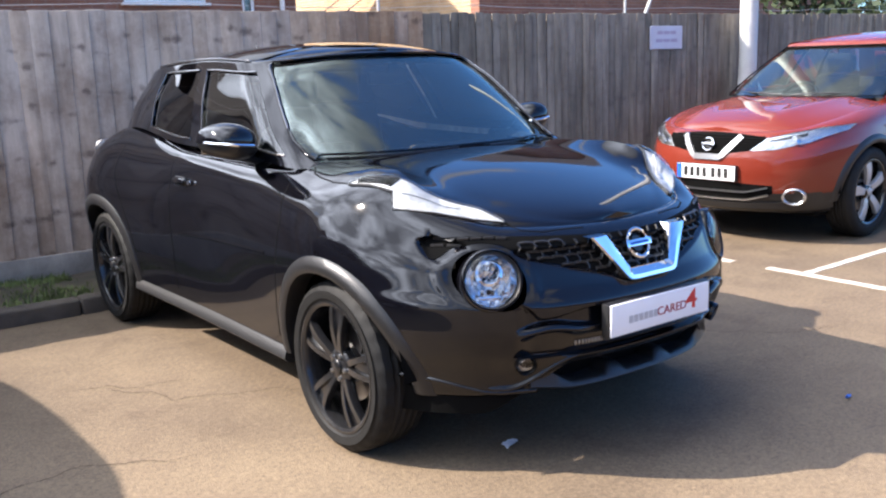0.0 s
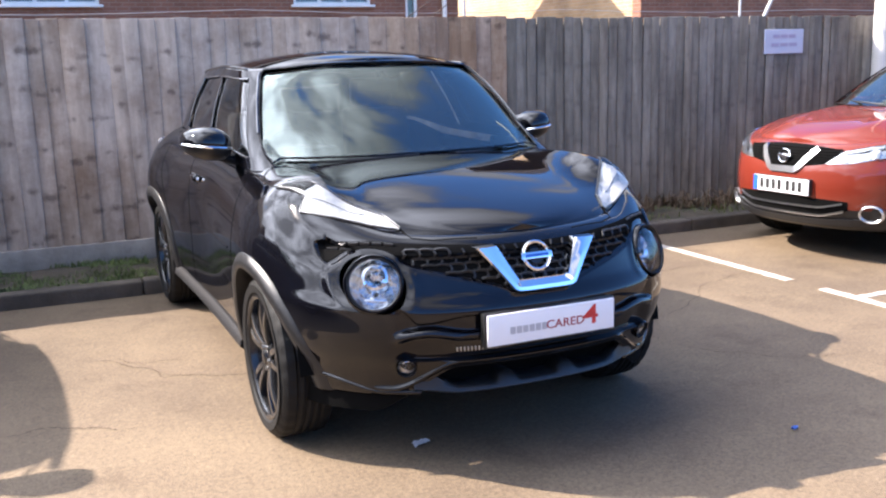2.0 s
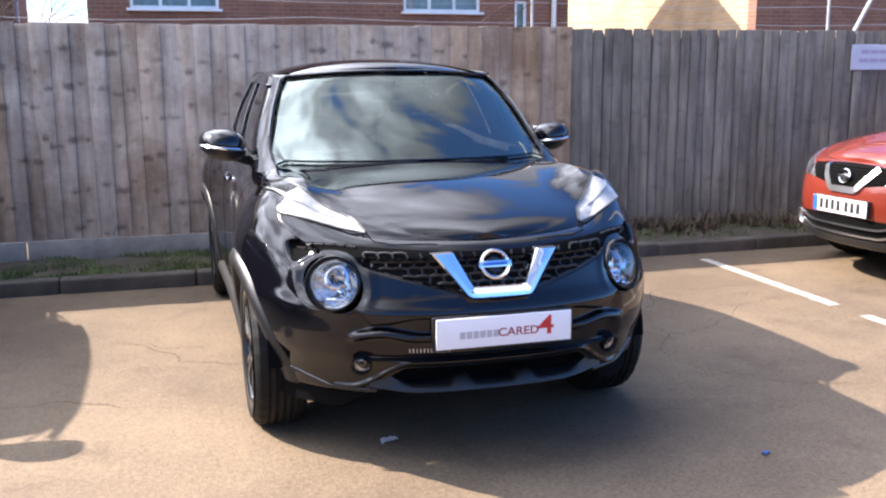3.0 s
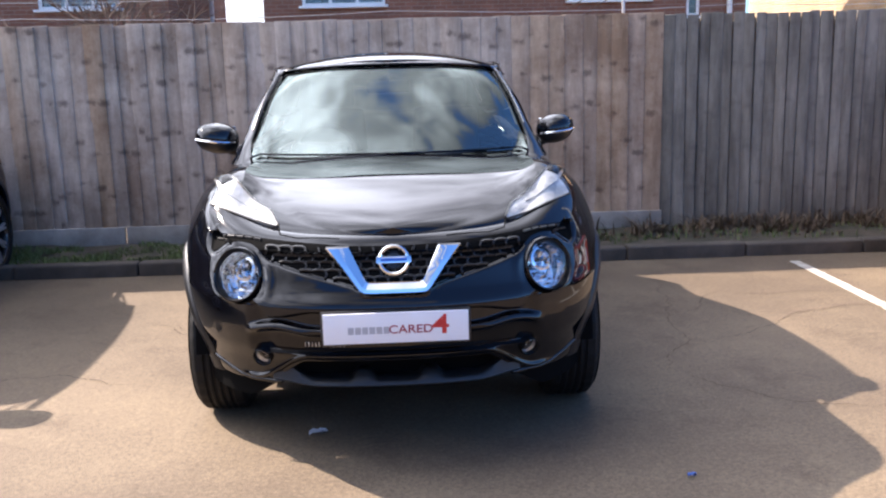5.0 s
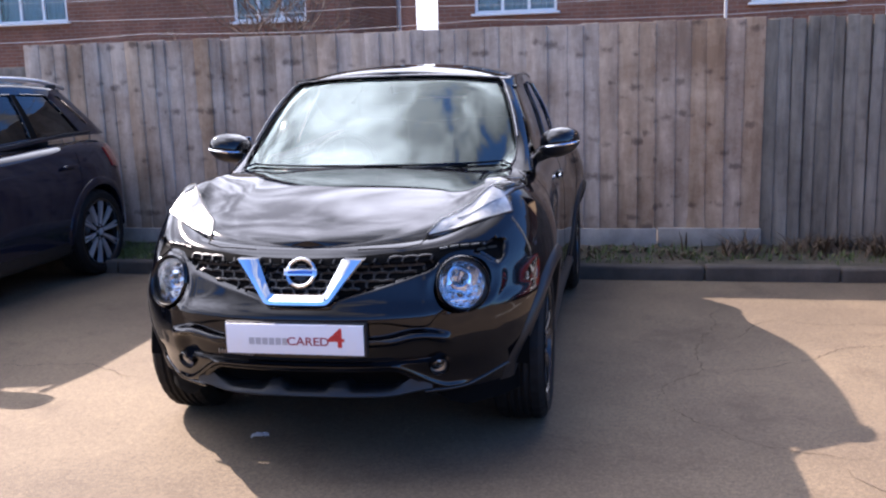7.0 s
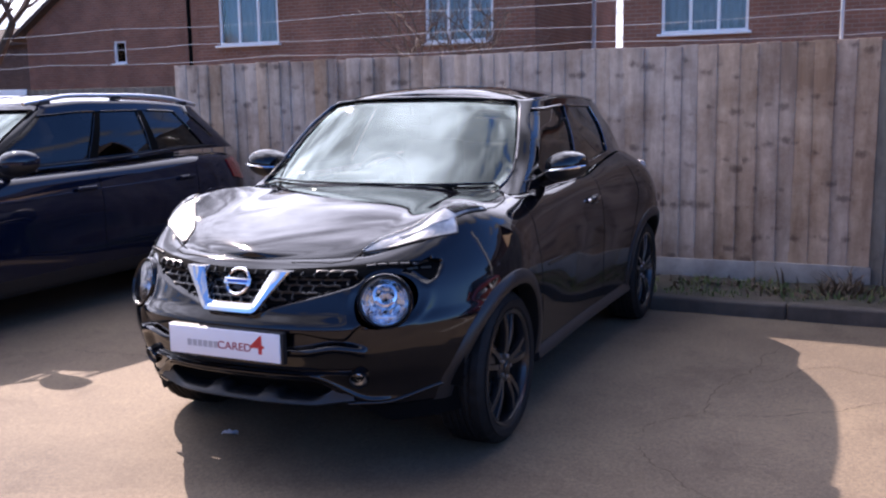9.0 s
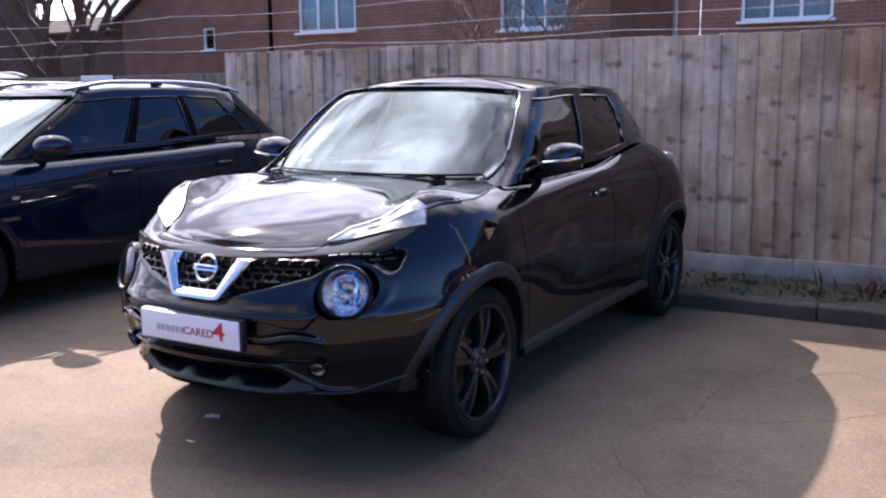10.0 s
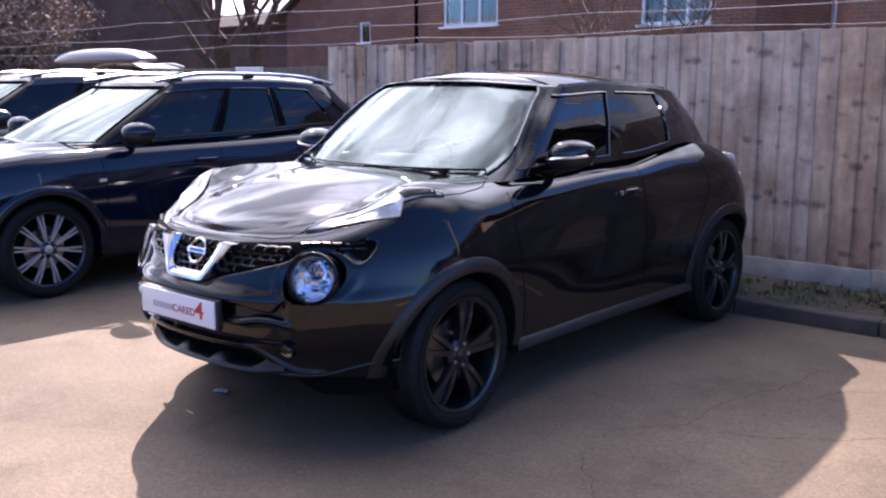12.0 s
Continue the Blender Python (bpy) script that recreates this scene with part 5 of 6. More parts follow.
    # bumper: slots, lower lip, show plate
    teeth = [slab((0.004, 0.01, 0.016), (x, skin.front(x, 0.490)[0].y - 0.004, 0.490), 0.001, 1) for x in np.arange(-0.335, -0.19, 0.013)]
    part("bumper_vent", join(*teeth), M_SILVER, root)
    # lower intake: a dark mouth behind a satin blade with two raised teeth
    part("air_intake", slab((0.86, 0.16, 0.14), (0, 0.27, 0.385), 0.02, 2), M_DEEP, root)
    rows = []
    for x in np.linspace(-0.47, 0.47, 95):
        tooth = sum(math.exp(-((x - q) / 0.038) ** 4) for q in (-0.125, 0.125))
        rise = 0.075 * ease(abs(x), 0.30, 0.47)
        y = float(J["front"](0.33)) + sh.c["D"] * (1 - (1 - (abs(x) / 0.87) ** 2.45) ** (1 / 2.45)) - 0.012
        low_z, top_z = 0.312 + 0.25 * rise, 0.343 + 0.030 * tooth + rise
        back = 0.02 * tooth
        rows.append([(x, y + 0.10, low_z), (x, y + 0.012, low_z), (x, y, low_z + 0.008), (x, y + 0.004, low_z + 0.020), (x, y + 0.012 + back, top_z - 0.006), (x, y + 0.024 + back, top_z), (x, y + 0.10, top_z - 0.004)])
    v, f = sheet(rows, wrap=True)
    f += [tuple(range(7)), tuple(reversed(range(len(v) - 7, len(v))))]
    part("skid_blade", (v, f), M_PLASTIC, root, "satin dark grey plastic blade with two raised teeth", sharp=50)
    low_path = [(x, 0.318 + 0.05 * ease(abs(x), 0.56, 0.76)) for x in np.concatenate([np.linspace(-0.79, -0.44, 20), np.linspace(0.44, 0.79, 20)])]
    for side in (low_path[:20], low_path[20:]):
        hits = [skin.front(*p) for p in side]
        part("air_deflector", sheet([[(h[0].x * 0.985, h[0].y + 0.02 + d, z) for d, z in ((0, 0.33), (0.004, 0.31 - 0.075 * ease(abs(h[0].x), 0.44, 0.60)), (0.03, 0.31 - 0.075 * ease(abs(h[0].x), 0.44, 0.60)), (0.034, 0.33))] for h in hits], wrap=True), M_DEEP, root)
        part("bumper_lip", bar([h[0] for h in hits], [(-0.012, -0.02), (-0.011, 0.003), (-0.004, 0.007), (0.003, 0.006), (0.007, 0.0), (0.007, -0.02)], [h[1] for h in hits]), M_BLACK, root, sharp=60)
    plate = part("show_plate", slab((0.522, 0.008, 0.112), (0, -0.004, 0.567), 0.002, 2), M_PLATE, root, "white show plate with grey and red print")
    part("plate_holder", slab((0.54, 0.03, 0.125), (0, 0.016, 0.565), 0.006, 2), M_PLASTIC, root)
    flat = Matrix.Translation((0, -0.0085, 0.567)) @ Matrix.Rotation(math.pi / 2, 4, "X")
    grey = [slab((0.021, 0.001, 0.026), (-0.162 + 0.0255 * k, -0.0083, 0.559), 0.0002, 1) for k in range(6)]
    for k, g in enumerate(grey):
        part("print_bar", g, M_INKGREY, plate)
    words("CARED", 0.043, M_INKDARKRED, flat @ Matrix.Translation((0.053, -0.008, 0)) @ Matrix.Diagonal((1.16, 1, 1, 1)), plate)
    words("4", 0.100, M_INKRED, flat @ Matrix.Translation((0.160, 0.004, 0)) @ Matrix.Diagonal((1.32, 1, 1, 1)), plate)
    # shut lines
    seams = [skin.seam(skin.above, [(s * 0.20, 0.185), (s * 0.36, 0.22), (s * 0.425, 0.26), (s * 0.44, 0.33)]) for s in (-1, 1)]
    seams += [skin.seam(skin.above, [(s * 0.757, 0.83), (s * 0.764, 0.93), (s * 0.748, 1.06), (s * 0.735, 1.12), (s * 0.70, 1.18)]) for s in (-1, 1)]
    for s in (-1, 1):
        def sd(y, z, s=s):
            return skin.side(y, z, s)
        seams.append(skin.seam(sd, [(1.23, 1.0), (1.20, 0.85), (1.27, 0.55), (1.30, 0.36)]))
        seams.append(skin.seam(sd, [(2.43, 1.03), (2.45, 0.7), (2.42, 0.36)]))
        seams.append(skin.seam(sd, [(3.12, 1.05), (3.14, 0.9), (2.98, 0.62), (2.90, 0.36)]))
        hl = sd(2.31, 0.915)
        part("door_handle", slab((0.03, 0.17, 0.032), (hl[0].x + s * 0.022, 2.30, 0.92), 0.012, 3, lambda p: (p.x - s * 2.2 * p.y * p.y, p.y, p.z)), M_BLACK, root)
        part("lock_cylinder", tube([hl[0] + Vector((s * 0.004, -0.125, 0.004)), hl[0] + Vector((s * 0.016, -0.125, 0.004))], 0.011, 12), M_CHROME, root)
        part("handle_cup", slab((0.01, 0.12, 0.05), (hl[0].x + s * 0.002, 2.31, 0.915), 0.004, 2), M_GRILLE, root)
        door_mirror(root, s, (s * (0.880 if s < 0 else 0.864), 1.60 if s < 0 else 1.64, 1.150), M_BLACK, (0.225, 0.23, 0.155) if s < 0 else (0.20, 0.20, 0.150))
        # moulded crease low on the doors
        cr = [sd(y, 0.70 - 0.05 * (y - 1.4)) for y in np.linspace(1.36, 2.36, 14)]
        part("door_crease", bar([h[0] for h in cr], [(-0.02, -0.006), (0, 0.004), (0.02, -0.006)], [h[1] for h in cr]), M_BLACK, root, sharp=80)
    for sm in seams:
        part("shut_line", sm, M_DEEP, root)
    part("aerial", join(tube([(0, 2.98, 1.49), (0, 3.02, 1.54), (0, 3.05, 1.585)], [0.009, 0.006, 0.003], 8)), M_PLASTIC, root)
    for x0, x1 in ((-0.50, -0.02), (0.02, 0.46)):
        blade_path = [(x, 1.115 + 0.36 * (abs(x) / 0.767) ** 2.6, 1.070 + 0.0022 * k) for k, x in enumerate(np.linspace(x0, x1, 7))]
        part("wiper", tube(blade_path, [0.007, 0.006, 0.006, 0.006, 0.005, 0.005, 0.004], 6), M_PLASTIC, root)
    return root


black_car()

# ---- the other parked cars ----
def family_car(label, paint, at, c, wheels, wheel, mirror_at, rails=False, wheel_x=0.87, group="", cladding=0.40, arch=(0.385, 0.45), fold=0.0):
    """A parked family car with its lamps, wheels, glass and trim. Gives its base and its skin."""
    root = thing("car", label, "car", at, group)
    sh = Shell(c)

    def keep(p):
        return not any(abs(p[0]) > 0.5 and (p[1] - yw) ** 2 + (p[2] - zw) ** 2 < (arch[0] + 0.024) ** 2 for yw, zw in wheels)
    top, full = sh.top(), sh.wall(None)
    part("body", sh.wall(lambda p: keep(p) and p[2] > cladding), paint, root, sharp=50)
    part("lower_cladding", sh.wall(lambda p: keep(p) and p[2] <= cladding), M_PLASTIC, root, "dark plastic cladding")
    part("bonnet", top, paint, root, sharp=50)
    cabin(c, root, paint, M_WIND, M_SIDEGL if not rails else M_TINT, M_TINT, M_DEEP)
    skin = Skin(full, top)
    part("underbody", slab((1.4, c["back"] - 0.3, 0.12), (0, c["back"] / 2 + 0.25, 0.26), 0.03, 2), M_DEEP, root)
    for s in (-1, 1):
        for yw, zw in wheels:
            ring, liner = arch_pieces(sh, yw, zw, arch[0], arch[1], s)
            part("wheel_arch_trim", ring, paint if rails else M_PLASTIC, root)
            part("wheel_arch_liner", liner, M_DEEP, root)
        door_mirror(root, s, (s * mirror_at[0], mirror_at[1], mirror_at[2]), paint, (0.26, 0.18, 0.175), strip=False, fold=fold)

        def sd(y, z, s=s):
            return skin.side(y, z, s)
        y1, y2, y3 = wheels[0][0] + 0.44, (wheels[0][0] + wheels[1][0]) / 2 + 0.10, wheels[1][0] - 0.35
        for path in ([(y1, 0.98), (y1 + 0.02, 0.4)], [(y2, 1.0), (y2, 0.4)], [(y3 + 0.15, 1.0), (y3 + 0.1, 0.75), (y3 - 0.08, 0.4)]):
            part("shut_line", skin.seam(sd, path), M_DEEP, root)
        for yh in (y2 - 0.16, y3 - 0.02):
            hl = sd(yh, 0.90)
            part("door_handle", slab((0.03, 0.19, 0.03), (hl[0].x + s * 0.02, yh, 0.90), 0.012, 3), paint, root)
        cr = [sd(y, 0.86 + 0.02 * (y - 1.4)) for y in np.linspace(y1 - 0.3, wheels[1][0] + 0.3, 24)]
        part("waist_crease", bar([h[0] for h in cr], [(-0.02, -0.006), (0, 0.006), (0.02, -0.006)], [h[1] for h in cr]), paint, root, sharp=80)
        g = c["cabin"]
        ch = []
        for y in np.linspace(c["cowl"] + 0.45, c["back"] - 0.1, 20):
            ch.append((s * (float(g["half"](0.05)) * float(g["taper"](y)) + 0.006), y, float(g["belt"](y)) + 0.025))
        part("belt_trim", tube(ch, 0.006, 6), M_GRILLE, root)
        if rails:
            ys = np.linspace(2.0, c["back"] - 0.12, 22)
            hump = [0.032 * min(1, 6 * u, 6 * (1 - u)) for u in np.linspace(0, 1, 22)]
            rail = [(s * 0.555 * float(g["taper"](y)), y, float(g["eave"](y)) + 0.005 + h) for y, h in zip(ys, hump)]
            r = part("roof_rail", tube(rail, 0.016, 8), M_SILVER, root, "satin silver roof rail")
            for k in (2, 10, 19):
                part("rail_foot", slab((0.04, 0.10, 0.035), (rail[k][0], rail[k][1], rail[k][2] - 0.018), 0.01, 2), M_PLASTIC, r)
        b = [(3.9, 1.0), (4.1, 1.02), (4.25, 1.0)]
        bb = [(3.95, 0.85), (4.1, 0.82), (4.25, 0.8)]
        part("tail_lamp", skin.patch(lambda y, z, s=s: skin.side(y, z, s), b, bb, 0.01, 8, 4, 0.015), M_TAIL, root)
    fit_wheels(root, wheel, [(s, yw, wheel_x) for s in (-1, 1) for yw, _ in wheels], (wheels[0][1] + 0.0, 0.55))
    seats_and_dash(root, c)
    return root, skin


def hatch_curves(length, axle_r, nose=0.0, back_roof=3.6):
    """The skin's curves of a family crossover of that length. nose lifts the bonnet's front edge."""
    W = curve((0.18, 0.82), (0.3, 0.855), (0.5, 0.882), (0.7, 0.885), (0.85, 0.868), (0.95, 0.84), (1.1, 0.78))
    return {
        "front": curve((0.18, 0.14), (0.3, 0.05), (0.42, 0.012), (0.55, 0.0), (0.64, 0.008), (0.74, 0.05 - 0.3 * nose), (0.82, 0.10 - 0.5 * nose), (0.95, 0.2 - nose)),
        "rear": curve((0.2, length - 0.1), (0.5, length), (0.8, length - 0.03), (1.1, length - 0.12)),
        "width": lambda y, z: W(z) + 0.014 * bump_at(y, 0.9, 0.4) * bump_at(z, 0.7, 0.3) - 0.025 * bump_at(y, 2.2, 0.6) * bump_at(z, 0.62, 0.25)
        + 0.014 * bump_at(y, axle_r, 0.45) * bump_at(z, 0.78, 0.3) - 0.06 * np.clip((y - axle_r) / 0.9, 0, 1),
        "D": 0.95, "n": 2.5, "Dr": 0.8, "nr": 2.8,
        "sill": curve((0, 0.24), (1.3, 0.22), (3.2, 0.22), (length, 0.30)),
        "shoulder": curve((0, 0.80 + nose), (0.15, 0.815 + nose), (0.4, 0.875 + 0.9 * nose), (0.9, 0.975 + 0.4 * nose), (1.4, 1.02), (2.6, 1.04), (3.8, 1.07), (length, 1.03)),
        "round": curve((0, 0.06), (0.4, 0.08), (0.9, 0.10), (1.6, 0.07), (length, 0.08)),
        "inset": curve((0, 0.06), (0.4, 0.09), (0.9, 0.10), (1.6, 0.06), (length, 0.08)),
        "crown": curve((0.1, 0.802 + nose), (0.25, 0.875 + nose), (0.5, 0.95 + 0.8 * nose), (0.9, 1.02 + 0.4 * nose), (1.25, 1.065), (1.6, 1.07), (length, 1.04)),
        "crown_n": 3.0, "dome": 0.0, "crease": 0.014, "crease_x": curve((0.2, 0.33), (1.3, 0.50)),
        "cowl": 1.16, "back": length - 0.55, "deck_in": 0.68,
        "cabin": {
            "front": curve((0, 1.10), (0.5, 1.55), (1, 2.02)), "rear": curve((0, length - 0.10), (0.5, length - 0.28), (1, back_roof + 0.32)),
            "half": curve((0, 0.77), (0.5, 0.70), (0.85, 0.63), (1, 0.60)), "taper": curve((1.0, 1.0), (2.6, 1.0), (3.6, 0.95), (length, 0.88)),
            "D0": 0.46, "D1": 0.14, "screen": 66, "side0": 80, "hatch": 62, "marks": (0.33, 0.37, 0.92), "panes": ((0.37, 0.64), (0.67, 0.92)),
            "w0": 0.09, "w1": 0.88, "mid": 2.6,
            "belt": curve((1.1, 1.04), (1.5, 1.05), (2.6, 1.07), (3.6, 1.11), (length, 1.10)),
            "eave": curve((1.95, 1.500), (2.15, 1.508), (2.5, 1.53), (3.0, 1.53), (back_roof, 1.49), (back_roof + 0.5, 1.43)),
            "ridge": curve((2.07, 1.506), (2.2, 1.535), (2.45, 1.568), (2.8, 1.585), (back_roof, 1.55), (back_roof + 0.5, 1.47)),
        },
    }


def red_car():
    c = hatch_curves(4.377, 3.546, 0.045)
    wheel = wheel_meshes(0.352, 0.245, 0.215, "wide", 5, M_RIMSILVER, M_RIMDARK, M_RIMDARK)
    root, skin = family_car("bright red crossover car parked across the bays by the fence", M_RED,
                            Matrix.Translation((3.42, 2.48, 0)) @ Matrix.Rotation(radians(-86.5), 4, "Z"), c,
                            ((0.90, 0.352), (3.546, 0.352)), wheel, (0.81, 1.95, 1.10), fold=1.3)
    for s in (-1, 1):
        a = [(s * 0.43, 0.798), (s * 0.56, 0.832), (s * 0.70, 0.866), (s * 0.83, 0.886)]
        b = [(s * 0.335, 0.712), (s * 0.50, 0.722), (s * 0.68, 0.768), (s * 0.82, 0.852)]
        lamp = part("headlamp", skin.patch(skin.front, a, b, 0.004, 24, 8, 0.01), M_LAMPDARK, root, "clear swept-back headlamp")
        part("lamp_cover", skin.patch(skin.front, a, b, 0.012, 24, 8, 0.015, 0.006), M_LENS, lamp).visible_shadow = False
        dark_a = [(s * 0.44, 0.785), (s * 0.55, 0.812), (s * 0.66, 0.835)]
        dark_b = [(s * 0.43, 0.770), (s * 0.55, 0.792), (s * 0.66, 0.815)]
        part("lamp_bezel", skin.patch(skin.front, dark_a, dark_b, 0.006, 16, 5, 0.008), M_RIMDARK, lamp)
        for px, pz, pr in ((0.61, 0.788, 0.038), (0.46, 0.750, 0.028)):
            loc, nor = skin.front(s * px, pz)
            m = Matrix.Translation(loc + nor * 0.006) @ nor.to_track_quat("X", "Z").to_matrix().to_4x4()
            part("projector", moved(lathe([(pr, 0.0), (pr * 0.95, 0.006), (pr * 0.75, 0.007), (pr * 0.65, 0.002), (0.0005, 0.004)], 24), m), M_CHROME, lamp)
        loc, nor = skin.front(s * 0.62, 0.375)
        m = Matrix.Translation(loc + nor * 0.004) @ (nor + Vector((0, -0.6, 0))).normalized().to_track_quat("X", "Z").to_matrix().to_4x4() @ Matrix.Diagonal((1, 1.35, 1, 1))
        fog = part("fog_lamp", moved(lathe([(0.064, -0.03), (0.066, 0.012), (0.058, 0.018), (0.050, 0.010), (0.047, -0.01)], 32), m), M_SILVER, root, "fog lamp in a chrome ring")
        part("fog_lens", moved(join(lathe([(0.048, -0.004), (0.025, -0.002), (0.0005, -0.001)], 24)), m), M_GRILLE, fog)
    gx = np.linspace(-0.42, 0.42, 43)
    up = [(x, 0.838 - 0.03 * (abs(x) / 0.43) ** 2) for x in gx]
    lo = [(x, min(up[k][1] - 0.004, 0.665 + 0.14 * abs(x) + 0.80 * max(0, abs(x) - 0.335))) for k, x in enumerate(gx)]
    grille = part("grille", skin.patch(skin.front, up, lo, 0.003, 60, 8, 0.008), M_DEEP, root, "black mesh grille")
    for z in np.arange(0.685, 0.822, 0.018):
        reach = min(0.36, (z - 0.665) / 0.14 - 0.02) if z < 0.712 else 0.335 + (z - 0.712) * 0.8
        pts = [skin.front(x, z) for x in np.linspace(-reach, reach, 16)]
        part("grille_bar", bar([p[0] for p in pts], [(-0.003, 0), (-0.002, 0.010), (0.002, 0.010), (0.003, 0)], [p[1] for p in pts]), M_DEEP, grille)
    vee = [(-0.25, 0.815), (-0.19, 0.740), (-0.132, 0.672), (-0.105, 0.655), (0.105, 0.655), (0.132, 0.672), (0.19, 0.740), (0.25, 0.815)]
    hits = [skin.front(*p) for p in vee]
    part("grille_chevron", bar([h[0] for h in hits], [(-0.026, -0.006), (-0.024, 0.018), (0.020, 0.018), (0.024, -0.006)], [Vector((0, -1, 0.15)) for h in hits]), M_SILVER, root, "chrome V")
    loc, nor = skin.front(0, 0.752)
    m = Matrix.Translation(loc + Vector((0, -0.022, 0))) @ (nor + Vector((0, -0.8, 0))).normalized().to_track_quat("X", "Z").to_matrix().to_4x4()
    badge = part("badge", moved(lathe([(0.042, 0.0), (0.043, 0.006), (0.048, 0.008), (0.053, 0.005), (0.053, -0.004), (0.042, -0.004)], 40), m), M_CHROME, root, "round chrome badge")
    part("badge_bar", moved(slab((0.006, 0.118, 0.022), (0.006, 0, 0), 0.002), m), M_CHROME, badge)
    part("badge_stay", moved(tube([(-0.05, 0, 0), (0.0, 0, 0)], 0.03, 10), m), M_GRILLE, badge)
    # lower intake with bright blades
    a = [(x, 0.475 - 0.02 * (abs(x) / 0.5) ** 2) for x in np.linspace(-0.50, 0.50, 15)]
    b = [(x, 0.335 + 0.06 * (abs(x) / 0.5) ** 3) for x in np.linspace(-0.50, 0.50, 15)]
    part("air_intake", skin.patch(skin.front, a, b, 0.003, 34, 6, 0.008), M_DEEP, root)
    for z0, k in ((0.405, 0.05), (0.345, 0.055)):
        pts = [skin.front(x, z0 + k * max(0, (abs(x) - 0.32) / 0.2)) for x in np.linspace(-0.47, 0.47, 24)]
        part("intake_blade", bar([p[0] for p in pts], [(-0.006, 0), (-0.005, 0.016), (0.004, 0.018), (0.007, 0)], [p[1] for p in pts]), M_SILVER, root)
    pts = [skin.front(x, 0.29 + 0.03 * abs(x)) for x in np.linspace(-0.62, 0.62, 24)]
    part("skid_plate", bar([p[0] for p in pts], [(-0.03, -0.01), (-0.028, 0.012), (0.02, 0.016), (0.03, -0.01)], [p[1] for p in pts]), M_PLASTIC, root)
    plate = part("number_plate", slab((0.52, 0.008, 0.111), (0, -0.012, 0.540), 0.002, 2), M_PLATE, root, "white number plate with a blue band")
    part("plate_holder", slab((0.535, 0.03, 0.12), (0, 0.006, 0.540), 0.006, 2), M_PLASTIC, root)
    part("plate_band", slab((0.045, 0.001, 0.108), (-0.236, -0.0165, 0.540), 0.0003, 1), M_INKBLUE, plate)
    for k in range(7):
        part("print_bar", slab((0.036, 0.001, 0.075), (-0.175 + 0.056 * k + (0.022 if k > 3 else 0), -0.0165, 0.540), 0.0003, 1), M_INKBLACK, plate)
    for s in (-1, 1):
        part("wiper", tube([(s * 0.05, 1.13, 1.075), (s * 0.25, 1.16, 1.085), (s * 0.5, 1.30, 1.085)], 0.008, 6), M_PLASTIC, root)
    return root


def navy_car(x, y, paint, label, turn=0.0):
    c = hatch_curves(4.54, 3.665, 0.10, 3.75)
    wheel = wheel_meshes(0.345, 0.258, 0.215, "many", 10, M_RIMSILVER, M_RIMSILVER, M_RIMDARK)
    root, skin = family_car(label, paint, pose(x, y, 0, 0, 0, turn), c, ((0.905, 0.345), (3.67, 0.345)), wheel, (0.93, 1.60, 1.12), True, 0.872, cladding=0.34)
    for s in (-1, 1):
        a = [(s * 0.42, 0.78), (s * 0.6, 0.83), (s * 0.78, 0.86)]
        b = [(s * 0.42, 0.68), (s * 0.6, 0.68), (s * 0.78, 0.75)]
        lamp = part("headlamp", skin.patch(skin.front, a, b, 0.004, 16, 8, 0.01), M_LAMPDARK, root, "clear headlamp")
        part("lamp_cover", skin.patch(skin.front, a, b, 0.012, 16, 8, 0.015, 0.006), M_LENS, lamp).visible_shadow = False
        hl = skin.side(1.33, 0.80, s)
        part("side_repeater", slab((0.012, 0.06, 0.02), (hl[0].x, 1.33, 0.80), 0.005, 2), M_REFLECT, root)
    up = [(x_, 0.775) for x_ in np.linspace(-0.36, 0.36, 9)]
    lo = [(x_, 0.66) for x_ in np.linspace(-0.36, 0.36, 9)]
    part("grille", skin.patch(skin.front, up, lo, 0.003, 20, 6, 0.008), M_GRILLE, root)
    part("number_plate", slab((0.52, 0.008, 0.111), (0, -0.012, 0.50), 0.002, 2), M_PLATE, root)
    return root


red_car()
navy_car(-3.82, -0.02, M_NAVY, "dark navy estate car with silver roof rails, parked in a bay")
grey_car = navy_car(-6.8, 0.28, M_GREYCAR, "dark grey estate car with silver roof rails, parked beyond")
grey_car.matrix_world = grey_car.matrix_world @ Matrix.Diagonal((1, 1, 1.03, 1))
far_car = navy_car(-12.3, 9.0, M_GREYCAR, "grey estate car with a pale roof box, parked far off", 90.0)
far_car.matrix_world = far_car.matrix_world @ Matrix.Diagonal((1, 1, 1.22, 1))
box_rows = []
for u in np.linspace(-0.995, 0.995, 29):
    half, high = 0.40 * (1 - 0.5 * abs(u) ** 3), 0.23 * (1 - abs(u) ** 2.6) ** 0.62
    ring = [(math.cos(a), math.sin(a)) for a in np.linspace(0, 2 * math.pi, 24, endpoint=False)]
    box_rows.append([(half * math.copysign(abs(p) ** 0.7, p), 1.75 * u, -0.10 + (high if q > 0 else 0.05) * math.copysign(abs(q) ** 0.75, q)) for p, q in ring])
bv, bf = sheet(box_rows, wrap=True)
roof_box = tagged(part("roof_box", (bv, bf + [tuple(range(24)), tuple(reversed(range(len(bv) - 24, len(bv))))]), M_BOX),
                  "long pale grey plastic roof box on a car roof", "roof box")
roof_box.matrix_world = pose(-15.38, 8.3, 2.08, 0, 0, 90)

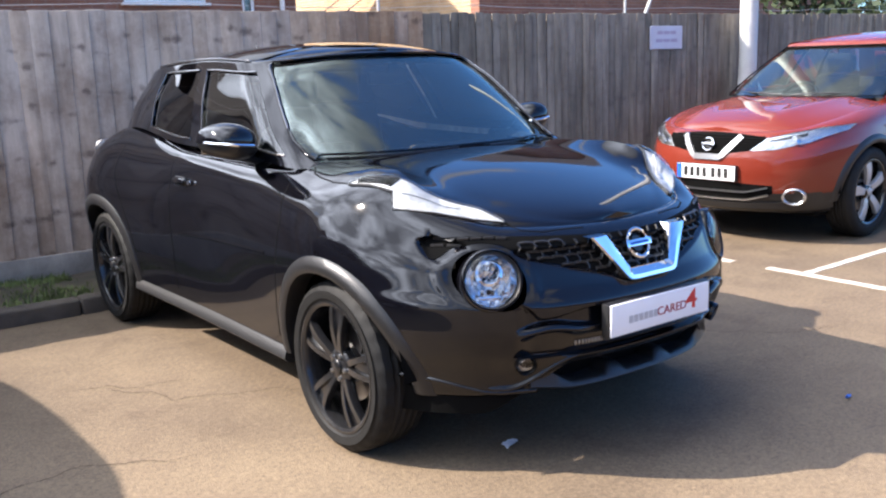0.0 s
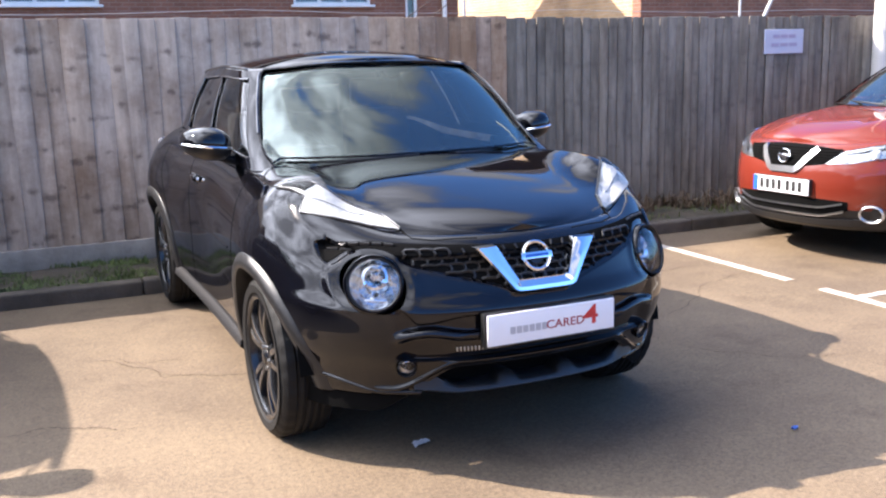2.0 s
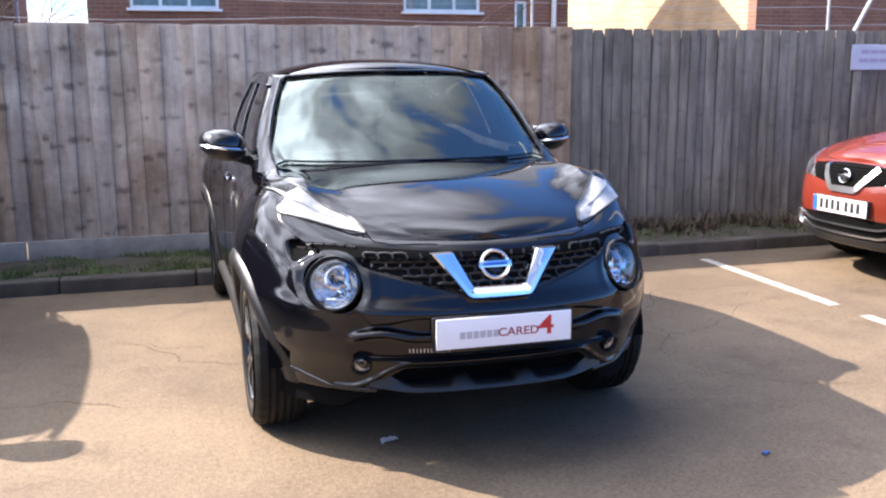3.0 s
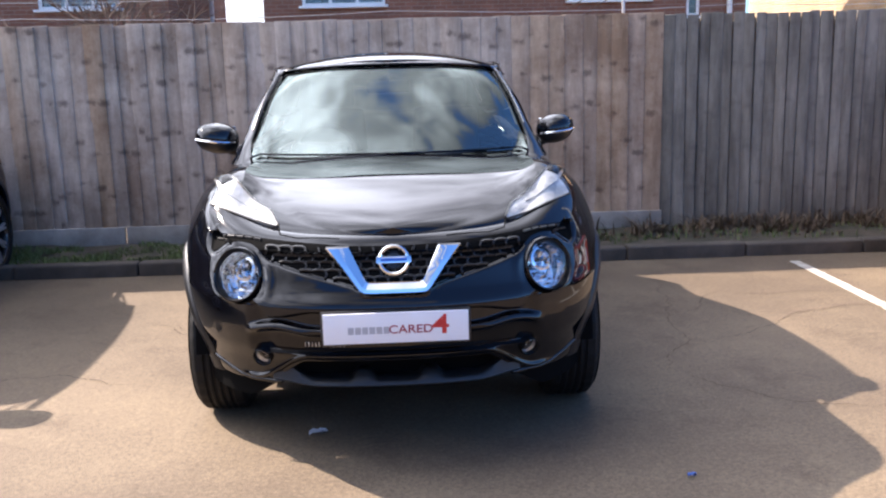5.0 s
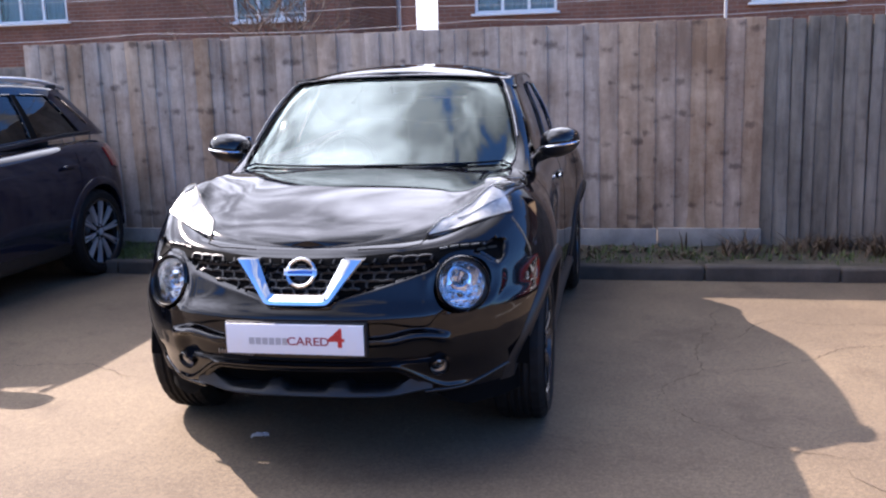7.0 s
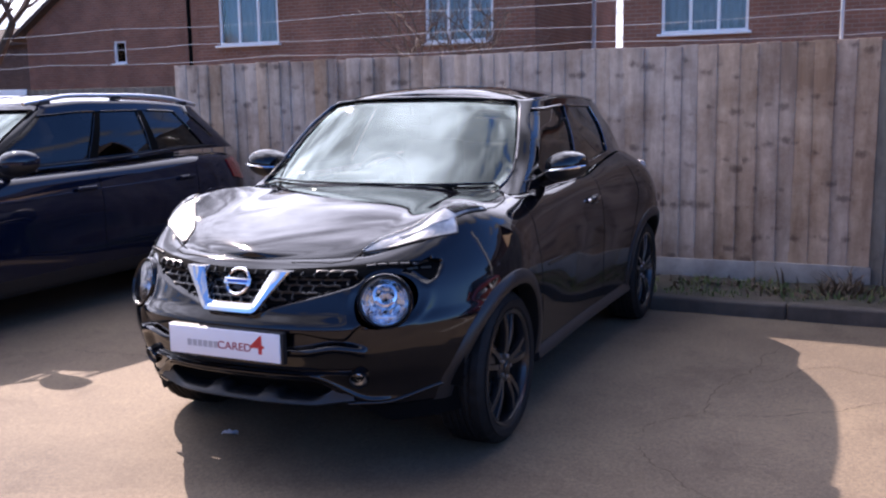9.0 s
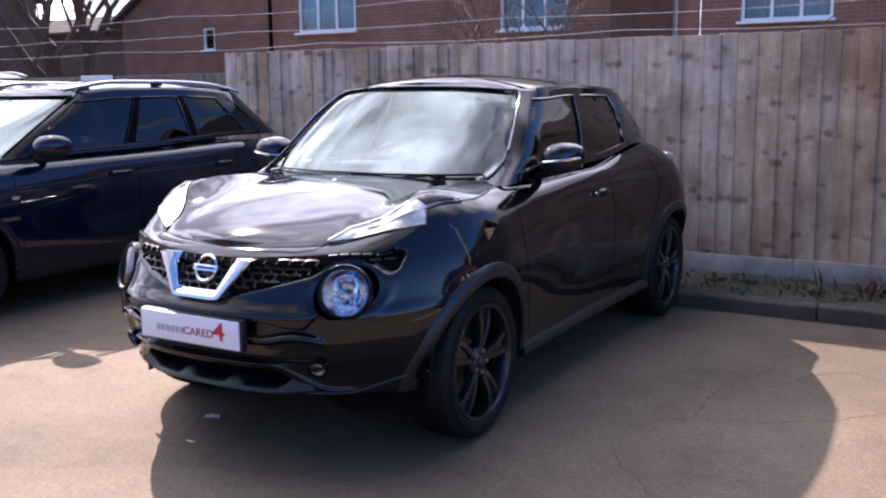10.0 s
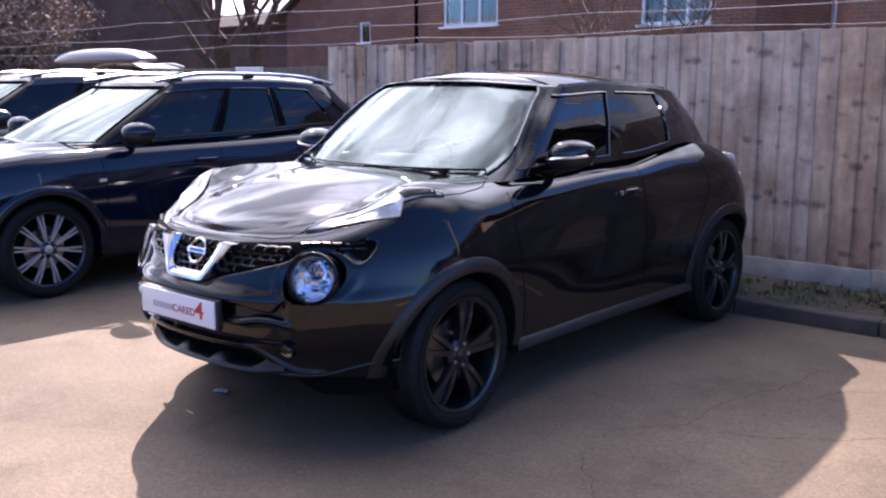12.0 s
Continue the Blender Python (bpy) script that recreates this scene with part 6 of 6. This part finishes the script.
# ---- beyond the fence ----
def brick_material(name, c1, c2, mortar):
    m = mat(name, c1, 0.9)
    t = m.node_tree
    b = t.nodes["Principled BSDF"]
    co = t.nodes.new("ShaderNodeTexCoord")
    sp = t.nodes.new("ShaderNodeSeparateXYZ")
    ad = t.nodes.new("ShaderNodeMath")
    ad.operation = "ADD"
    cb = t.nodes.new("ShaderNodeCombineXYZ")
    t.links.new(co.outputs["Object"], sp.inputs[0])
    t.links.new(sp.outputs["X"], ad.inputs[0])
    t.links.new(sp.outputs["Y"], ad.inputs[1])
    t.links.new(ad.outputs[0], cb.inputs["X"])
    t.links.new(sp.outputs["Z"], cb.inputs["Y"])
    br = t.nodes.new("ShaderNodeTexBrick")
    br.inputs["Scale"].default_value = 1.0
    br.inputs["Brick Width"].default_value, br.inputs["Row Height"].default_value, br.inputs["Mortar Size"].default_value = 0.225, 0.075, 0.006
    br.inputs["Color1"].default_value, br.inputs["Color2"].default_value, br.inputs["Mortar"].default_value = (*c1, 1), (*c2, 1), (*mortar, 1)
    t.links.new(cb.outputs[0], br.inputs["Vector"])
    n = t.nodes.new("ShaderNodeTexNoise")
    n.inputs["Scale"].default_value, n.inputs["Detail"].default_value = 1.3, 6
    t.links.new(co.outputs["Object"], n.inputs["Vector"])
    r = t.nodes.new("ShaderNodeValToRGB")
    r.color_ramp.elements[0].position, r.color_ramp.elements[1].position = 0.3, 0.7
    r.color_ramp.elements[0].color, r.color_ramp.elements[1].color = (0.75, 0.74, 0.73, 1), (1.1, 1.1, 1.1, 1)
    t.links.new(n.outputs["Fac"], r.inputs[0])
    x = t.nodes.new("ShaderNodeMix")
    x.data_type, x.blend_type = "RGBA", "MULTIPLY"
    x.inputs["Factor"].default_value = 1
    t.links.new(br.outputs["Color"], x.inputs["A"])
    t.links.new(r.outputs["Color"], x.inputs["B"])
    t.links.new(x.outputs["Result"], b.inputs["Base Color"])
    bp = t.nodes.new("ShaderNodeBump")
    bp.inputs["Strength"].default_value, bp.inputs["Distance"].default_value = 0.5, 0.006
    t.links.new(br.outputs["Fac"], bp.inputs["Height"])
    bp.invert = True
    t.links.new(bp.outputs[0], b.inputs["Normal"])
    return m


M_BRICK = brick_material("red_brick", (0.255, 0.112, 0.070), (0.205, 0.092, 0.060), (0.27, 0.19, 0.15))
M_BUFF = brick_material("buff_brick", (0.50, 0.34, 0.19), (0.42, 0.28, 0.15), (0.45, 0.38, 0.30))
M_DARKBRICK = brick_material("dark_brick", (0.11, 0.07, 0.055), (0.08, 0.05, 0.042), (0.14, 0.12, 0.11))
M_ROOF = mat("roof_tile", (0.06, 0.04, 0.032), 0.9, vary=0.4, scale=3, bump=0.5, bump_scale=20)
M_PANE = glass("house_glass", (0.72, 0.76, 0.78))
M_CURTAIN = mat("net_curtain", (0.72, 0.76, 0.80), 0.9, vary=0.35, scale=6, stretch=(8, 1, 0.5))
M_RENDER = mat("white_render", (0.75, 0.74, 0.72), 0.8, vary=0.12, scale=3)
M_BARK = mat("bark", (0.10, 0.075, 0.055), 0.95, vary=0.4, scale=9, bump=0.6, bump_scale=30)
M_TWIG = mat("twigs", (0.13, 0.085, 0.06), 0.9, vary=0.3, scale=4)
M_BROWNLEAF = mat("brown_leaf", (0.26, 0.175, 0.12), 0.8, vary=0.4, scale=3)
M_LEAFGREEN = mat("evergreen_leaf", (0.05, 0.075, 0.03), 0.6, vary=0.5, scale=3)
M_WIRE = mat("galvanised_wire", (0.46, 0.46, 0.46), 0.4, metal=0.3)
M_POSTWHITE = mat("white_column", (0.56, 0.55, 0.53), 0.5, vary=0.12, scale=5)
M_SIGN = mat("sign_board", (0.62, 0.60, 0.66), 0.5, vary=0.08, scale=4)
M_LILAC = mat("faded_print", (0.43, 0.36, 0.46), 0.6)


def wall_with_holes(x0, x1, z0, z1, thick, holes):
    """A wall in the xz plane, front at y = 0, with rectangular openings that go through it."""
    xs = sorted({x0, x1, *[h[0] for h in holes], *[h[1] for h in holes]})
    zs = sorted({z0, z1, *[h[2] for h in holes], *[h[3] for h in holes]})
    v, f = [], []

    def quad(*p):
        o = len(v)
        v.extend(p)
        f.append((o, o + 1, o + 2, o + 3))
    for a, b in zip(xs[:-1], xs[1:]):
        for c, d in zip(zs[:-1], zs[1:]):
            if any(h[0] <= a and b <= h[1] and h[2] <= c and d <= h[3] for h in holes):
                continue
            quad((a, 0, c), (b, 0, c), (b, 0, d), (a, 0, d))
            quad((a, thick, c), (a, thick, d), (b, thick, d), (b, thick, c))
    for a, b, c, d in holes + [(x0, x1, z0, z1)]:
        quad((a, 0, c), (a, thick, c), (b, thick, c), (b, 0, c))
        quad((a, 0, d), (b, 0, d), (b, thick, d), (a, thick, d))
        quad((a, 0, c), (a, 0, d), (a, thick, d), (a, thick, c))
        quad((b, 0, c), (b, thick, c), (b, thick, d), (b, 0, d))
    return v, f


def weld(piece):
    """One connected shell: points that coincide are made one."""
    ids, v, to = {}, [], []
    for q in piece[0]:
        k = tuple(round(c, 4) for c in q)
        if k not in ids:
            ids[k] = len(v)
            v.append(tuple(q))
        to.append(ids[k])
    return v, [tuple(to[i] for i in f) for f in piece[1]]


def house_window(root, a, b, c, d, lights=3, curtain=True):
    """A white framed window in an opening, with its panes, sill and a net curtain behind."""
    y = 0.06
    t = 0.055
    step = (b - a - t) / lights
    gaps = [(a + t + step * k, a + step * (k + 1), c + t, d - t) for k in range(lights)]
    w = part("window", weld(moved(wall_with_holes(a, b, c, d, 0.07, gaps), Matrix.Translation((0, y - 0.035, 0)))), M_UPVC, root, "white plastic framed window", smooth=False)
    for k in range(lights):
        x0, x1 = a + (b - a) * k / lights + 0.03, a + (b - a) * (k + 1) / lights - 0.03
        part("pane", slab((x1 - x0, 0.006, d - c - 0.10), ((x0 + x1) / 2, y + 0.01, (c + d) / 2), 0, 1), M_PANE, w)
    part("sill", slab((b - a + 0.12, 0.20, 0.05), ((a + b) / 2, -0.02, c - 0.026), 0.01, 1), M_UPVC, w)
    if curtain:
        n = 40
        cu = [[(a + (b - a) * i / n, 0.30 + 0.02 * math.sin(i * 1.7), z) for z in (c, d)] for i in range(n + 1)]
        part("curtain", sheet(cu), M_CURTAIN, w)


def house(label, at, x0, x1, height, depth, holes, material, side_material=None, gable_front=False, lights=3):
    root = thing("house", label, "house", at)
    part("wall", wall_with_holes(x0, x1, 0, height, 0.28, holes), material, root, smooth=False)
    side = side_material or material
    for xx in (x0, x1 - 0.28):
        part("wall", slab((0.28, depth - 0.285, height), (xx + 0.14, 0.2825 + (depth - 0.285) / 2, height / 2), 0, 1), side, root, smooth=False)
    part("wall", slab((x1 - x0 - 0.57, 0.28, height), ((x0 + x1) / 2, depth - 0.14, height / 2), 0, 1), side, root, smooth=False)
    for h in holes:
        house_window(root, *h, lights=lights if h[1] - h[0] > 0.9 else 1)
    part("room_back", slab((x1 - x0 - 0.6, 0.05, height - 0.1), ((x0 + x1) / 2, 3.0, height / 2), 0, 1), M_CABIN, root, smooth=False)
    o = 0.4
    if gable_front:
        xm, rise = (x0 + x1) / 2, (x1 - x0) / 2 * 0.62
        part("gable", ([(x0, 0.0, height), (x1, 0.0, height), (xm, 0.0, height + rise), (x0, 0.28, height), (x1, 0.28, height), (xm, 0.28, height + rise)],
                       [(0, 1, 2), (5, 4, 3), (0, 2, 5, 3), (1, 4, 5, 2)]), material, root, smooth=False)
        for s, xe in ((-1, x0), (1, x1)):
            e = Vector((xe + s * o, 0, height - o * 0.62))
            r = [(e.x, -0.3, e.z), (xm, -0.3, height + rise), (xm, depth + 0.3, height + rise), (e.x, depth + 0.3, e.z)]
            up = [(p[0], p[1], p[2] + 0.16) for p in r]
            part("roof", (r + up, [(0, 1, 2, 3), (7, 6, 5, 4), (0, 4, 5, 1), (1, 5, 6, 2), (2, 6, 7, 3), (3, 7, 4, 0)]), M_ROOF, root, smooth=False)
    else:
        ym, rise = depth / 2, depth / 2 * 0.7
        for s, ye in ((-1, 0), (1, depth)):
            e = ye + s * o
            ze = height - o * 0.7
            r = [(x0 - 0.2, e, ze), (x1 + 0.2, e, ze), (x1 + 0.2, ym, height + rise), (x0 - 0.2, ym, height + rise)]
            up = [(p[0], p[1], p[2] + 0.16) for p in r]
            part("roof", (r + up, [(0, 1, 2, 3), (7, 6, 5, 4), (0, 4, 5, 1), (1, 5, 6, 2), (2, 6, 7, 3), (3, 7, 4, 0)]), M_ROOF, root, smooth=False)
    return root


# terrace of red brick with white windows; sills well above the fence
house_label = "long red brick terrace with white plastic windows"
terrace = house(house_label, Matrix.Translation((0, 15.5, 0)), -2.5, 6.9, 4.7, 4.2, [(3.39, 4.97, 2.66, 3.95), (-1.76, -0.17, 2.66, 3.95), (5.72, 5.98, 2.31, 2.90)], M_BRICK, lights=3)
part("downpipe", tube([(6.55, -0.08, 0), (6.55, -0.08, 4.6)], 0.05, 10), M_UPVC, terrace, "white plastic downpipe")
terrace_west = house(house_label, Matrix.Translation((0, 15.5, 0)), -12.8, -4.3, 4.7, 6.2, [(-6.75, -5.2, 2.70, 4.0), (-12.18, -10.5, 2.86, 4.4)], M_BRICK, lights=3)
part("downpipe", tube([(-4.22, 3.9, 0), (-4.22, 3.9, 4.6)], 0.05, 10), M_UPVC, terrace_west, "white plastic downpipe")
part("downpipe", tube([(-13.0, -0.08, 0), (-13.0, -0.08, 4.6)], 0.05, 10), M_DEEP, terrace_west, "dark downpipe")
house("buff and red brick house with its sunlit side wall", Matrix.Translation((9.8, 13.15, 0)), 0, 14, 6, 10, [(5.2, 6.7, 3.4, 4.6), (10, 11.5, 3.4, 4.6)], M_BRICK, M_BUFF)
house("red brick house with its gable to the car park", Matrix.Translation((0, 20.5, 0)), -24.2, -12.6, 3.95, 9, [(-20.35, -19.85, 2.85, 3.55)], M_BRICK, gable_front=True)
house("low house of dark brick with a pale gable, far off", Matrix.Translation((0, 34, 0)), -66, -33, 5.1, 1.6, [(-50, -48.6, 3.4, 4.5)], M_DARKBRICK, M_RENDER)

house("brown brick house beyond the shrubs", Matrix.Translation((0, 18, 0)), -60, -33.6, 5.6, 6, [(-40.2, -39.0, 3.0, 4.2)], M_DARKBRICK)

# a wall added behind the camera, never in view, to hold back sky light
tagged(part("sky_blocker_wall", slab((90, 0.3, 3.4), (0, -17, 1.7), 0.02, 1), M_DARKBRICK, smooth=False), "plain dark brick wall added out of view to block sky light", "wall", kind="structure")

# dark boundary fence further back, where the pale fence ends
fence_far = thing("fence", "dark stained panel fence far behind the cars", "fence", kind="structure")
fx = -70.0
far_mesh = mesh_of("panel", join(*[slab((0.145, 0.02, 1.85), (0.07 + 0.14 * k, 0.006 * (k % 2), 0.925), 0.003, 1) for k in range(13)]), M_FENCEDARK)
while fx < FENCE_L - 0.1:
    p = part("panel", far_mesh, None, fence_far)
    p.matrix_local = pose(fx, 11.5, 0)
    fx += 1.83


notice = thing("sign", "small blank white board on the dark far fence", "sign")
part("board", slab((1.02, 0.02, 0.15), (-14.6, 11.478, 1.795), 0.004, 1), M_UPVC, notice)

# strands of wire on cranked stays above the fence
def wire(z, seed, x0=-14.0, x1=12.5, y=4.72):
    r = random.Random(seed)
    pts = [(x, y + 0.015 * math.sin(x * 0.9 + seed), z - 0.03 * math.sin(math.pi * ((x + seed) % 3.0) / 3.0) + r.uniform(-0.004, 0.004)) for x in np.arange(x0, x1, 0.5)]
    return tube(pts, 0.0025, 5)


for k, z in enumerate((1.93, 2.08, 2.27)):
    tagged(part("fence_wire", wire(z, k), M_WIRE), "slack strand of galvanised wire above the fence", "wire", "fence wires")
for px, lean in ((1.93, -1), (4.95, 1)):
    stay = thing("wire_stay", "thin pale metal stay holding the fence wires", "fence stay", group="fence wire stays")
    part("upright", tube([(px, 4.74, 0.0), (px, 4.74, 2.40)], 0.013, 8), M_WIRE, stay)
    if lean > 0:
        part("brace", tube([(px + 0.22, 4.74, 1.70), (px + 0.62, 4.74, 2.42)], 0.018, 8), M_POSTWHITE, stay)
    else:
        for drop in (0.0, 0.14):
            part("guy_wire", tube([(px - 0.75, 4.74, 1.72 - drop), (px, 4.74, 2.22 - drop)], 0.004, 6), M_TWIG, stay)

col = thing("lamp_column", "white painted steel lamp column in front of the fence", "lamp post")
part("shaft", lathe([(0.100, 0.0), (0.100, 1.15), (0.095, 1.17), (0.092, 3.0), (0.08, 6.0), (0.0005, 6.0)], 28), M_POSTWHITE, col).matrix_local = pose(6.40, 4.28, 0, 0, -90, 0)
part("base_collar", lathe([(0.13, 0.0), (0.13, 0.06), (0.106, 0.08)], 28), M_POSTWHITE, col).matrix_local = pose(6.40, 4.28, 0, 0, -90, 0)

sign = thing("sign", "small pale lilac notice board fixed to the grey fence", "sign")
part("board", slab((0.50, 0.012, 0.235), (5.27, FENCE_Y - 0.035, 1.605), 0.004, 1), M_SIGN, sign)
for w, z in ((0.30, 1.655), (0.34, 1.575)):
    for k in range(3):
        part("print_bar", slab((w / 3 - 0.012, 0.002, 0.035), (5.27 - w / 2 + w * (k + 0.5) / 3, FENCE_Y - 0.0425, z), 0.0004, 1), M_LILAC, sign)


# ---- trees ----
def bare_tree(name, label, x, y, h, seed, spread=0.5, trunk=0.16, leafy=False, deep=5):
    r = random.Random(seed)
    root = thing(name, label, "tree", Matrix.Translation((x, y, 0)))
    segs, tips = [], []

    def grow(p, d, length, rad, level):
        q = p + d * length
        mid = p + d * length * 0.5 + Vector((r.uniform(-1, 1), r.uniform(-1, 1), 0)) * length * 0.06
        segs.append((level, tube([p, mid, q], [rad, rad * 0.85, rad * 0.68], 6 if level < 2 else 4, False)))
        if level >= deep:
            tips.append(q)
            return
        for _ in range(3 if level < 3 else 2 + (r.random() < 0.6)):
            nd = (d + Vector((r.gauss(0, spread), r.gauss(0, spread), r.uniform(-0.05, 0.45)))).normalized()
            grow(q if r.random() < 0.7 else mid, nd, length * r.uniform(0.58, 0.82), rad * 0.6, level + 1)
    grow(Vector((0, 0, 0)), Vector((r.uniform(-0.08, 0.08), 0, 1)), h * 0.34, trunk, 0)
    part("trunk", join(*[s for l, s in segs if l < 2]), M_BARK, root)
    part("branchwork", join(*[s for l, s in segs if l >= 2]), M_TWIG, root)
    if leafy:
        v, f = [], []
        for t in tips:
            for _ in range(16):
                p = t + Vector((r.gauss(0, 0.28), r.gauss(0, 0.28), r.gauss(0, 0.22)))
                a, b = Vector((r.gauss(0, 1), r.gauss(0, 1), r.gauss(0, 1))).normalized() * 0.06, Vector((r.gauss(0, 1), r.gauss(0, 1), r.gauss(0, 1))).normalized() * 0.08
                o = len(v)
                v += [tuple(p - a), tuple(p + b), tuple(p + a), tuple(p - b)]
                f.append((o, o + 1, o + 2, o + 3))
        part("crown", (v, f), M_LEAFGREEN if leafy == "green" else M_BROWNLEAF, root, smooth=False)
    return root


bare_tree("tree", "bare brown tree with fine twigs behind the fence", -26.6, 19.5, 9, 3, 0.45, 0.34)
bare_tree("tree", "bare brown tree with fine twigs behind the fence", -25.9, 20.4, 8, 9, 0.5, 0.30)
bare_tree("tree", "brown-leaved tree behind the parked cars", -33, 13.5, 6.5, 5, 0.6, 0.22, "brown", 6)
bare_tree("tree", "brown-leaved tree behind the parked cars", -27, 11.5, 4.6, 6, 0.7, 0.16, "brown", 6)
bare_tree("tree", "brown-leaved tree behind the parked cars", -40, 16, 8, 8, 0.6, 0.24, "brown", 6)
bare_tree("shrub", "bare leggy shrub behind the fence by the terrace", -4.6, 13.6, 3.7, 12, 0.6, 0.06)
bare_tree("shrub", "bare leggy shrub close behind the pale fence", -2.9, 8.6, 3.4, 14, 0.75, 0.045, deep=6)
bare_tree("shrub", "bare leggy shrub close behind the pale fence", -3.7, 8.9, 3.1, 17, 0.75, 0.04, deep=6)
bare_tree("shrub", "dark evergreen shrub beyond the grey fence", 12.6, 7.0, 3.0, 21, 0.6, 0.06, "green")

# small litter on the tarmac
def scrap(x, y, size, material, label, name, seed):
    r = random.Random(seed)
    p = [[(size * (i / 5 - 0.5) * (1 - 0.3 * (j / 3)), size * 0.45 * (j / 3 - 0.5) + r.uniform(-0.003, 0.003), 0.004 + 0.012 * abs(math.sin(i * 1.3 + j)) + r.uniform(0, 0.004)) for j in range(4)] for i in range(6)]
    v, f = sheet(p)
    lo = [(q[0], q[1], q[2] - 0.003) for q in v]
    n = len(v)
    tagged(part(name, (v + lo, f + [tuple(reversed([i + n for i in q])) for q in f]), material), label, "litter").matrix_world = pose(x, y, 0, 0, 0, 15)


scrap(-0.345, 0.44, 0.08, M_PLATE, "crumpled scrap of white paper on the tarmac", "paper_scrap", 1)
scrap(1.05, -0.126, 0.035, M_INKBLUE, "tiny blue scrap of plastic on the tarmac", "plastic_scrap", 2)
